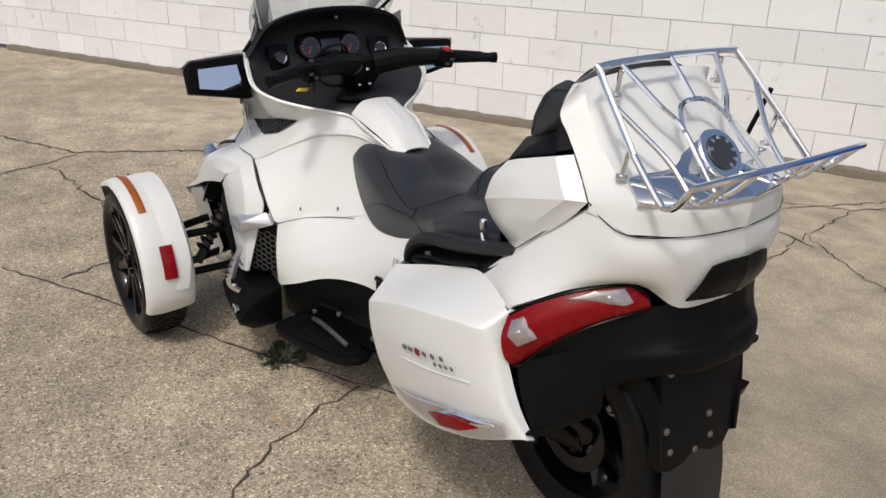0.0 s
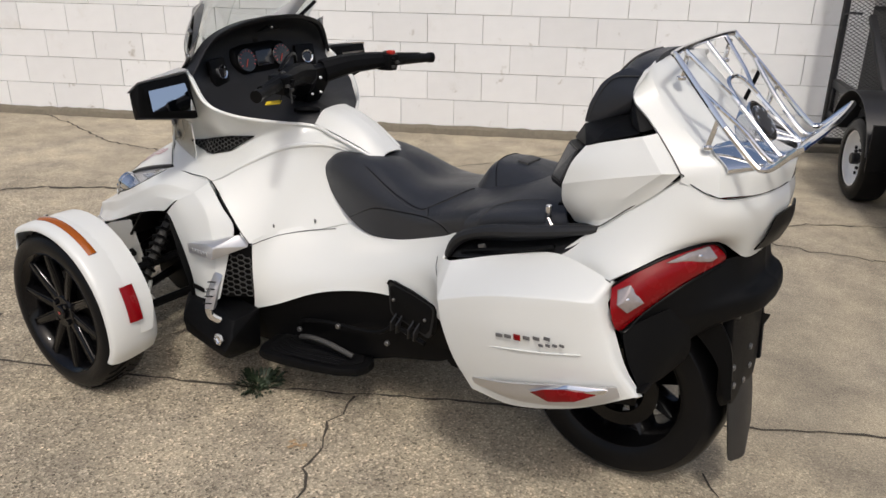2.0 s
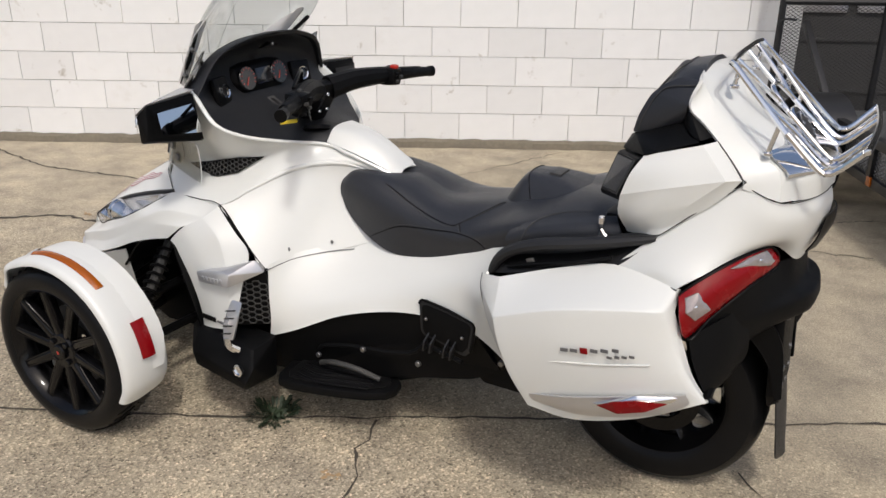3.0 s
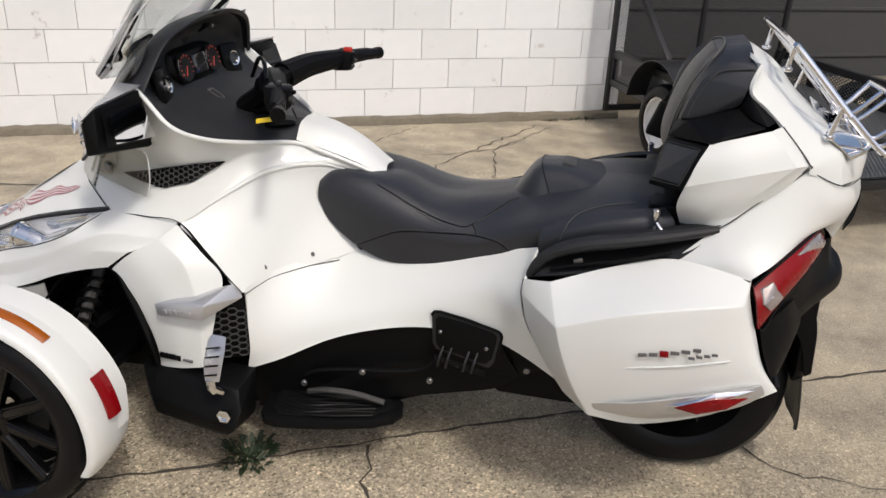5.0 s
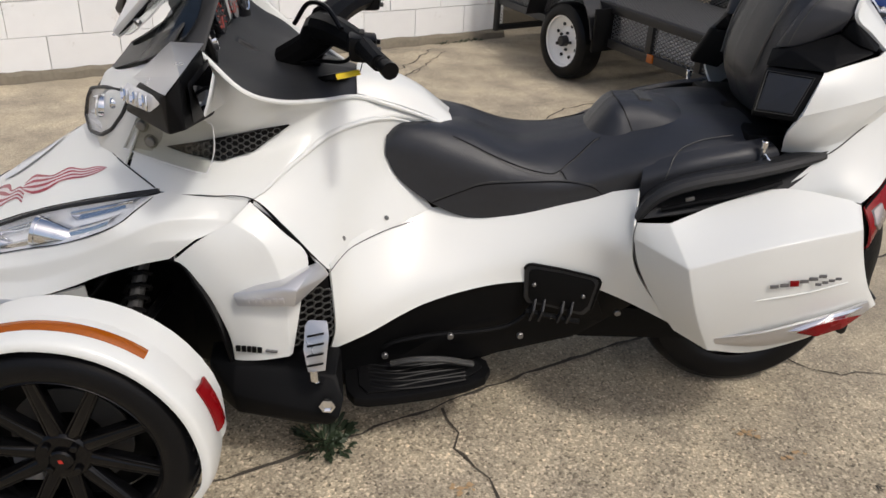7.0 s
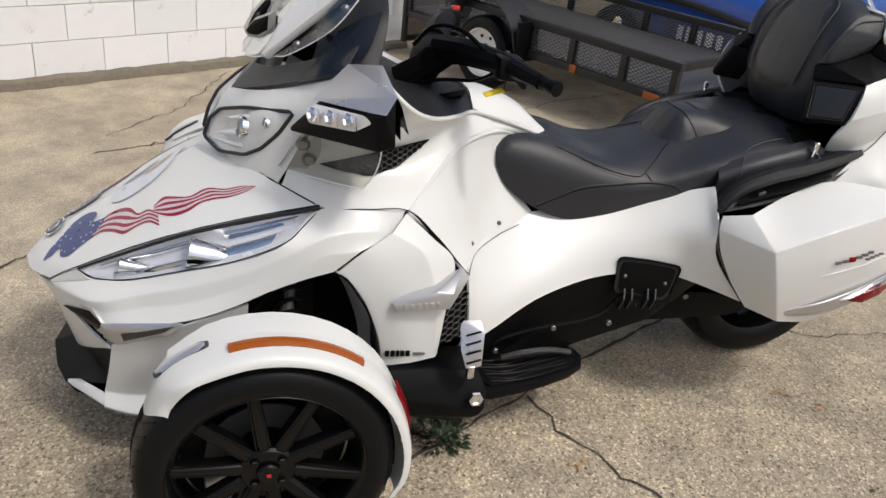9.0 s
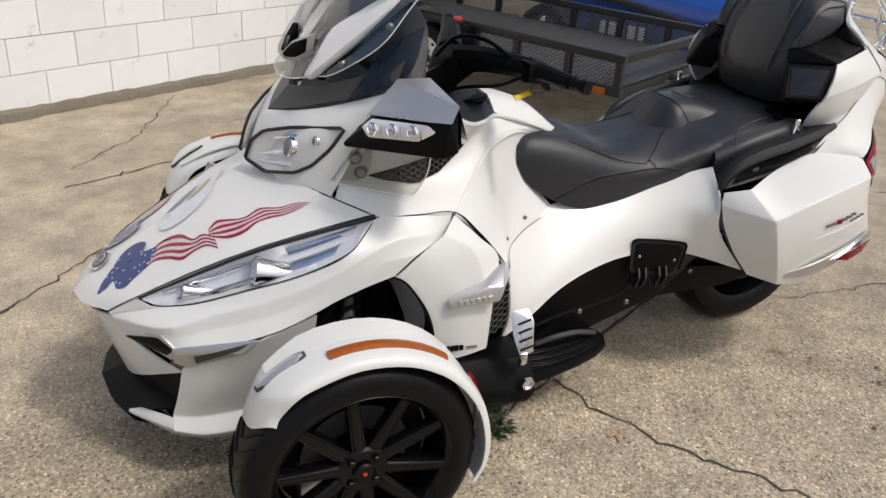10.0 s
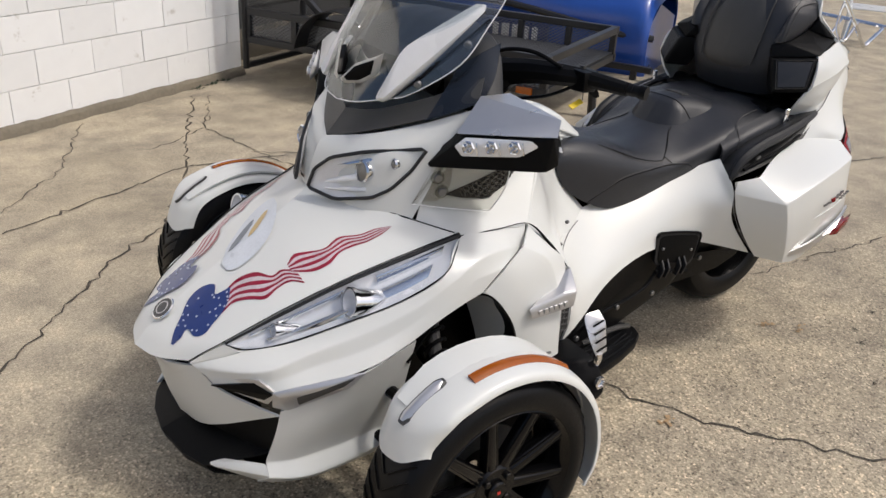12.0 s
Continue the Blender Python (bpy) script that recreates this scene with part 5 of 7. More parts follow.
    strip("marker_recess", 45.8, 69.0, 0.0085, -0.0200, 0.3215, GRAINY, "dark lamp recess", 0.0055, 0.5)
    strip("marker_lamp", 47, 67.8, 0.0045, -0.0160, 0.3215, SILVER, "clear marker lamp", 0.0075, 0.5)
    # suspension
    for z in (0.20, 0.36):
        for x in (-0.38, -0.60):
            part("control_arm", tube([(x, s * 0.20, z + 0.03), (-0.49 + (x + 0.49) * 0.3, s * 0.60, z)], 0.016, 1, 8, False), SATIN, bike)
    part("shock_body", tube([(-0.53, s * 0.50, 0.24), (-0.58, s * 0.33, 0.55)], 0.018, 1, 10, False), GRAINY, bike)
    coil = [(-0.535 - 0.04 * k / 60 + 0.030 * math.cos(k * 0.9), s * (0.48 - 0.13 * k / 60) + s * 0.015 * math.sin(k * 0.9), 0.29 + 0.22 * k / 60 + 0.024 * math.sin(k * 0.9)) for k in range(60)]
    part("shock_spring", tube(coil, 0.006, 1, 6, False), SATIN, bike)
    part("steering_knuckle", box((-0.49, s * 0.585, 0.285), (0.07, 0.05, 0.22), 0.01), STEEL, bike)


for side in (1, -1):
    front_wheel(side)

# rear wheel
RC = (-2.225, 0, 0.300)
rear = part("rear_wheel", lathe([(0.193, -0.10), (0.205, -0.102), (0.195, -0.08), (0.180, 0.0), (0.195, 0.08), (0.205, 0.102), (0.193, 0.10), (0.172, 0.06), (0.170, -0.06)], RC, "y", 56), RIM, bike, "black rear wheel")
part("tyre", lathe([(0.194, 0.100), (0.206, 0.110), (0.235, 0.115), (0.268, 0.110), (0.288, 0.092), (0.298, 0.060), (0.300, 0.0), (0.298, -0.060), (0.288, -0.092), (0.268, -0.110), (0.235, -0.115), (0.206, -0.110), (0.194, -0.100)], RC, "y", 64), RUBBER, rear, "wide black rear tyre")
for k in range(9):
    a = 2 * math.pi * k / 9
    d, tt, base, up = Vector((math.cos(a), 0, math.sin(a))), Vector((-math.sin(a), 0, math.cos(a))), Vector(RC), Vector((0, 1, 0))
    part("spoke", hull([base + d * r + tt * w * q + up * h for r, w, h in ((0.05, 0.016, 0.050), (0.195, 0.011, 0.070)) for q in (1, -1) for h in (h, h - 0.04)], 0.003), RIM, rear)
part("hub", disc((RC[0], 0.035, RC[2]), 0.065, "y", 0.06, 30, 0.006), RIM, rear)
part("rear_sprocket", lathe([(0.085, 0.082), (0.125, 0.082), (0.125, 0.094), (0.085, 0.094)], RC, "y", 40), RIM, rear)
pair("swing_arm", hull([(-2.30, 0.105, 0.26), (-2.30, 0.14, 0.32), (-2.16, 0.145, 0.345), (-1.72, 0.17, 0.36), (-1.72, 0.17, 0.25), (-2.10, 0.14, 0.235), (-1.72, 0.11, 0.30), (-2.28, 0.12, 0.33)], 0.01), SATIN, bike)
part("belt_guard", hull([(-1.70, 0.20, 0.34), (-1.70, 0.20, 0.235), (-2.05, 0.175, 0.215), (-2.20, 0.165, 0.245), (-2.17, 0.165, 0.28), (-1.9, 0.19, 0.33), (-1.8, 0.16, 0.3), (-2.1, 0.15, 0.25)], 0.01), PLASTIC, bike, "black belt guard")

# dash and instruments
part("dash_lining", both(patch([
    [(-0.752, 0.324, 1.062), (-0.775, 0.245, 1.160), (-0.785, 0.12, 1.202), (-0.785, 0, 1.212)],
    [(-0.760, 0.318, 1.040), (-0.735, 0.245, 1.110), (-0.722, 0.12, 1.140), (-0.720, 0, 1.145)],
    [(-0.800, 0.322, 1.005), (-0.755, 0.240, 1.030), (-0.748, 0.12, 1.035), (-0.746, 0, 1.035)],
    [(-0.850, 0.335, 0.975), (-0.840, 0.230, 0.970), (-0.840, 0.12, 0.970), (-0.840, 0, 0.970)],
    [(-0.920, 0.298, 0.936), (-0.930, 0.20, 0.935), (-0.950, 0.10, 0.945), (-0.960, 0, 0.950)],
    [(-1.005, 0.210, 0.912), (-1.020, 0.15, 0.920), (-1.050, 0.08, 0.932), (-1.060, 0, 0.938)],
    [(-1.090, 0.104, 0.893), (-1.090, 0.08, 0.916), (-1.088, 0.05, 0.930), (-1.086, 0, 0.936)],
], 0.004)), DASH, bike, "matt black dash lining")
part("dash_visor", both(patch([
    [(-0.700, 0.326, 1.048), (-0.690, 0.235, 1.105), (-0.650, 0.12, 1.115), (-0.640, 0, 1.115)],
    [(-0.735, 0.330, 1.060), (-0.745, 0.252, 1.155), (-0.735, 0.13, 1.192), (-0.730, 0, 1.200)],
    [(-0.770, 0.328, 1.058), (-0.800, 0.256, 1.168), (-0.815, 0.13, 1.212), (-0.818, 0, 1.222)],
    [(-0.764, 0.322, 1.052), (-0.796, 0.250, 1.158), (-0.812, 0.128, 1.200), (-0.814, 0, 1.208)],
], 0.004)), DASH, bike, "black instrument visor")
cluster = part("instrument_panel", hull([(-0.715, s * y, z) for s in (1, -1) for y, z in ((0.125, 1.115), (0.142, 1.065), (0.115, 1.025), (0.06, 1.125))] + [(-0.757, s * y, z) for s in (1, -1) for y, z in ((0.12, 1.050), (0.10, 1.020))] + [(-0.738, s * 0.12, 1.11) for s in (1, -1)], 0.01), SATIN, bike, "instrument panel with two dials and a screen")
for y, r in ((0.082, 0.040), (-0.082, 0.040)):
    m = pose(-0.757, y, 1.072, 0, 14, 0)
    d = part("dial", turned(disc((0, 0, 0), r, "x", 0.012, 32), m), DISPLAY, cluster, "dark dial with red marks")
    for k in range(11):
        a = radians(-30 + 24 * k)
        b = box((-0.007, r * 0.82 * math.cos(a), r * 0.82 * math.sin(a)), (0.002, 0.0022, 0.007), 0.0003, (math.degrees(a) - 90, 0, 0))
        part("dial_mark", turned(b, m), GAUGE_MARK, d)
    part("needle", turned(box((-0.008, 0.006, -0.010), (0.002, 0.0025, 0.030), 0.0004, (30, 0, 0)), m), GAUGE_MARK, d)
part("display", turned(box((0, 0, 0), (0.010, 0.078, 0.054), 0.004), pose(-0.758, 0, 1.072, 0, 14, 0)), DISPLAY, cluster, "dark screen")
for s in (1, -1):
    m = pose(-0.766, s * 0.205, 1.050, 0, 14, s * 12)
    pod = part("gauge_pod", turned(box((0.012, 0, 0), (0.02, 0.085, 0.095), 0.02), m), SATIN, bike)
    part("gauge_ring", turned(lathe([(0.019, -0.006), (0.023, -0.008), (0.024, 0.006), (0.019, 0.004)], (0, 0, 0), "x", 28), m), CHROME, pod, "chrome gauge ring")
    part("gauge_face", turned(disc((0.001, 0, 0), 0.019, "x", 0.006, 24), m), DISPLAY, pod)
part("fuel_lid", turned(disc((0, 0, 0), 0.045, "z", 0.014, 28), pose(-1.03, 0.075, 0.935, 14, 12, 0)), SATIN, bike, "black round lid")
# handlebar
part("handlebar_riser", hull([(-0.93, 0.055, 0.97), (-0.93, -0.055, 0.97), (-0.99, 0.026, 0.938), (-0.99, -0.026, 0.938), (-0.99, 0.085, 1.075), (-0.99, -0.085, 1.075), (-1.035, 0.088, 1.066), (-1.035, -0.088, 1.066), (-0.95, 0.05, 1.05), (-0.95, -0.05, 1.05)], 0.014), PLASTIC, bike, "black handlebar riser")
for s, ex in ((1, 0.0), (-1, -0.012)):
    y_end = 0.412 if s > 0 else 0.428
    part("handlebar", tube([(-1.00, s * 0.04, 1.045), (-1.04, s * 0.13, 1.062), (-1.085, s * 0.22, 1.066), (-1.112, s * 0.275, 1.066), (-1.15, s * (y_end - 0.03), 1.060)], lambda q: 0.041 - 0.022 * q, 6, 10), PLASTIC, bike, "black handlebar arm")
    grip = part("grip", tube([(-1.122, s * 0.290, 1.064), (-1.168, s * y_end, 1.058)], 0.0165, 1, 14, False), RUBBER, bike, "black rubber grip")
    d = Vector((-0.046, s * (y_end - 0.29), -0.006)).normalized()
    e = Vector((-1.168, s * y_end, 1.058))
    for k in range(9):
        p = Vector((-1.122, s * 0.290, 1.064)).lerp(e, 0.1 + 0.09 * k)
        part("grip_ring", tube([p, p + d * 0.004], 0.0178, 1, 14, False), RUBBER, grip)
    part("bar_end", tube([e, e + d * 0.018], 0.019, 1, 16, False), SATIN, grip, "bar end weight")
    sw = part("switch_box", hull([Vector((-1.108, s * 0.262, 1.064)) + Vector((x, s * y, z)) for x, y, z in ((0.03, -0.03, 0.028), (0.03, 0.03, 0.026), (-0.032, -0.028, 0.026), (-0.036, 0.026, 0.022), (0.026, -0.03, -0.034), (0.028, 0.03, -0.03), (-0.03, 0.02, -0.036), (-0.03, -0.03, -0.03))], 0.008), SATIN, bike, "handlebar switch box")
    for k, (dx, dy, dz) in enumerate(((-0.036, -0.012, 0.008), (-0.038, 0.010, -0.004), (-0.034, -0.008, -0.018), (0.0, -0.010, 0.030))):
        part("switch", box((-1.108 + dx, s * (0.262 + dy), 1.064 + dz), (0.012, 0.014, 0.010), 0.003), GRAINY if k else SATIN, sw)
    if s < 0:
        part("stop_switch", box((-1.125, -0.262, 1.094), (0.026, 0.020, 0.014), 0.004), RED_PAINT, sw, "red stop switch")
    else:
        part("switch_lever", hull([(-1.135, 0.245, 1.045), (-1.150, 0.275, 1.040), (-1.165, 0.278, 1.010), (-1.155, 0.262, 1.004), (-1.14, 0.25, 1.02)], 0.004), SATIN, sw)
part("column_cover", tube([(-0.90, 0, 0.95), (-0.97, 0.03, 1.00), (-1.02, 0.06, 1.05)], 0.038, 5, 10), SATIN, bike)
part("cable", tube([(-1.06, 0.22, 1.09), (-1.02, 0.14, 1.12), (-0.97, 0.06, 1.11), (-0.93, 0.02, 1.05)], 0.006, 6, 8), SATIN, bike)
part("cable", tube([(-1.09, 0.24, 1.04), (-1.06, 0.17, 1.00), (-1.0, 0.10, 0.98), (-0.95, 0.06, 0.96)], 0.005, 6, 8), SATIN, bike)
tag = part("key_tag", box((-1.078, 0.272, 1.000), (0.056, 0.003, 0.016), 0.001, (60, 10, 15)), YELLOW, bike, "yellow key tag")
part("tag_string", tube([(-1.110, 0.262, 1.030), (-1.105, 0.268, 1.006)], 0.0012, 1, 5, False), SATIN, bike)

for x, y, z in ((-1.002, 0.021, 0.976), (-1.002, -0.021, 0.976), (-1.024, 0.0, 1.032), (-1.028, 0.052, 1.052), (-1.028, -0.052, 1.052)):
    part("yoke_bolt", turned(disc((0, 0, 0), 0.0065, "x", 0.012, 10), pose(x, y, z, 0, 14, 0)), CHROME, bike)
part("visor_latch", both(hull([(-0.800, 0.0, 1.178), (-0.800, 0.045, 1.172), (-0.790, 0.060, 1.168), (-0.785, 0.0, 1.190), (-0.780, 0.04, 1.165)], 0.003)), SATIN, bike)
part("latch_knob", disc((-0.806, 0.0, 1.180), 0.006, "x", 0.010, 12), STEEL, bike)

# mirrors with turn signals
m_l, m_r = pair("mirror", hull([(-0.765, 0.535, 1.060), (-0.772, 0.352, 1.068), (-0.784, 0.332, 0.918), (-0.770, 0.545, 0.958), (-0.735, 0.540, 0.945), (-0.705, 0.335, 1.060), (-0.625, 0.355, 0.985), (-0.570, 0.288, 0.905), (-0.63, 0.30, 0.93), (-0.66, 0.31, 0.905), (-0.722, 0.530, 1.020), (-0.740, 0.550, 1.030)], 0.010, 3), PLASTIC, bike, "mirror housing with turn signal")
for ob, s in ((m_l, 1), (m_r, -1)):
    def put(name, bm, mat, label="", to=ob, s=s):
        return part(name, bm if s > 0 else flipped(bm), mat, to, label)
    put("mirror_cap", hull([(-0.768, 0.538, 1.066), (-0.776, 0.345, 1.080), (-0.700, 0.326, 1.076), (-0.618, 0.348, 1.000), (-0.718, 0.520, 1.026), (-0.742, 0.560, 1.034), (-0.70, 0.42, 1.00)], 0.006), SILVER, "silver mirror cap")
    sig = put("turn_signal", hull([(-0.596, 0.366, 0.978), (-0.616, 0.385, 1.003), (-0.705, 0.515, 1.020), (-0.722, 0.527, 1.004), (-0.690, 0.498, 0.975), (-0.608, 0.385, 0.955), (-0.67, 0.42, 0.98)], 0.004), REFLECTOR, "clear turn signal")
    for k in range(3):
        q = Vector((-0.617 - 0.032 * k, 0.400 + 0.044 * k, 0.982 + 0.008 * k))
        put("signal_cell", turned(lathe([(0.017, 0.007), (0.014, 0.010), (0.006, -0.003), (0.001, 0.002)], (0, 0, 0), "x", 6, False), pose(*q, 0, -8, 32)), CHROME, "", sig)
        put("signal_rib", turned(box((0.004, 0.021, 0), (0.004, 0.003, 0.030), 0.001, (14, 0, 0)), pose(*q, 0, -8, 32)), CHROME, "", sig)
    put("mirror_rim", hull([(-0.778, 0.525, 1.050), (-0.786, 0.362, 1.056), (-0.796, 0.345, 0.940), (-0.784, 0.532, 0.966), (-0.76, 0.43, 1.0)], 0.005), SATIN)
    put("mirror_glass", hull([(-0.785, 0.512, 1.038), (-0.791, 0.378, 1.044), (-0.816, 0.366, 0.956), (-0.804, 0.518, 0.977), (-0.776, 0.44, 1.0)], 0.0), MIRROR, "mirror glass")
    put("mirror_foot", hull([(-0.60, 0.30, 0.95), (-0.66, 0.31, 0.93), (-0.75, 0.330, 0.92), (-0.70, 0.29, 0.90), (-0.70, 0.29, 1.0), (-0.74, 0.345, 1.03)], 0.006), PLASTIC)
DEFL = [
    [(-0.604, 0.298, 0.903), (-0.69, 0.332, 0.906), (-0.770, 0.360, 0.908), (-0.782, 0.363, 0.898)],
    [(-0.576, 0.286, 0.852), (-0.668, 0.314, 0.846), (-0.765, 0.350, 0.842), (-0.779, 0.355, 0.838)],
    [(-0.549, 0.273, 0.806), (-0.645, 0.305, 0.788), (-0.738, 0.332, 0.774), (-0.758, 0.338, 0.784)],
]
w_l, w_r = pair("air_deflector", patch(DEFL, 0.003), FROST, bike, "clear plastic air deflector")
defl_edge = tube(DEFL[2][:3] + [DEFL[2][3], DEFL[1][3], DEFL[0][3], DEFL[0][2]], 0.0016, 5, 6)
part("deflector_edge", defl_edge.copy(), REFLECTOR, w_l, "bright deflector edge")
part("deflector_edge", flipped(defl_edge), REFLECTOR, w_r, "bright deflector edge")
for ob, s in ((w_l, 1), (w_r, -1)):
    ob.visible_shadow = False
    for x, y, z in ((-0.606, 0.301, 0.874), (-0.622, 0.300, 0.834)):
        m = pose(x, s * y, z, 0, 0, -s * 16)
        part("screw", turned(disc((0, 0, 0), 0.011, "y", 0.008, 18), m), STEEL, ob)
        part("screw_washer", turned(disc((0, -s * 0.004, 0), 0.018, "y", 0.004, 20), m), FROST, ob)
bk_l, bk_r = pair("deflector_foot", patch([
    [(-0.600, 0.288, 0.900), (-0.650, 0.300, 0.893)],
    [(-0.575, 0.279, 0.850), (-0.648, 0.294, 0.842)],
    [(-0.556, 0.272, 0.812), (-0.618, 0.288, 0.806)],
], 0.003, 4, 4), TRIM_GREY, bike, "pale grey deflector foot")

# windscreen
SCR = [
    [(-0.487, 0, 1.012), (-0.498, 0.08, 1.022), (-0.545, 0.150, 1.042), (-0.585, 0.195, 1.060)],
    [(-0.535, 0, 1.090), (-0.555, 0.11, 1.095), (-0.608, 0.202, 1.108), (-0.672, 0.272, 1.140)],
    [(-0.585, 0, 1.190), (-0.610, 0.13, 1.195), (-0.665, 0.222, 1.204), (-0.735, 0.287, 1.225)],
    [(-0.655, 0, 1.300), (-0.680, 0.13, 1.300), (-0.735, 0.225, 1.300), (-0.800, 0.275, 1.300)],
    [(-0.735, 0, 1.400), (-0.760, 0.11, 1.398), (-0.800, 0.190, 1.390), (-0.845, 0.235, 1.375)],
]
scr = part("windscreen", both(patch(SCR, 0.004)), SCREEN, bike, "tall clear windscreen")
scr.visible_shadow = False
edge = [Vector(r[3]) for r in SCR]
rim_line = [Vector(p) for p in SCR[0]] + edge[1:] + [Vector(p) for p in SCR[4][2::-1]]
pair("screen_edge", tube(rim_line, 0.0016, 5, 6), REFLECTOR, scr, "bright screen edge")
pair("screen_bracket", hull([(-0.518, 0.130, 1.038), (-0.527, 0.168, 1.052), (-0.735, 0.276, 1.262), (-0.752, 0.262, 1.278), (-0.742, 0.225, 1.275), (-0.59, 0.145, 1.165), (-0.54, 0.15, 1.03), (-0.62, 0.20, 1.11)], 0.006), WHITE_PAINT, bike, "white windscreen bracket")
pair("bracket_strip", hull([(-0.538, 0.172, 1.040), (-0.545, 0.178, 1.050), (-0.745, 0.282, 1.248), (-0.755, 0.285, 1.238), (-0.66, 0.23, 1.14), (-0.66, 0.242, 1.155)], 0.003), PLASTIC, bike)
for x, y, z in ((-0.60, 0.203, 1.085), (-0.70, 0.262, 1.185)):
    pair("screen_screw", turned(disc((0, 0, 0), 0.010, "x", 0.012, 14), pose(x, y, z, 0, 30, 40)), STEEL, bike)
SCOOP = [(-0.489, 0.014, 1.068), (-0.514, 0.044, 1.108), (-0.556, 0.104, 1.140), (-0.554, 0.086, 1.086), (-0.524, 0.058, 1.062), (-0.498, 0.022, 1.056)]
SCOOP_MID = sum((Vector(p) for p in SCOOP), Vector()) / 6
pair("screen_scoop", hull([Vector(p).lerp(SCOOP_MID, 0.25) + Vector((d, 0, 0)) for p in SCOOP for d in (0.004, -0.02)], 0.002), SATIN, bike, "dark vent in the windscreen")
pair("scoop_trim", hull([Vector(p).lerp(SCOOP_MID, k) + Vector((d, 0, 0)) for p in SCOOP for k, d in ((-0.06, -0.004), (0.22, 0.003))], 0.0015), TRIM_GREY, bike, "grey bezel round the vent")
part("screen_base", both(patch([
    [(-0.458, 0, 0.920), (-0.500, 0.09, 0.945), (-0.587, 0.222, 1.000), (-0.640, 0.275, 1.030), (-0.697, 0.322, 1.058)],
    [(-0.490, 0, 0.955), (-0.527, 0.09, 0.975), (-0.605, 0.214, 1.025), (-0.658, 0.268, 1.058), (-0.712, 0.312, 1.088)],
    [(-0.515, 0, 0.985), (-0.550, 0.09, 1.000), (-0.622, 0.205, 1.048), (-0.676, 0.257, 1.082), (-0.727, 0.300, 1.112)],
], 0.004)), GRAINY, bike, "black panel below the windscreen")
pair("side_deflector", patch([
    [(-0.600, 0.245, 1.005), (-0.645, 0.290, 1.032), (-0.700, 0.330, 1.062)],
    [(-0.640, 0.245, 1.060), (-0.690, 0.285, 1.090), (-0.750, 0.312, 1.110)],
    [(-0.690, 0.245, 1.130), (-0.735, 0.272, 1.165), (-0.778, 0.292, 1.190)],
], 0.003), SMOKE, bike, "smoked side deflector")

# flag on the hood
def decal(name, pts, mat, label="", lift=0.0012, parent=bike):
    """A flat painted shape that follows the hood; pts are (s, t) pairs of its two long edges."""
    n = len(pts) // 2
    a, b = pts[:n], pts[n:]
    rows = []
    for (s0, t0), (s1, t1) in zip(a, b):
        rows.append([on_hood(s0 + (s1 - s0) * k / 6, t0 + (t1 - t0) * k / 6, lift) for k in range(7)])
    return part(name, sheet(rows), mat, parent, label)


FIELD_TOP = [(0.159, 0.523), (0.331, 0.303), (0.403, 0.145), (0.446, 0.126), (0.471, 0.205), (0.452, 0.300), (0.470, 0.330), (0.489, 0.339)]
FIELD_LOW = [(0.159, 0.563), (0.254, 0.533), (0.322, 0.470), (0.300, 0.640), (0.333, 0.695), (0.382, 0.622), (0.417, 0.566), (0.455, 0.470)]
FOLD_TOP = [(0.475, 0.338), (0.505, 0.317), (0.535, 0.332), (0.561, 0.395), (0.575, 0.530), (0.604, 0.543), (0.625, 0.640)]
FOLD_LOW = [(0.417, 0.566), (0.457, 0.530), (0.487, 0.618), (0.510, 0.735), (0.553, 0.705), (0.590, 0.720), (0.608, 0.825)]
TAIL_TOP = [(0.625, 0.530), (0.659, 0.480), (0.688, 0.535), (0.722, 0.595), (0.775, 0.566), (0.819, 0.635), (0.874, 0.651), (0.917, 0.685)]
TAIL_LOW = [(0.613, 0.630), (0.650, 0.755), (0.694, 0.767), (0.738, 0.712), (0.777, 0.718), (0.810, 0.736), (0.860, 0.725), (0.917, 0.689)]


def smooth2(pts, per=6):
    return [(v.x, v.y) for v in cr([(s, t, 0) for s, t in pts], per)]


for side in (1, -1):
    for upper, lower in ((FOLD_TOP, FOLD_LOW), (TAIL_TOP, TAIL_LOW)):
        u, v = smooth2(upper), smooth2(lower)
        for k in range(7):
            def mixed(e):
                return [(a[0] + (b[0] - a[0]) * e, side * (a[1] + (b[1] - a[1]) * e)) for a, b in zip(u, v)]
            decal("flag_stripe", mixed(k / 7) + mixed((k + 1) / 7), FLAG_RED if k % 2 == 0 else FLAG_WHITE)
    u, v = smooth2(FIELD_TOP), smooth2(FIELD_LOW)
    canton = decal("flag_field", [(s, side * t) for s, t in u + v], FLAG_BLUE, "blue flag field with pale stars", 0.0018)
    for k in range(22):
        i, e = 6 + (k * 7) % 36, (0.18, 0.5, 0.82)[k % 3]
        s, t = u[i][0] + (v[i][0] - u[i][0]) * e, u[i][1] + (v[i][1] - u[i][1]) * e
        star = turned(disc((0, 0, 0), 0.0032, "z", 0.0016, 5, 0.0002), Matrix.Translation(on_hood(s, side * t, 0.0022)) @ pose(0, 0, 0, 0, 38, 0))
        part("flag_star", star, PALE_BLUE, canton)
oval = []
for k in range(17):
    q = k / 16
    w = 0.235 * math.sqrt(max(0.0, 1 - (2 * q - 1) ** 2)) + 0.004
    oval.append((0.525 + 0.245 * q, 0.06 - 0.16 * q, w))
decal("airbrushed_oval", [(s + 0.16 * w, t - w) for s, t, w in oval] + [(s - 0.16 * w, t + w) for s, t, w in oval], AIRBRUSH, "pale grey airbrushed oval")
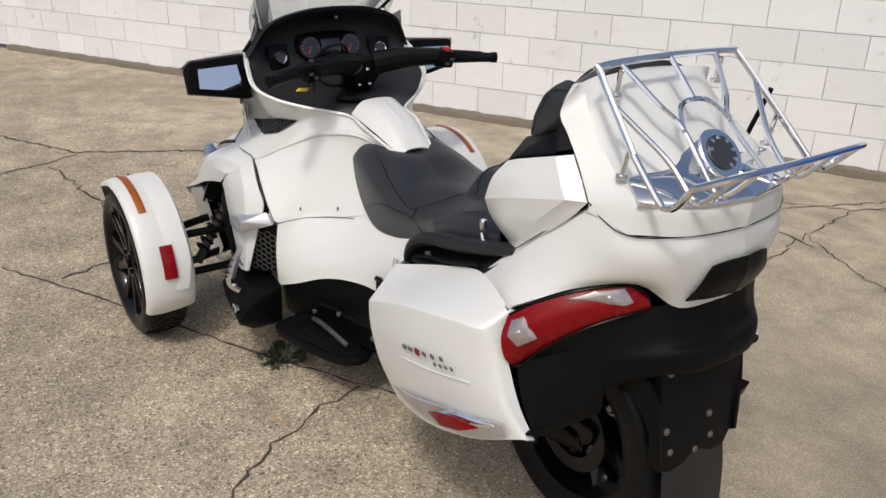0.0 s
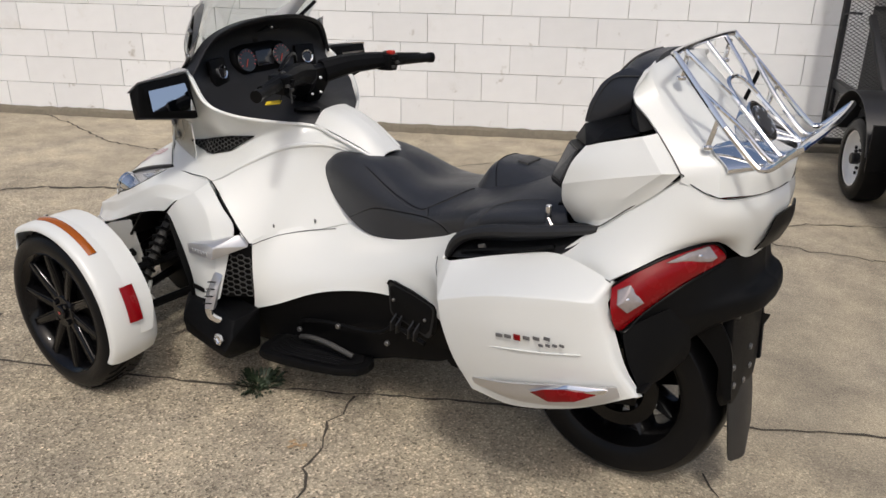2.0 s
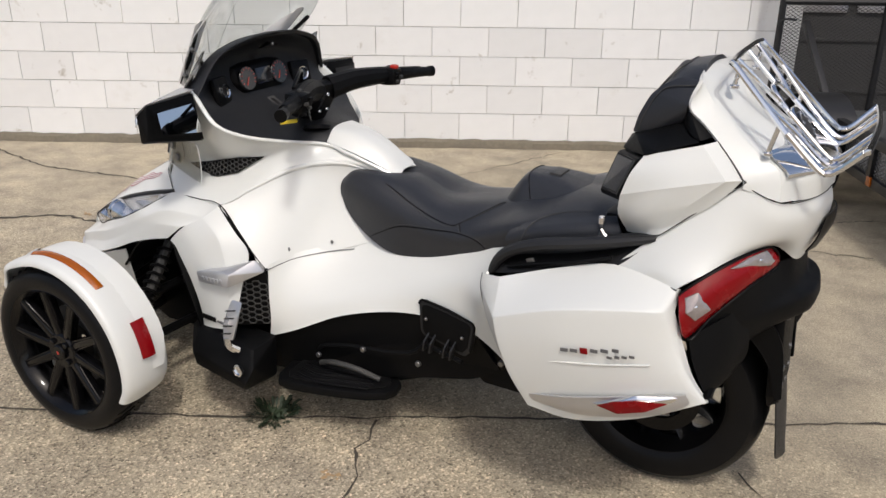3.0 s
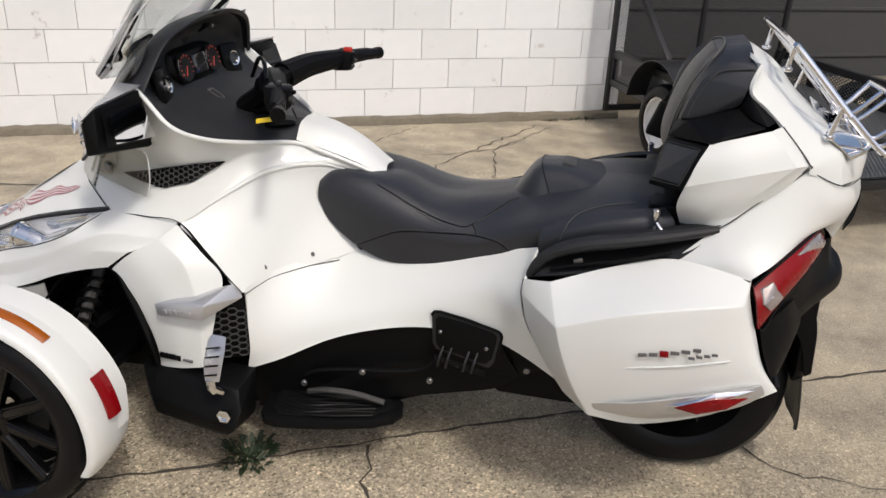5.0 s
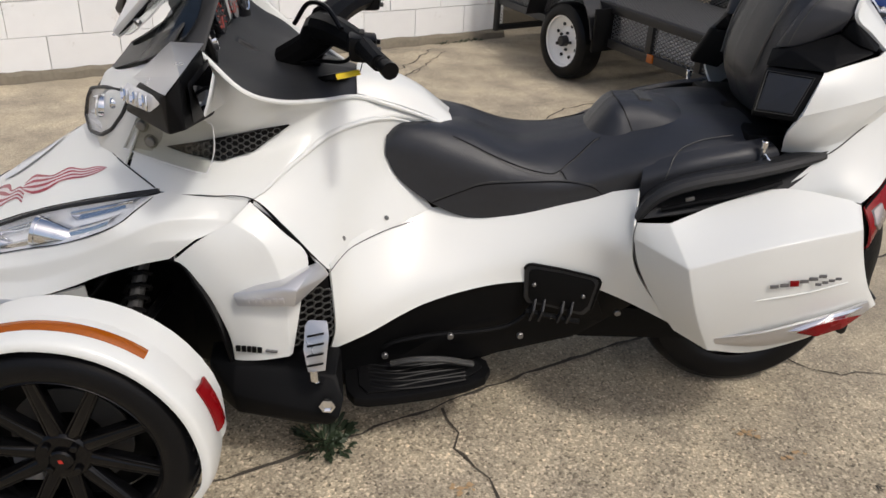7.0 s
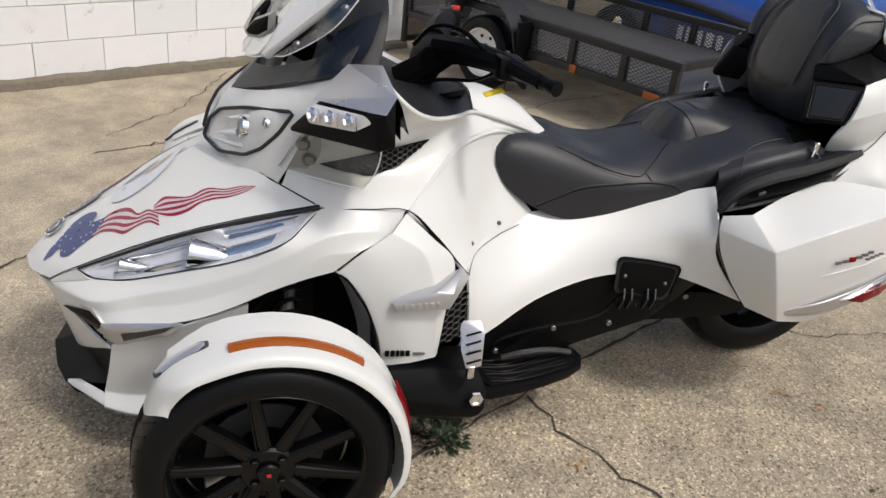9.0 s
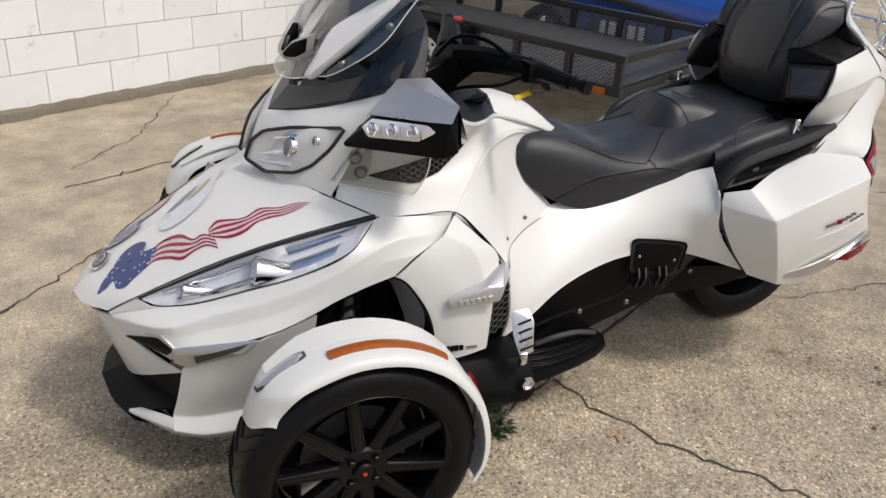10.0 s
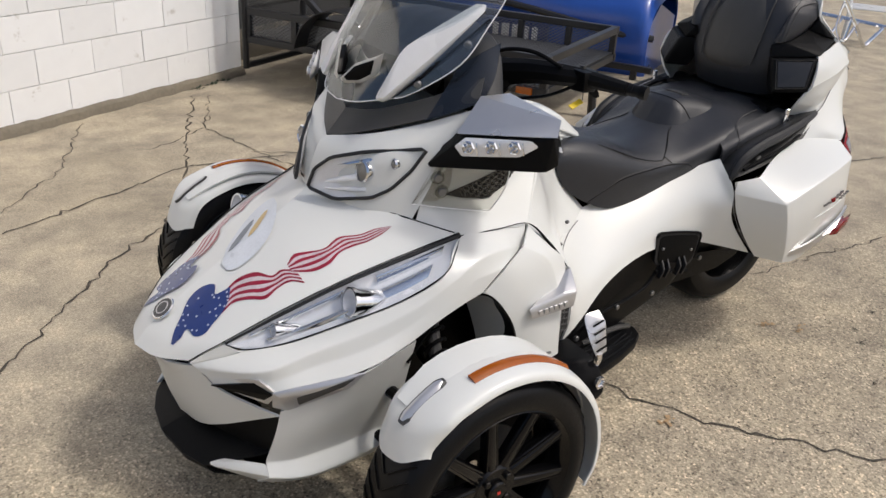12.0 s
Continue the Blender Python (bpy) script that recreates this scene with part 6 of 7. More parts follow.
for (q0, q1, t0, w0, mat, name) in ((0.42, 0.84, 0.06, 0.028, OCHRE, "ochre_blotch"), (0.14, 0.62, -0.03, 0.034, SLATE, "slate_blotch")):
    blot = []
    for k in range(9):
        q = q0 + (q1 - q0) * k / 8
        w = w0 * math.sqrt(max(0.0, 1 - (k / 4 - 1) ** 2)) + 0.003
        blot.append((0.525 + 0.245 * q, 0.06 - 0.16 * q + t0 - 0.12 * q, w))
    decal(name, [(s, t - w) for s, t, w in blot] + [(s, t + w) for s, t, w in blot], mat, "soft airbrushed blotch", 0.0026)
bd = part("hood_badge", turned(disc((0, 0, 0), 0.033, "z", 0.006, 32, 0.002), pose(0.001, 0, 0.529, 0, 37, 0)), CHROME, bike, "round nose badge")
part("badge_face", turned(disc((0, 0, 0.0025), 0.028, "z", 0.004, 32, 0.001), pose(0.001, 0, 0.529, 0, 37, 0)), BADGE, bd)
part("badge_mark", turned(lathe([(0.016, 0.004), (0.019, 0.004), (0.019, 0.0055), (0.016, 0.0055)], (0, 0, 0), "z", 24), pose(0.001, 0, 0.529, 0, 37, 0)), SILVER, bd)
pair("hood_seam", tube([on_hood(q / 10, 0.995, 0.001) for q in range(11)], 0.0014, 2, 5, False), SATIN, bike)
part("hood_rear_seam", tube([on_hood(0.995, -0.98 + 1.96 * q / 12, 0.0) for q in range(13)], 0.002, 2, 5, False), SATIN, bike)

part("seat_riser", box((-2.16, 0, 0.79), (0.20, 0.46, 0.16), 0.02), SATIN, bike)

# belly, footboards, pegs
pair("splash_panel", prism([(-0.30, 0.20), (-0.30, 0.52), (-0.40, 0.57), (-0.66, 0.58), (-0.70, 0.16), (-0.40, 0.15)], "y", 0.205, 0.222, 0.006), SATIN, bike)
part("engine_block", hull([(x, s * y, z) for s in (1, -1) for x, y, z in ((-0.62, 0.21, 0.16), (-0.62, 0.21, 0.55), (-1.15, 0.30, 0.15), (-1.10, 0.10, 0.52), (-1.70, 0.24, 0.26), (-1.75, 0.10, 0.52), (-1.95, 0.17, 0.38), (-1.95, 0.17, 0.60), (-0.9, 0.30, 0.13))], 0.02), SATIN, bike, "black engine covers")
pair("belly_panel", patch([
    [(-1.03, 0.365, 0.310), (-1.12, 0.345, 0.345), (-1.27, 0.300, 0.412), (-1.43, 0.268, 0.448), (-1.58, 0.262, 0.455), (-1.72, 0.272, 0.445)],
    [(-1.03, 0.335, 0.230), (-1.12, 0.310, 0.250), (-1.27, 0.275, 0.290), (-1.43, 0.250, 0.325), (-1.58, 0.245, 0.345), (-1.75, 0.250, 0.375)],
    [(-1.03, 0.310, 0.140), (-1.12, 0.290, 0.140), (-1.27, 0.265, 0.145), (-1.43, 0.240, 0.185), (-1.58, 0.230, 0.240), (-1.78, 0.220, 0.310)],
], 0.006), PLASTIC, bike, "black lower engine panel")
pair("trim_pipe", tube([(-1.165, 0.300, 0.262), (-1.20, 0.305, 0.285), (-1.30, 0.300, 0.305), (-1.42, 0.290, 0.312), (-1.50, 0.280, 0.325), (-1.54, 0.277, 0.355), (-1.57, 0.275, 0.395)], 0.007, 6, 8), PLASTIC, bike)
for x, y, z in ((-1.172, 0.312, 0.245), (-1.345, 0.308, 0.308), (-1.535, 0.290, 0.300), (-1.80, 0.262, 0.360)):
    pair("panel_bolt", turned(disc((0, 0, 0), 0.009, "y", 0.012, 12), pose(x, y, z)), STEEL, bike)
pair("footboard_strut", tube([(-1.19, 0.325, 0.228), (-1.25, 0.340, 0.252), (-1.33, 0.335, 0.250), (-1.41, 0.315, 0.222)], 0.009, 6, 8), GRAINY, bike)
fb_l, fb_r = pair("footboard", prism([(-1.060, 0.30), (-1.075, 0.40), (-1.095, 0.430), (-1.13, 0.436), (-1.20, 0.425), (-1.30, 0.402), (-1.39, 0.372), (-1.445, 0.338), (-1.462, 0.300), (-1.455, 0.26), (-1.42, 0.225), (-1.10, 0.245)], "z", 0.166, 0.196, 0.009), PLASTIC, bike, "black ribbed footboard")
mat_l, mat_r = pair("footboard_mat", prism([(-1.10, 0.305), (-1.106, 0.385), (-1.13, 0.416), (-1.20, 0.406), (-1.30, 0.383), (-1.38, 0.355), (-1.425, 0.322), (-1.438, 0.295), (-1.42, 0.265), (-1.13, 0.27)], "z", 0.196, 0.203, 0.003), RUBBER, bike)
for ob, s in ((mat_l, 1), (mat_r, -1)):
    for k in range(7):
        y = 0.292 + 0.0165 * k
        part("mat_rib", tube([(-1.125 - 0.002 * k, s * (y + 0.006), 0.204), (-1.20, s * (y + 0.012 + 0.006 * (k % 2)), 0.204), (-1.28, s * (y - 0.008 * (k % 2)), 0.204), (-1.39, s * (y - 0.032), 0.204)], 0.0028, 4, 5), SATIN, ob)
br_l, br_r = pair("front_guard", hull([(-0.735, 0.36, 0.320), (-0.735, 0.42, 0.300), (-0.735, 0.41, 0.200), (-0.83, 0.36, 0.325), (-0.805, 0.46, 0.318), (-0.805, 0.505, 0.260), (-0.812, 0.500, 0.205), (-0.96, 0.47, 0.322), (-1.055, 0.495, 0.315), (-1.075, 0.52, 0.265), (-1.065, 0.545, 0.225), (-1.045, 0.54, 0.200), (-0.99, 0.470, 0.140), (-0.82, 0.40, 0.195), (-1.06, 0.38, 0.32), (-1.05, 0.38, 0.17), (-0.84, 0.44, 0.28), (-0.85, 0.46, 0.22)], 0.014), PLASTIC, bike, "black front guard block")
for ob, s in ((br_l, 1), (br_r, -1)):
    part("hex_bolt", lathe([(0, 0.0), (0.020, 0.0), (0.020, 0.010), (0.014, 0.012), (0.013, 0.006), (0, 0.006)], (-1.037, s * 0.540 if s > 0 else -0.552, 0.264), "y", 6, False), CHROME, ob, "chrome hex bolt")
hp_l, hp_r = pair("highway_peg", hull([Vector((-1.012, 0.532, 0.424)) + Vector((x, y, z)) for x, y, z in ((0.028, -0.032, 0.040), (-0.026, -0.030, 0.058), (-0.032, -0.005, 0.030), (-0.024, 0.022, -0.050), (0.018, 0.022, -0.056), (0.030, 0.0, -0.01), (0.020, -0.038, 0.054), (-0.015, 0.002, -0.052), (0.01, -0.03, 0.0))], 0.006), SILVER, bike, "silver ribbed highway peg")
for ob, s in ((hp_l, 1), (hp_r, -1)):
    for k in range(4):
        z = 0.392 + 0.022 * k
        part("peg_groove", box((-1.012, s * (0.556 - (z - 0.39) * 0.40), z), (0.040, 0.006, 0.003), 0.001, (0, 14, 0)), SATIN, ob)
    part("peg_stem", tube([(-1.008, s * 0.548, 0.375), (-1.010, s * 0.545, 0.345), (-1.02, s * 0.520, 0.320)], 0.012, 4, 8), CHROME, ob)
PEG = [(-1.536, 0.412), (-1.531, 0.500), (-1.537, 0.510), (-1.552, 0.514), (-1.63, 0.506), (-1.716, 0.490), (-1.728, 0.480), (-1.730, 0.470), (-1.718, 0.395), (-1.700, 0.372), (-1.685, 0.372), (-1.61, 0.388), (-1.548, 0.396)]
PEG_TURN = Matrix.Translation((-1.63, 0.280, 0.44)) @ Matrix.Rotation(radians(-7), 4, "Z") @ Matrix.Translation((1.63, 0, -0.44))
pg_l, pg_r = pair("passenger_peg", turned(prism(PEG, "y", -0.008, 0.008, 0.004), PEG_TURN), DASH, bike, "folded black passenger peg")
peg_mid = (sum(p[0] for p in PEG) / len(PEG), sum(p[1] for p in PEG) / len(PEG))
for ob, s in ((pg_l, 1), (pg_r, -1)):
    def put(name, bm, mat, label="", s=s, to=ob):
        bm = turned(bm, PEG_TURN)
        return part(name, bm if s > 0 else flipped(bm), mat, to, label)
    inner = [(x + (peg_mid[0] - x) * 0.12, z + (peg_mid[1] - z) * 0.16) for x, z in PEG]
    put("peg_lip", tube([(x, 0.008, z) for x, z in PEG[1:9]], 0.004, 3, 6), PLASTIC)
    put("peg_inset", prism(inner, "y", 0.008, 0.0105, 0.001), PLASTIC)
    for x in (-1.566, -1.590, -1.640, -1.664):
        put("peg_bracket", hull([(x, 0.010, 0.414), (x - 0.006, 0.010, 0.414), (x + 0.012, 0.010, 0.352), (x + 0.006, 0.010, 0.352), (x + 0.004, 0.032, 0.388), (x - 0.002, 0.032, 0.388), (x + 0.012, 0.026, 0.352), (x + 0.006, 0.026, 0.352)], 0.001), DASH)
    put("peg_hinge", tube([(-1.545, 0.010, 0.372), (-1.69, 0.010, 0.352)], 0.008, 1, 8, False), PLASTIC)
    for x, z in ((-1.560, 0.457), (-1.691, 0.433), (-1.614, 0.362)):
        put("peg_bolt", disc((x, 0.013, z), 0.0055, "y", 0.008, 12), STEEL)

# ---- ground, wall, bay ----
def ground_material():
    m = bpy.data.materials.new("exposed_aggregate_concrete")
    m.use_nodes = True
    nodes, links = m.node_tree.nodes, m.node_tree.links
    b = nodes["Principled BSDF"]
    tc = nodes.new("ShaderNodeTexCoord")
    def noise_tex(scale, detail, rough=0.5):
        n = nodes.new("ShaderNodeTexNoise")
        n.inputs["Scale"].default_value, n.inputs["Detail"].default_value, n.inputs["Roughness"].default_value = scale, detail, rough
        links.new(tc.outputs["Object"], n.inputs["Vector"])
        return n
    def ramp(src, stops):
        r = nodes.new("ShaderNodeValToRGB")
        while len(r.color_ramp.elements) < len(stops):
            r.color_ramp.elements.new(0.5)
        for e, (p, c) in zip(r.color_ramp.elements, stops):
            e.position, e.color = p, (*c, 1)
        links.new(src, r.inputs[0])
        return r
    def mix(kind, fac, a, b2):
        x = nodes.new("ShaderNodeMix")
        x.data_type, x.blend_type = "RGBA", kind
        if isinstance(fac, float):
            x.inputs[0].default_value = fac
        else:
            links.new(fac, x.inputs[0])
        links.new(a, x.inputs[6])
        links.new(b2, x.inputs[7])
        return x.outputs[2]
    big = ramp(noise_tex(0.55, 5, 0.6).outputs["Fac"], [(0.3, (0.330, 0.287, 0.211)), (0.7, (0.478, 0.420, 0.318))])
    mid = ramp(noise_tex(4.0, 6, 0.65).outputs["Fac"], [(0.32, (0.66, 0.66, 0.68)), (0.66, (1.14, 1.13, 1.10))])
    vor = nodes.new("ShaderNodeTexVoronoi")
    vor.inputs["Scale"].default_value = 135.0
    links.new(tc.outputs["Object"], vor.inputs["Vector"])
    stone = ramp(vor.outputs["Color"], [(0.0, (0.21, 0.20, 0.185)), (0.30, (0.82, 0.80, 0.77)), (0.7, (1.10, 1.08, 1.05)), (1.0, (2.05, 2.0, 1.95))])
    fine = ramp(noise_tex(160, 3, 0.7).outputs["Fac"], [(0.3, (0.48, 0.47, 0.46)), (0.7, (1.45, 1.45, 1.45))])
    # worn areas show the stones, trowelled areas stay smooth
    sep = nodes.new("ShaderNodeSeparateXYZ")
    links.new(tc.outputs["Object"], sep.inputs[0])
    line = nodes.new("ShaderNodeMath")
    line.operation = "MULTIPLY_ADD"
    line.inputs[1].default_value = 0.12
    links.new(sep.outputs["X"], line.inputs[0])
    links.new(sep.outputs["Y"], line.inputs[2])
    worn = nodes.new("ShaderNodeMapRange")
    worn.inputs["From Min"].default_value, worn.inputs["From Max"].default_value = -0.9, 0.2
    worn.inputs["To Min"].default_value, worn.inputs["To Max"].default_value = 0.22, 1.0
    links.new(line.outputs[0], worn.inputs["Value"])
    c = mix("MULTIPLY", 1.0, big.outputs[0], mid.outputs[0])
    c2 = mix("MULTIPLY", 1.0, c, stone.outputs[0])
    c3 = mix("MULTIPLY", 0.8, mix("MIX", worn.outputs[0], c, c2), fine.outputs[0])
    links.new(c3, b.inputs["Base Color"])
    b.inputs["Roughness"].default_value = 0.88
    bp = nodes.new("ShaderNodeBump")
    bp.inputs["Strength"].default_value, bp.inputs["Distance"].default_value = 0.45, 0.004
    links.new(vor.outputs["Distance"], bp.inputs["Height"])
    links.new(bp.outputs["Normal"], b.inputs["Normal"])
    return m


def wall_material():
    m = material("painted_block", (0.80, 0.806, 0.80), 0.6, spread=0.05, scale=1.6, bump=0.5, bump_scale=140)
    nodes, links = m.node_tree.nodes, m.node_tree.links
    b = nodes["Principled BSDF"]
    oi = nodes.new("ShaderNodeObjectInfo")
    src = b.inputs["Base Color"].links[0].from_socket
    hs = nodes.new("ShaderNodeHueSaturation")
    mr = nodes.new("ShaderNodeMapRange")
    mr.inputs["To Min"].default_value, mr.inputs["To Max"].default_value = 0.95, 1.05
    links.new(oi.outputs["Random"], mr.inputs["Value"])
    links.new(mr.outputs[0], hs.inputs["Value"])
    # flaked and stained spots
    tc = [n for n in nodes if n.type == "TEX_COORD"][0]
    last = src
    for scale, lo, hi, tone in ((7.0, 0.63, 0.72, (0.42, 0.39, 0.33, 1)), (1.3, 0.58, 0.80, (0.62, 0.59, 0.53, 1))):
        n, r, x = nodes.new("ShaderNodeTexNoise"), nodes.new("ShaderNodeMapRange"), nodes.new("ShaderNodeMix")
        n.inputs["Scale"].default_value, n.inputs["Detail"].default_value, n.inputs["Roughness"].default_value = scale, 8.0, 0.7
        geo = nodes.new("ShaderNodeNewGeometry")
        links.new(geo.outputs["Position"], n.inputs["Vector"])
        r.inputs["From Min"].default_value, r.inputs["From Max"].default_value, r.inputs["To Max"].default_value = lo, hi, 0.8
        x.data_type = "RGBA"
        links.new(n.outputs["Fac"], r.inputs["Value"])
        links.new(r.outputs[0], x.inputs[0])
        links.new(last, x.inputs[6])
        x.inputs[7].default_value = tone
        last = x.outputs[2]
    links.new(last, hs.inputs["Color"])
    links.new(hs.outputs[0], b.inputs["Base Color"])
    return m


CONCRETE = ground_material()
BLOCK = wall_material()
FOOTING = material("stained_footing", (0.17, 0.148, 0.11), 0.9, spread=0.5, scale=5, bump=0.8, bump_scale=70)
MORTAR = material("mortar", (0.66, 0.655, 0.63), 0.85, spread=0.15, scale=8, bump=0.5, bump_scale=120)
open_joint = MORTAR.node_tree
jn, jr, jx = (open_joint.nodes.new("ShaderNode" + k) for k in ("TexNoise", "MapRange", "Mix"))
jn.inputs["Scale"].default_value, jn.inputs["Detail"].default_value, jn.inputs["Roughness"].default_value = 2.6, 6.0, 0.65
jr.inputs["From Min"].default_value, jr.inputs["From Max"].default_value = 0.50, 0.60
jx.data_type = "RGBA"
open_joint.links.new(open_joint.nodes["Texture Coordinate"].outputs["Object"], jn.inputs["Vector"])
open_joint.links.new(jn.outputs["Fac"], jr.inputs["Value"])
open_joint.links.new(jr.outputs[0], jx.inputs[0])
open_joint.links.new(open_joint.nodes["Principled BSDF"].inputs["Base Color"].links[0].from_socket, jx.inputs[6])
jx.inputs[7].default_value = (0.10, 0.092, 0.078, 1)
open_joint.links.new(jx.outputs[2], open_joint.nodes["Principled BSDF"].inputs["Base Color"])
CRACK = material("crack_dirt", (0.060, 0.050, 0.038), 0.95, spread=0.4, scale=12)
RUST = material("rust_stain", (0.40, 0.27, 0.145), 0.9, spread=0.3, scale=30)
OIL = material("dark_spot", (0.09, 0.075, 0.055), 0.9, spread=0.3, scale=30)
DARK_WALL = material("dark_bay_wall", (0.05, 0.05, 0.05), 0.8, spread=0.2, scale=3)
WALL_TURN = math.atan(0.4952)
AX, OUTW = Vector((math.cos(WALL_TURN), math.sin(WALL_TURN), 0)), Vector((-math.sin(WALL_TURN), math.cos(WALL_TURN), 0))


def fall(x, y):
    """The height of the yard, which falls gently towards the wall."""
    return -0.018 * min(3.2, max(0.0, -(x * OUTW.x + y * OUTW.y) - 0.5))


ground = part("ground", sheet([[AX * a - OUTW * d + Vector((0, 0, -0.018 * min(3.2, max(0.0, d - 0.5)))) for a in (-400, 400)] for d in (-400, 0.5, 3.7, 400)]), CONCRETE)
tagged(ground, "worn sand-coloured concrete yard with cracks", "ground", kind="structure")
if ground.data.polygons[0].normal.z < 0:
    ground.data.flip_normals()


def crack(pts, width, jag=0.012, seed=1):
    """A ragged dark crack along a line on the ground."""
    rnd = random.Random(seed)
    line = []
    for (x0, y0), (x1, y1) in zip(pts, pts[1:]):
        n = max(2, int(math.hypot(x1 - x0, y1 - y0) / 0.045))
        for k in range(n):
            q = k / n
            line.append((x0 + (x1 - x0) * q + rnd.uniform(-jag, jag), y0 + (y1 - y0) * q + rnd.uniform(-jag, jag)))
    line.append(pts[-1])
    bm = bmesh.new()
    prev = None
    for i, (x, y) in enumerate(line):
        xa, ya = line[max(i - 1, 0)]
        xb, yb = line[min(i + 1, len(line) - 1)]
        d = Vector((xb - xa, yb - ya, 0)).normalized()
        nrm = Vector((-d.y, d.x, 0))
        w = width * rnd.uniform(0.35, 1.25)
        c = Vector((x, y, fall(x, y) + 0.003))
        a, b = bm.verts.new(c + nrm * w / 2), bm.verts.new(c - nrm * w / 2)
        if prev:
            bm.faces.new((prev[0], prev[1], b, a))
        prev = (a, b)
    return bm


def yard_crack(seed, w, jag, *line):
    tagged(part("crack", crack(line, w, jag, seed), CRACK), "dark ragged crack in the concrete yard", "crack", "cracks in the yard", "structure")


yard_crack(3, 0.012, 0.006, (0.41, 1.1), (-0.18, 0.79), (-0.63, 0.58), (-0.87, 0.475), (-1.31, 0.235), (-1.57, 0.085), (-1.9, -0.08), (-2.55, -0.4), (-2.75, -0.52), (-3.2, -0.75), (-5, -1.7))
yard_crack(4, 0.011, 0.02, (-1.33, 0.25), (-1.4, 0.44), (-1.46, 0.58), (-1.62, 0.8), (-1.85, 1.08))
yard_crack(5, 0.006, 0.02, (-2.47, -0.07), (-2.6, 0.05), (-2.86, 0.06), (-3.3, 0.08), (-3.9, 0.2))
yard_crack(6, 0.024, 0.02, (2.84, 0.74), (2.15, 0.4), (1.78, -0.35), (1.36, -0.66), (0.32, -0.77))
yard_crack(7, 0.018, 0.025, (2.08, 0.42), (1.88, 0.88))
yard_crack(8, 0.018, 0.025, (1.9, 0.59), (1.23, 0.52), (0.93, 0.49), (0.57, 0.56), (0.23, 0.64), (0.14, 0.9))
yard_crack(9, 0.009, 0.02, (-1.35, -3.31), (-1.23, -3.1), (-1.32, -2.48), (-1.43, -1.96))
yard_crack(10, 0.009, 0.02, (-1.31, -2.48), (-1.61, -2.3), (-1.95, -2.12), (-2.3, -2.12), (-2.75, -2.21))
yard_crack(11, 0.013, 0.02, (0.12, -1.94), (-0.42, -2.19), (-0.86, -2.42), (-1.45, -2.35))
yard_crack(12, 0.012, 0.02, (-1.44, -3.86), (-1.08, -2.97), (-0.86, -2.39), (-0.52, -1.69), (-0.26, -1.49), (0.06, -1.1), (0.32, -0.78), (0.9, -0.1))
yard_crack(14, 0.008, 0.02, (-0.59, -3.5), (-0.3, -2.69), (0.08, -2.19))
yard_crack(15, 0.008, 0.02, (-0.82, -2.78), (-1.22, -3.06), (-1.55, -3.81))
yard_crack(17, 0.016, 0.015, (3.62, -1.55), (3.08, -1.48), (2.37, -1.32), (1.51, -1.43), (1.06, -1.56))
yard_crack(18, 0.010, 0.02, (-2.04, -2.34), (-2.2, -2.54), (-2.7, -2.85), (-3.3, -3.05))
yard_crack(16, 0.01, 0.008, (-4.0, -0.75), (-4.84, -0.6), (-7, 0.3))


def stain(x, y, r, mat, seed, kind):
    rnd = random.Random(seed)
    bm = bmesh.new()
    for k in range(9):
        cx, cy, rr = x + rnd.gauss(0, r * 0.55), y + rnd.gauss(0, r * 0.45), r * rnd.uniform(0.15, 0.42)
        bm.faces.new([bm.verts.new((cx + rr * rnd.uniform(0.5, 1.1) * math.cos(a), cy + rr * rnd.uniform(0.4, 1.0) * math.sin(a), fall(x, y) + 0.004 + 0.0004 * k)) for a in [2 * math.pi * q / 12 for q in range(12)]])
    tagged(part(kind, bm, mat), "small rusty stain on the concrete" if mat == RUST else "small dark spot on the concrete", "stain", kind="structure")


for k, (x, y) in enumerate(((-1.37, 0.562), (-2.30, 0.42), (-2.22, 0.33), (1.25, -0.75))):
    stain(x, y, 0.030, RUST, k, "rust_stain")
for k, (x, y) in enumerate(((-2.50, 0.55), (-2.42, 0.62), (-2.58, 0.66), (-2.20, 0.80), (-2.35, 0.95), (-0.2, -0.95), (-2.7, 0.5))):
    stain(x, y, 0.016, OIL, 40 + k, "dark_spot")

# block wall; local x runs along the wall, local y out of it
END = Vector((-2.02, 0.4952 * -2.02 - 3.345, -0.046))


def on_wall(a, d, z):
    """a: along the wall from its free end; d: out of its face; z: height."""
    return END + AX * a + OUTW * d + Vector((0, 0, z))


WALL_M = Matrix.Translation(END) @ Matrix.Rotation(WALL_TURN, 4, "Z")
wall = part("wall_block", turned(box((4.98, -0.115, 1.66), (9.96, 0.19, 3.36), 0.0), WALL_M), MORTAR)
tagged(wall, "white painted concrete block wall with stained joints", "wall", kind="structure")
ragged = random.Random(21)
edge_rows = []
for k in range(160):
    a, out, top = 0.062 * k, 0.022 + ragged.uniform(-0.010, 0.014), 0.052 + ragged.uniform(-0.006, 0.005)
    edge_rows.append([on_wall(a, -0.03, top), on_wall(a, out * 0.5, top), on_wall(a, out, top * 0.8), on_wall(a, out + 0.012, 0.0)])
foot = part("footing", sheet(edge_rows, 0.01), FOOTING)
tagged(foot, "stained concrete footing along the wall", "footing", kind="structure")

# recessed door beyond the end of the wall
def wall_part(name, c, s, mat, label, category, bevel=0.0):
    return tagged(part(name, turned(box(c, s, bevel), WALL_M), mat), label, category, kind="structure")


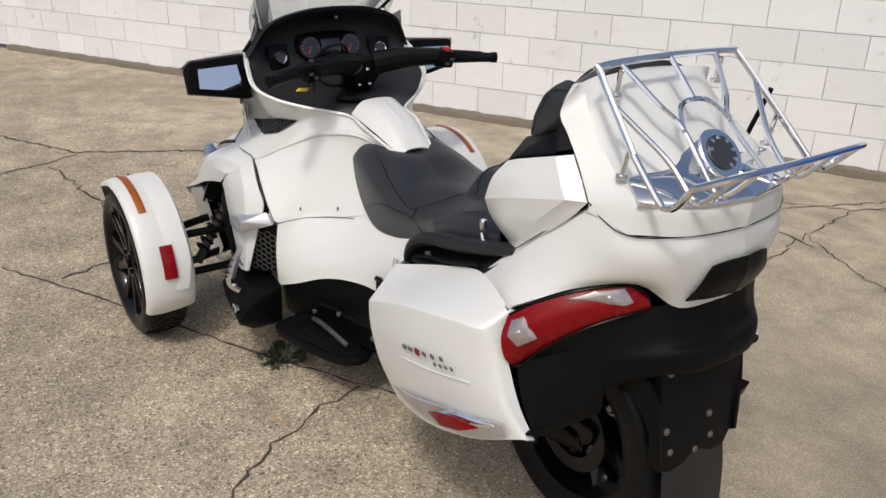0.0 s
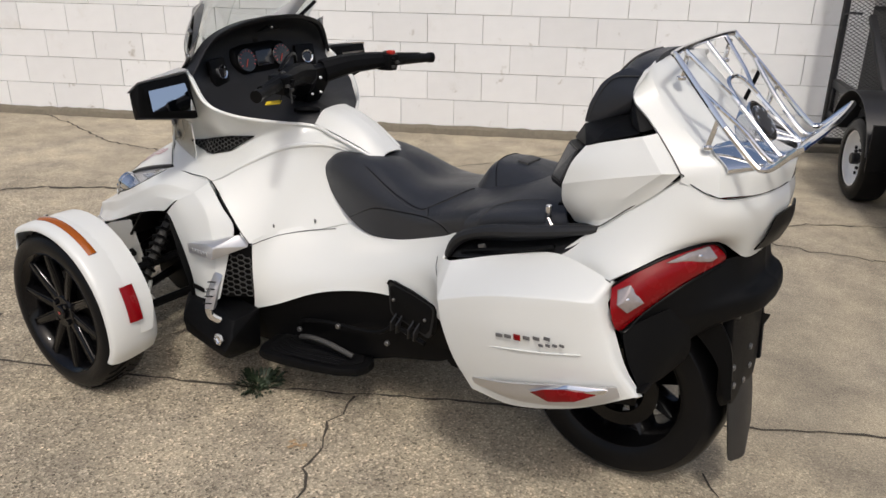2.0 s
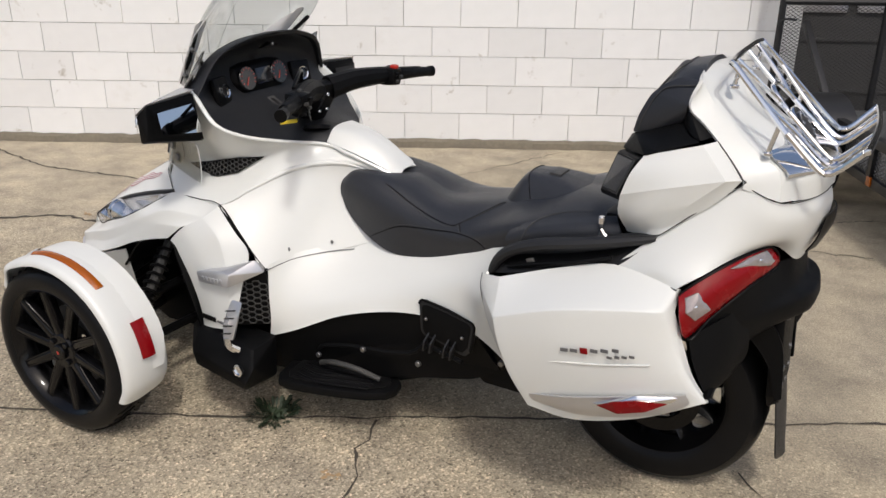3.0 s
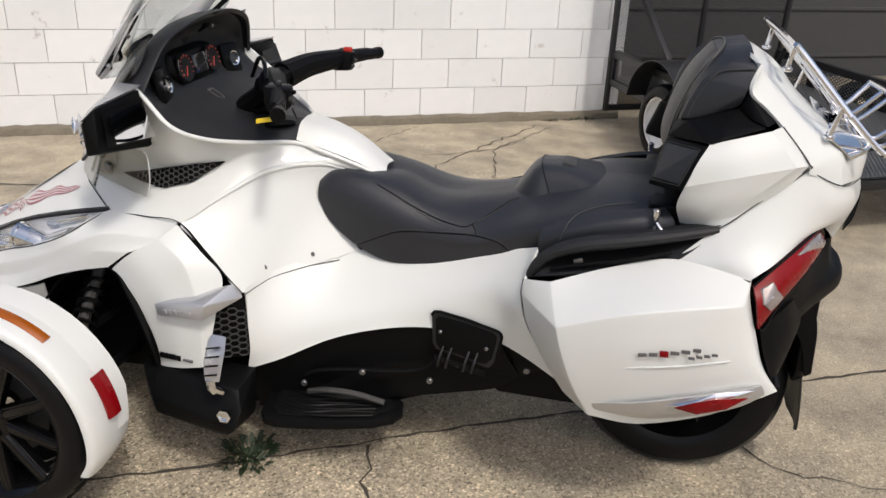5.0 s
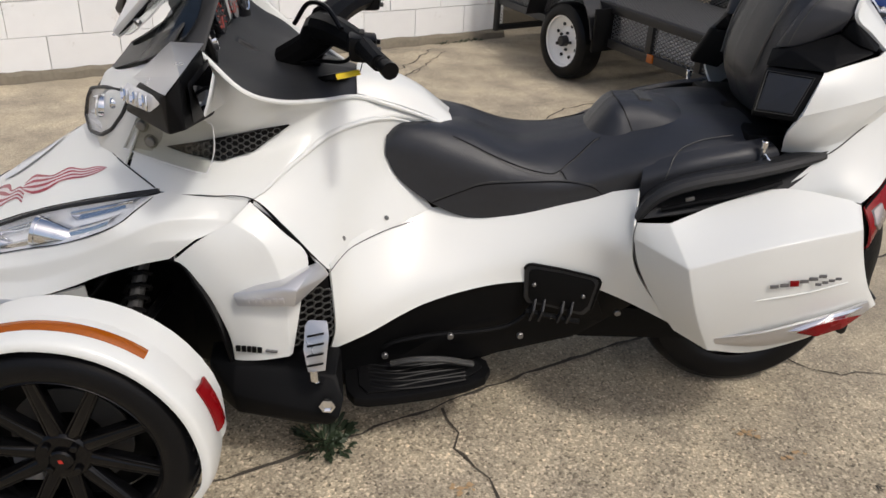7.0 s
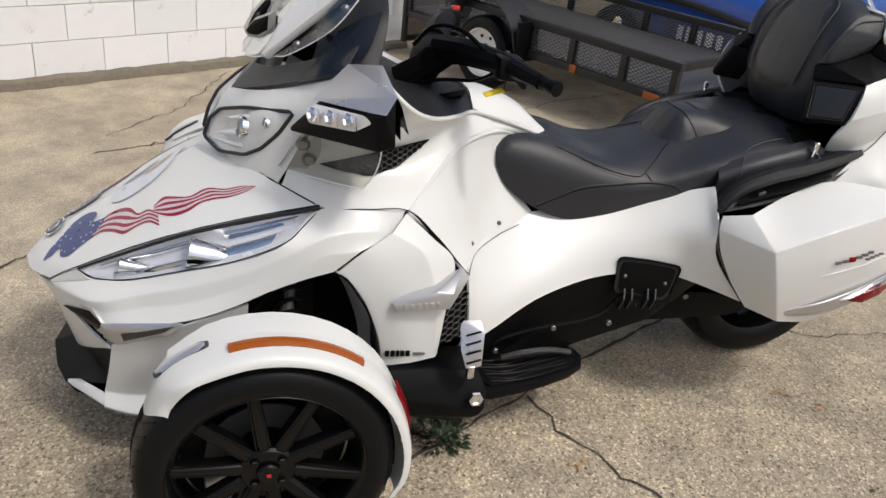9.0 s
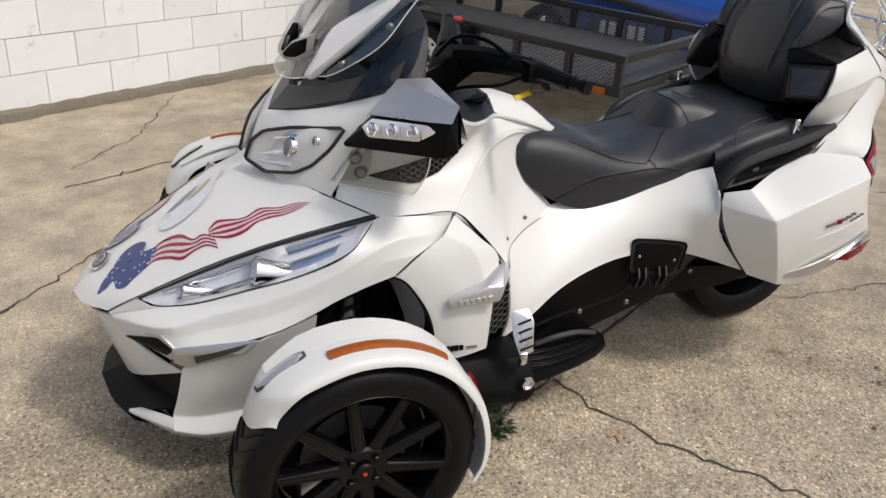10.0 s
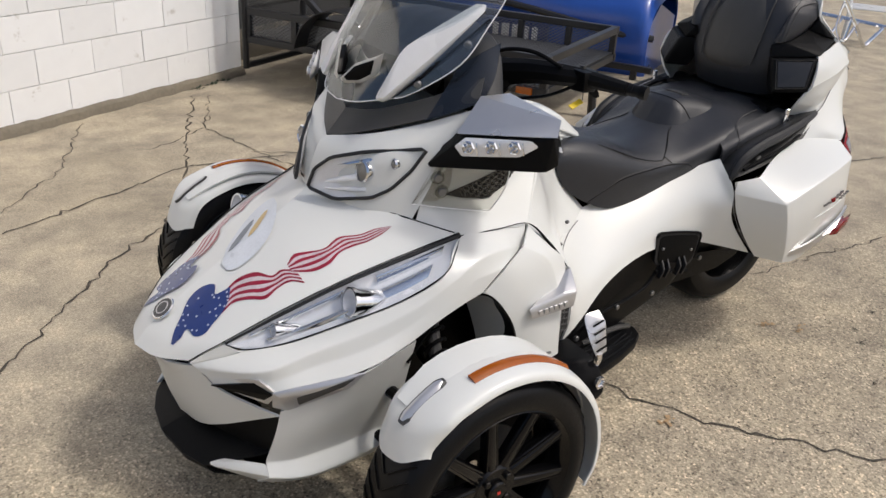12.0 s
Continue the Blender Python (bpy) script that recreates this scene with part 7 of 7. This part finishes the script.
wall_part("wall_return", (-0.006, -0.62, 1.66), (0.19, 0.80, 3.20), BLOCK, "white painted end of the block wall", "wall")
door = wall_part("bay_door", (-2.60, -0.82, 1.45), (5.0, 0.06, 2.66), DARK_WALL, "dark closed bay door behind the trailer", "door")
wall_part("lintel", (-2.60, -0.55, 2.95), (5.0, 0.66, 0.56), BLOCK, "white painted lintel over the bay door", "lintel")
wall_part("wall_far", (-7.10, -0.115, 1.6), (4.0, 0.19, 3.2), BLOCK, "white painted block wall past the bay", "wall")
wall_part("door_sill", (-2.60, -0.55, 0.06), (5.0, 0.46, 0.12), FOOTING, "low concrete sill under the bay door", "sill", 0.01)
for k in range(9):
    part("door_window", turned(box((-0.42 - 0.56 * k, -0.78, 1.02), (0.48, 0.03, 0.13), 0.006), WALL_M), SILVER, door, "grey door window strip")
for k in range(6):
    part("door_rib", turned(box((-2.6, -0.785, 0.32 + 0.42 * k), (4.96, 0.02, 0.03), 0.004), WALL_M), DARK_WALL, door)

# utility trailer; local x across it (away from the wall's end), local y towards the yard
TRAILER_M = Matrix(((-AX.x, OUTW.x, 0, -2.33), (-AX.y, OUTW.y, 0, -3.23), (0, 0, 1, -0.024), (0, 0, 0, 1)))


def tr(bm):
    bmesh.ops.transform(bm, matrix=TRAILER_M, verts=bm.verts)
    bmesh.ops.recalc_face_normals(bm, faces=bm.faces)
    return bm


trailer = thing("utility_trailer", "black steel utility trailer with expanded mesh deck and tall mesh gate", "trailer")
for x in (0.02, 1.40):
    part("lower_rail", tr(box((x, 0.31, 0.32), (0.05, 2.4, 0.05), 0.004)), DARK_STEEL, trailer)
    part("upper_rail", tr(box((x, 0.31, 0.525), (0.05, 2.4, 0.05), 0.004)), DARK_STEEL, trailer)
    for y in (-0.87, -0.45, 0.30, 0.72, 1.12, 1.48):
        part("post", tr(box((x, y, 0.4225), (0.045, 0.045, 0.155), 0.003)), DARK_STEEL, trailer)
for y in (-0.86, 0.36, 1.48):
    part("cross_rail", tr(box((0.71, y, 0.32), (1.34, 0.05, 0.05), 0.004)), DARK_STEEL, trailer)
part("end_rail", tr(box((0.71, 1.485, 0.525), (1.34, 0.05, 0.05), 0.004)), DARK_STEEL, trailer)


def mesh_sheet(o, u, v, nu, nv, bar):
    """Expanded metal: crossed slanting bars on a sheet spanned by u and v."""
    o, u, v = Vector(o), Vector(u), Vector(v)
    lu, lv = u.length, v.length
    bms = []
    step = lu / nu
    for sgn in (1, -1):
        k = -nv
        while k < nu + nv:
            x0 = k * step
            x1 = x0 + sgn * lv * 1.6
            ta, tb = 0.0, 1.0
            lo, hi = min(x0, x1), max(x0, x1)
            if hi > 0 and lo < lu:
                def clip(x):
                    return min(max(x, 0.0), lu)
                qa = (clip(x0) - x0) / (x1 - x0)
                qb = (clip(x1) - x0) / (x1 - x0)
                a = o + u * (clip(x0) / lu) + v * qa
                b = o + u * (clip(x1) / lu) + v * qb
                if (a - b).length > 0.01:
                    bms.append(tube([a, b], bar, 1, 3, False))
            k += 1
    return join(*bms)


part("side_mesh", tr(mesh_sheet((0.02, -0.88, 0.345), (0, 2.37, 0), (0, 0, 0.155), 62, 4, 0.0038)), DECK, trailer, "expanded metal side")
part("side_mesh", tr(mesh_sheet((1.40, -0.88, 0.345), (0, 2.37, 0), (0, 0, 0.155), 62, 4, 0.0038)), DECK, trailer, "expanded metal side")
part("deck_mesh", tr(mesh_sheet((0.04, -0.88, 0.355), (0, 2.37, 0), (1.34, 0, 0), 62, 58, 0.0075)), DECK, trailer, "expanded metal deck")
gate = part("gate_frame", tr(join(*[tube(p, 0.024, 1, 8, False) for p in ([(0.0, -0.90, 0.10), (0.0, -0.90, 1.75)], [(1.42, -0.90, 0.10), (1.42, -0.90, 1.75)], [(0.0, -0.90, 1.75), (1.42, -0.90, 1.75)], [(0.0, -0.90, 0.12), (1.42, -0.90, 0.12)], [(0.0, -0.90, 1.1), (1.42, -0.90, 1.1)], [(0.71, -0.90, 0.12), (0.71, -0.90, 1.75)])])), DARK_STEEL, trailer, "tall gate frame")
part("gate_mesh", tr(mesh_sheet((0.0, -0.90, 0.12), (1.42, 0, 0), (0, 0, 1.63), 38, 66, 0.0022)), DARK_STEEL, gate, "expanded metal gate")
part("gate_latch", tr(tube([(0.10, -0.88, 0.98), (0.02, -0.86, 0.985), (-0.02, -0.86, 0.97), (-0.01, -0.86, 0.95)], 0.008, 3, 6)), DARK_STEEL, gate)
part("gate_brace", tr(box((0.16, -0.55, 0.72), (0.04, 0.80, 0.04), 0.003, (-38, 0, 0))), DARK_STEEL, trailer)
fender_rows = []
for k in range(9):
    a = radians(8 + 164 * k / 8)
    fender_rows.append([(-0.13, 0.36 * math.cos(a), 0.30 + 0.345 * math.sin(a)), (0.11, 0.36 * math.cos(a), 0.30 + 0.345 * math.sin(a))])
part("trailer_fender", tr(patch(fender_rows, 0.006, 2, 2)), DARK_STEEL, trailer, "black trailer fender")
part("fender_skirt", tr(box((-0.02, 0.36, 0.40), (0.20, 0.02, 0.26), 0.006)), SATIN, trailer)
WC = (0.0, 0.0, 0.246)
tw = part("trailer_wheel", tr(lathe([(0.155, -0.075), (0.165, -0.078), (0.158, -0.060), (0.150, -0.045), (0.090, -0.020), (0.088, -0.010), (0.145, -0.030), (0.150, 0.06), (0.158, 0.07)], WC, "x", 40)), WHITE_PAINT, trailer, "white spoke-less steel rim")
part("tyre", tr(lathe([(0.158, -0.072), (0.172, -0.086), (0.198, -0.090), (0.224, -0.083), (0.240, -0.068), (0.246, -0.04), (0.246, 0.04), (0.240, 0.068), (0.224, 0.083), (0.172, 0.086), (0.158, 0.072)], WC, "x", 48)), RUBBER, tw, "black trailer tyre")
part("wheel_disc", tr(lathe([(0.035, -0.040), (0.060, -0.034), (0.092, -0.020), (0.092, -0.012), (0.035, -0.030)], WC, "x", 36)), WHITE_PAINT, tw)
part("hub", tr(disc((WC[0] - 0.055, WC[1], WC[2]), 0.034, "x", 0.06, 20, 0.006)), DARK_STEEL, tw, "black greasy hub")
for k in range(5):
    a = 2 * math.pi * k / 5
    part("wheel_nut", tr(disc((-0.046, 0.056 * math.cos(a), 0.246 + 0.056 * math.sin(a)), 0.010, "x", 0.016, 6, 0.002)), DARK_STEEL, tw)
for k in range(8):
    a = 2 * math.pi * (k + 0.5) / 8
    part("rim_hole", tr(disc((-0.0315, 0.108 * math.cos(a), 0.246 + 0.108 * math.sin(a)), 0.011, "x", 0.010, 12, 0.001)), SATIN, tw)
part("axle", tr(tube([(0.0, 0.0, 0.246), (1.46, 0.0, 0.246)], 0.03, 1, 10, False)), DARK_STEEL, trailer)
part("spare_side_wheel", tr(lathe([(0.156, -0.072), (0.200, -0.088), (0.240, -0.068), (0.246, 0.0), (0.240, 0.068), (0.156, 0.072)], (1.50, 0, 0.246), "x", 32)), RUBBER, trailer)
part("amber_marker", tr(box((-0.008, 1.36, 0.318), (0.012, 0.11, 0.045), 0.004)), AMBER, trailer, "amber trailer marker")
part("tail_marker", tr(box((-0.008, 0.76, 0.325), (0.012, 0.05, 0.05), 0.004)), AMBER, trailer)
part("jack_leg", tr(tube([(0.71, 1.50, 0.32), (0.71, 1.58, 0.31), (0.71, 1.60, 0.0)], 0.03, 1, 8, False)), DARK_STEEL, trailer)
part("jack_leg", tr(tube([(0.88, -0.86, 0.36), (0.88, -0.86, 0.0)], 0.02, 1, 8, False)), DARK_STEEL, trailer)

# blue craft beyond the trailer
CRAFT_M = TRAILER_M @ Matrix.Translation((0.38, 0, 0))


def trc(bm):
    bmesh.ops.transform(bm, matrix=CRAFT_M, verts=bm.verts)
    bmesh.ops.recalc_face_normals(bm, faces=bm.faces)
    return bm


craft = thing("blue_watercraft", "blue watercraft hull with white lettering bars beyond the trailer", "watercraft")
rows = []
for y in (-0.42, -0.38, 0.3, 1.0, 1.45, 1.55):
    t = 1.0 if y < 1.0 else 0.92 if y < 1.5 else 0.75
    rows.append([(1.80 + (1 - t) * 0.2, y, 0.02), (1.74 + (1 - t) * 0.2, y, 0.30 * t + 0.02), (1.78 + (1 - t) * 0.2, y, 0.62 * t), (2.03, y, 0.80 * t), (2.53, y, 0.85 * t), (2.73, y, 0.60 * t), (2.68, y, 0.02)])
part("hull", trc(patch(rows, 0.01)), BLUE, craft, "glossy blue hull")
part("hull_end", trc(hull([(1.80, -0.42, 0.0), (1.74, -0.42, 0.32), (1.78, -0.42, 0.60), (2.03, -0.42, 0.79), (2.53, -0.42, 0.84), (2.73, -0.42, 0.60), (2.68, -0.42, 0.0), (2.1, -0.38, 0.3)], 0.0)), BLUE, craft)
part("hull_end", trc(hull([(1.85, 1.54, 0.0), (1.82, 1.54, 0.44), (2.1, 1.54, 0.60), (2.68, 1.54, 0.44), (2.68, 1.54, 0.0), (2.1, 1.50, 0.3)], 0.0)), BLUE, craft)
part("rub_rail", trc(tube([(1.72, -0.42, 0.50), (1.72, 0.3, 0.50), (1.74, 1.2, 0.38), (1.88, 1.57, 0.34)], 0.03, 4, 8)), DARK_STEEL, craft, "black rub rail")
lp = part("letter_panel", trc(box((1.722, 0.36, 0.268), (0.02, 0.66, 0.19), 0.006)), FLAG_BLUE, craft, "dark blue panel")
for k in range(5):
    part("letter_bar", trc(box((1.710, 0.19 + 0.094 * k, 0.268), (0.012, 0.070 if k % 2 else 0.052, 0.115), 0.004)), WHITE_PAINT, lp, "white letter bar")
part("craft_rail", trc(box((1.68, 0.55, 0.12), (0.05, 2.2, 0.05), 0.004)), DARK_STEEL, craft, "black cradle rail")
for y in (-0.40, 0.75, 1.5):
    part("cradle_post", trc(box((1.68, y, 0.05), (0.05, 0.05, 0.10), 0.003)), DARK_STEEL, craft)
board = tagged(part("leaning_board", trc(box((2.35, 1.86, 0.55), (0.72, 0.05, 1.1), 0.006, (4, 0, 0))), TAN), "weathered tan board standing beyond the blue hull", "board")

# white tubular chair far off
chair = thing("garden_chair", "white tubular metal garden chair on the concrete", "chair")
CM = pose(-8.7, -2.9, 0, 0, 0, 30)
for s in (1, -1):
    part("side_frame", turned(tube([(0.28, s * 0.25, 0.0), (0.25, s * 0.25, 0.40), (-0.22, s * 0.25, 0.38), (-0.30, s * 0.25, 0.85)], 0.016, 5, 8), CM), WHITE_PAINT, chair)
    part("rear_leg", turned(tube([(-0.20, s * 0.25, 0.38), (-0.30, s * 0.25, 0.0)], 0.016, 1, 8, False), CM), WHITE_PAINT, chair)
for k in range(7):
    part("seat_slat", turned(box((-0.20 + 0.07 * k, 0, 0.395), (0.045, 0.5, 0.012), 0.003), CM), WHITE_PAINT, chair)
for k in range(4):
    part("back_slat", turned(box((-0.245 - 0.016 * k, 0, 0.50 + 0.10 * k), (0.012, 0.5, 0.05), 0.003), CM), WHITE_PAINT, chair)

# weeds
def weed(x, y, size, n, seed, label):
    rnd = random.Random(seed)
    bm = bmesh.new()
    for k in range(n):
        a = rnd.uniform(0, 2 * math.pi)
        ln = size * rnd.uniform(0.18, 0.48)
        up = rnd.uniform(0.1, 0.9)
        w = ln * rnd.uniform(0.12, 0.24)
        d = Vector((math.cos(a), math.sin(a), 0))
        sd = Vector((-d.y, d.x, 0))
        o = Vector((x, y, fall(x, y) + 0.001)) + d * rnd.uniform(0, size * 0.95)
        prev = None
        for q, ww in ((0.0, 0.25), (0.35, 1.0), (0.7, 0.75), (1.0, 0.05)):
            p = o + d * ln * q + Vector((0, 0, ln * up * math.sin(q * 2.2)))
            va, vb = bm.verts.new(p + sd * w * ww + Vector((0, 0, 0.003))), bm.verts.new(p - sd * w * ww)
            if prev:
                bm.faces.new((prev[0], prev[1], vb, va))
            prev = (va, vb)
    ob = part("weed", bm, LEAF)
    return tagged(ob, label, "weed", "", "stuff")


weed(-1.01, 0.375, 0.080, 190, 5, "low green weed growing from the concrete joint")
for k, a in enumerate((0.28, 0.42, 0.58)):
    p = on_wall(a, 0.05, 0)
    weed(p.x, p.y, 0.06, 40, 9 + k, "small green weed at the foot of the wall")

# wall blocks last
COURSE, LONG, FIRST = 0.2115, 0.414, 0.048
mesh_block = None
bmb = box((0, 0, 0), (LONG - 0.004, 0.03, COURSE - 0.004), 0.0025)
mesh_block = bpy.data.meshes.new("block")
bmb.to_mesh(mesh_block)
bmb.free()
mesh_block.materials.append(BLOCK)
rest = []
rnd = random.Random(4)
for c in range(15):
    phase = 0.149 if c % 2 else 0.356
    k = -1
    while True:
        a0 = phase + LONG * k
        a1 = a0 + LONG
        k += 1
        if a0 > 9.9:
            break
        if a1 < 0.05:
            continue
        z = FIRST + COURSE * (c + 0.5)
        d = -0.019 + rnd.uniform(-0.0015, 0.0015)
        if c < 8 and a0 > 0:
            ob = new("block", mesh_block)
            ob.matrix_world = WALL_M @ pose((a0 + a1) / 2, d, z, rnd.uniform(-0.3, 0.3), 0, rnd.uniform(-0.15, 0.15))
            ob.parent = wall
        elif a0 > 0:
            rest.append(box(((a0 + a1) / 2, d, z), (LONG - 0.004, 0.03, COURSE - 0.004), 0.0))
        else:
            rest.append(box(((0.0 + a1) / 2, d, z), (a1 - 0.004, 0.03, COURSE - 0.004), 0.0))
tagged(part("upper_blocks", turned(join(*rest), WALL_M), BLOCK, wall), kind="stuff")
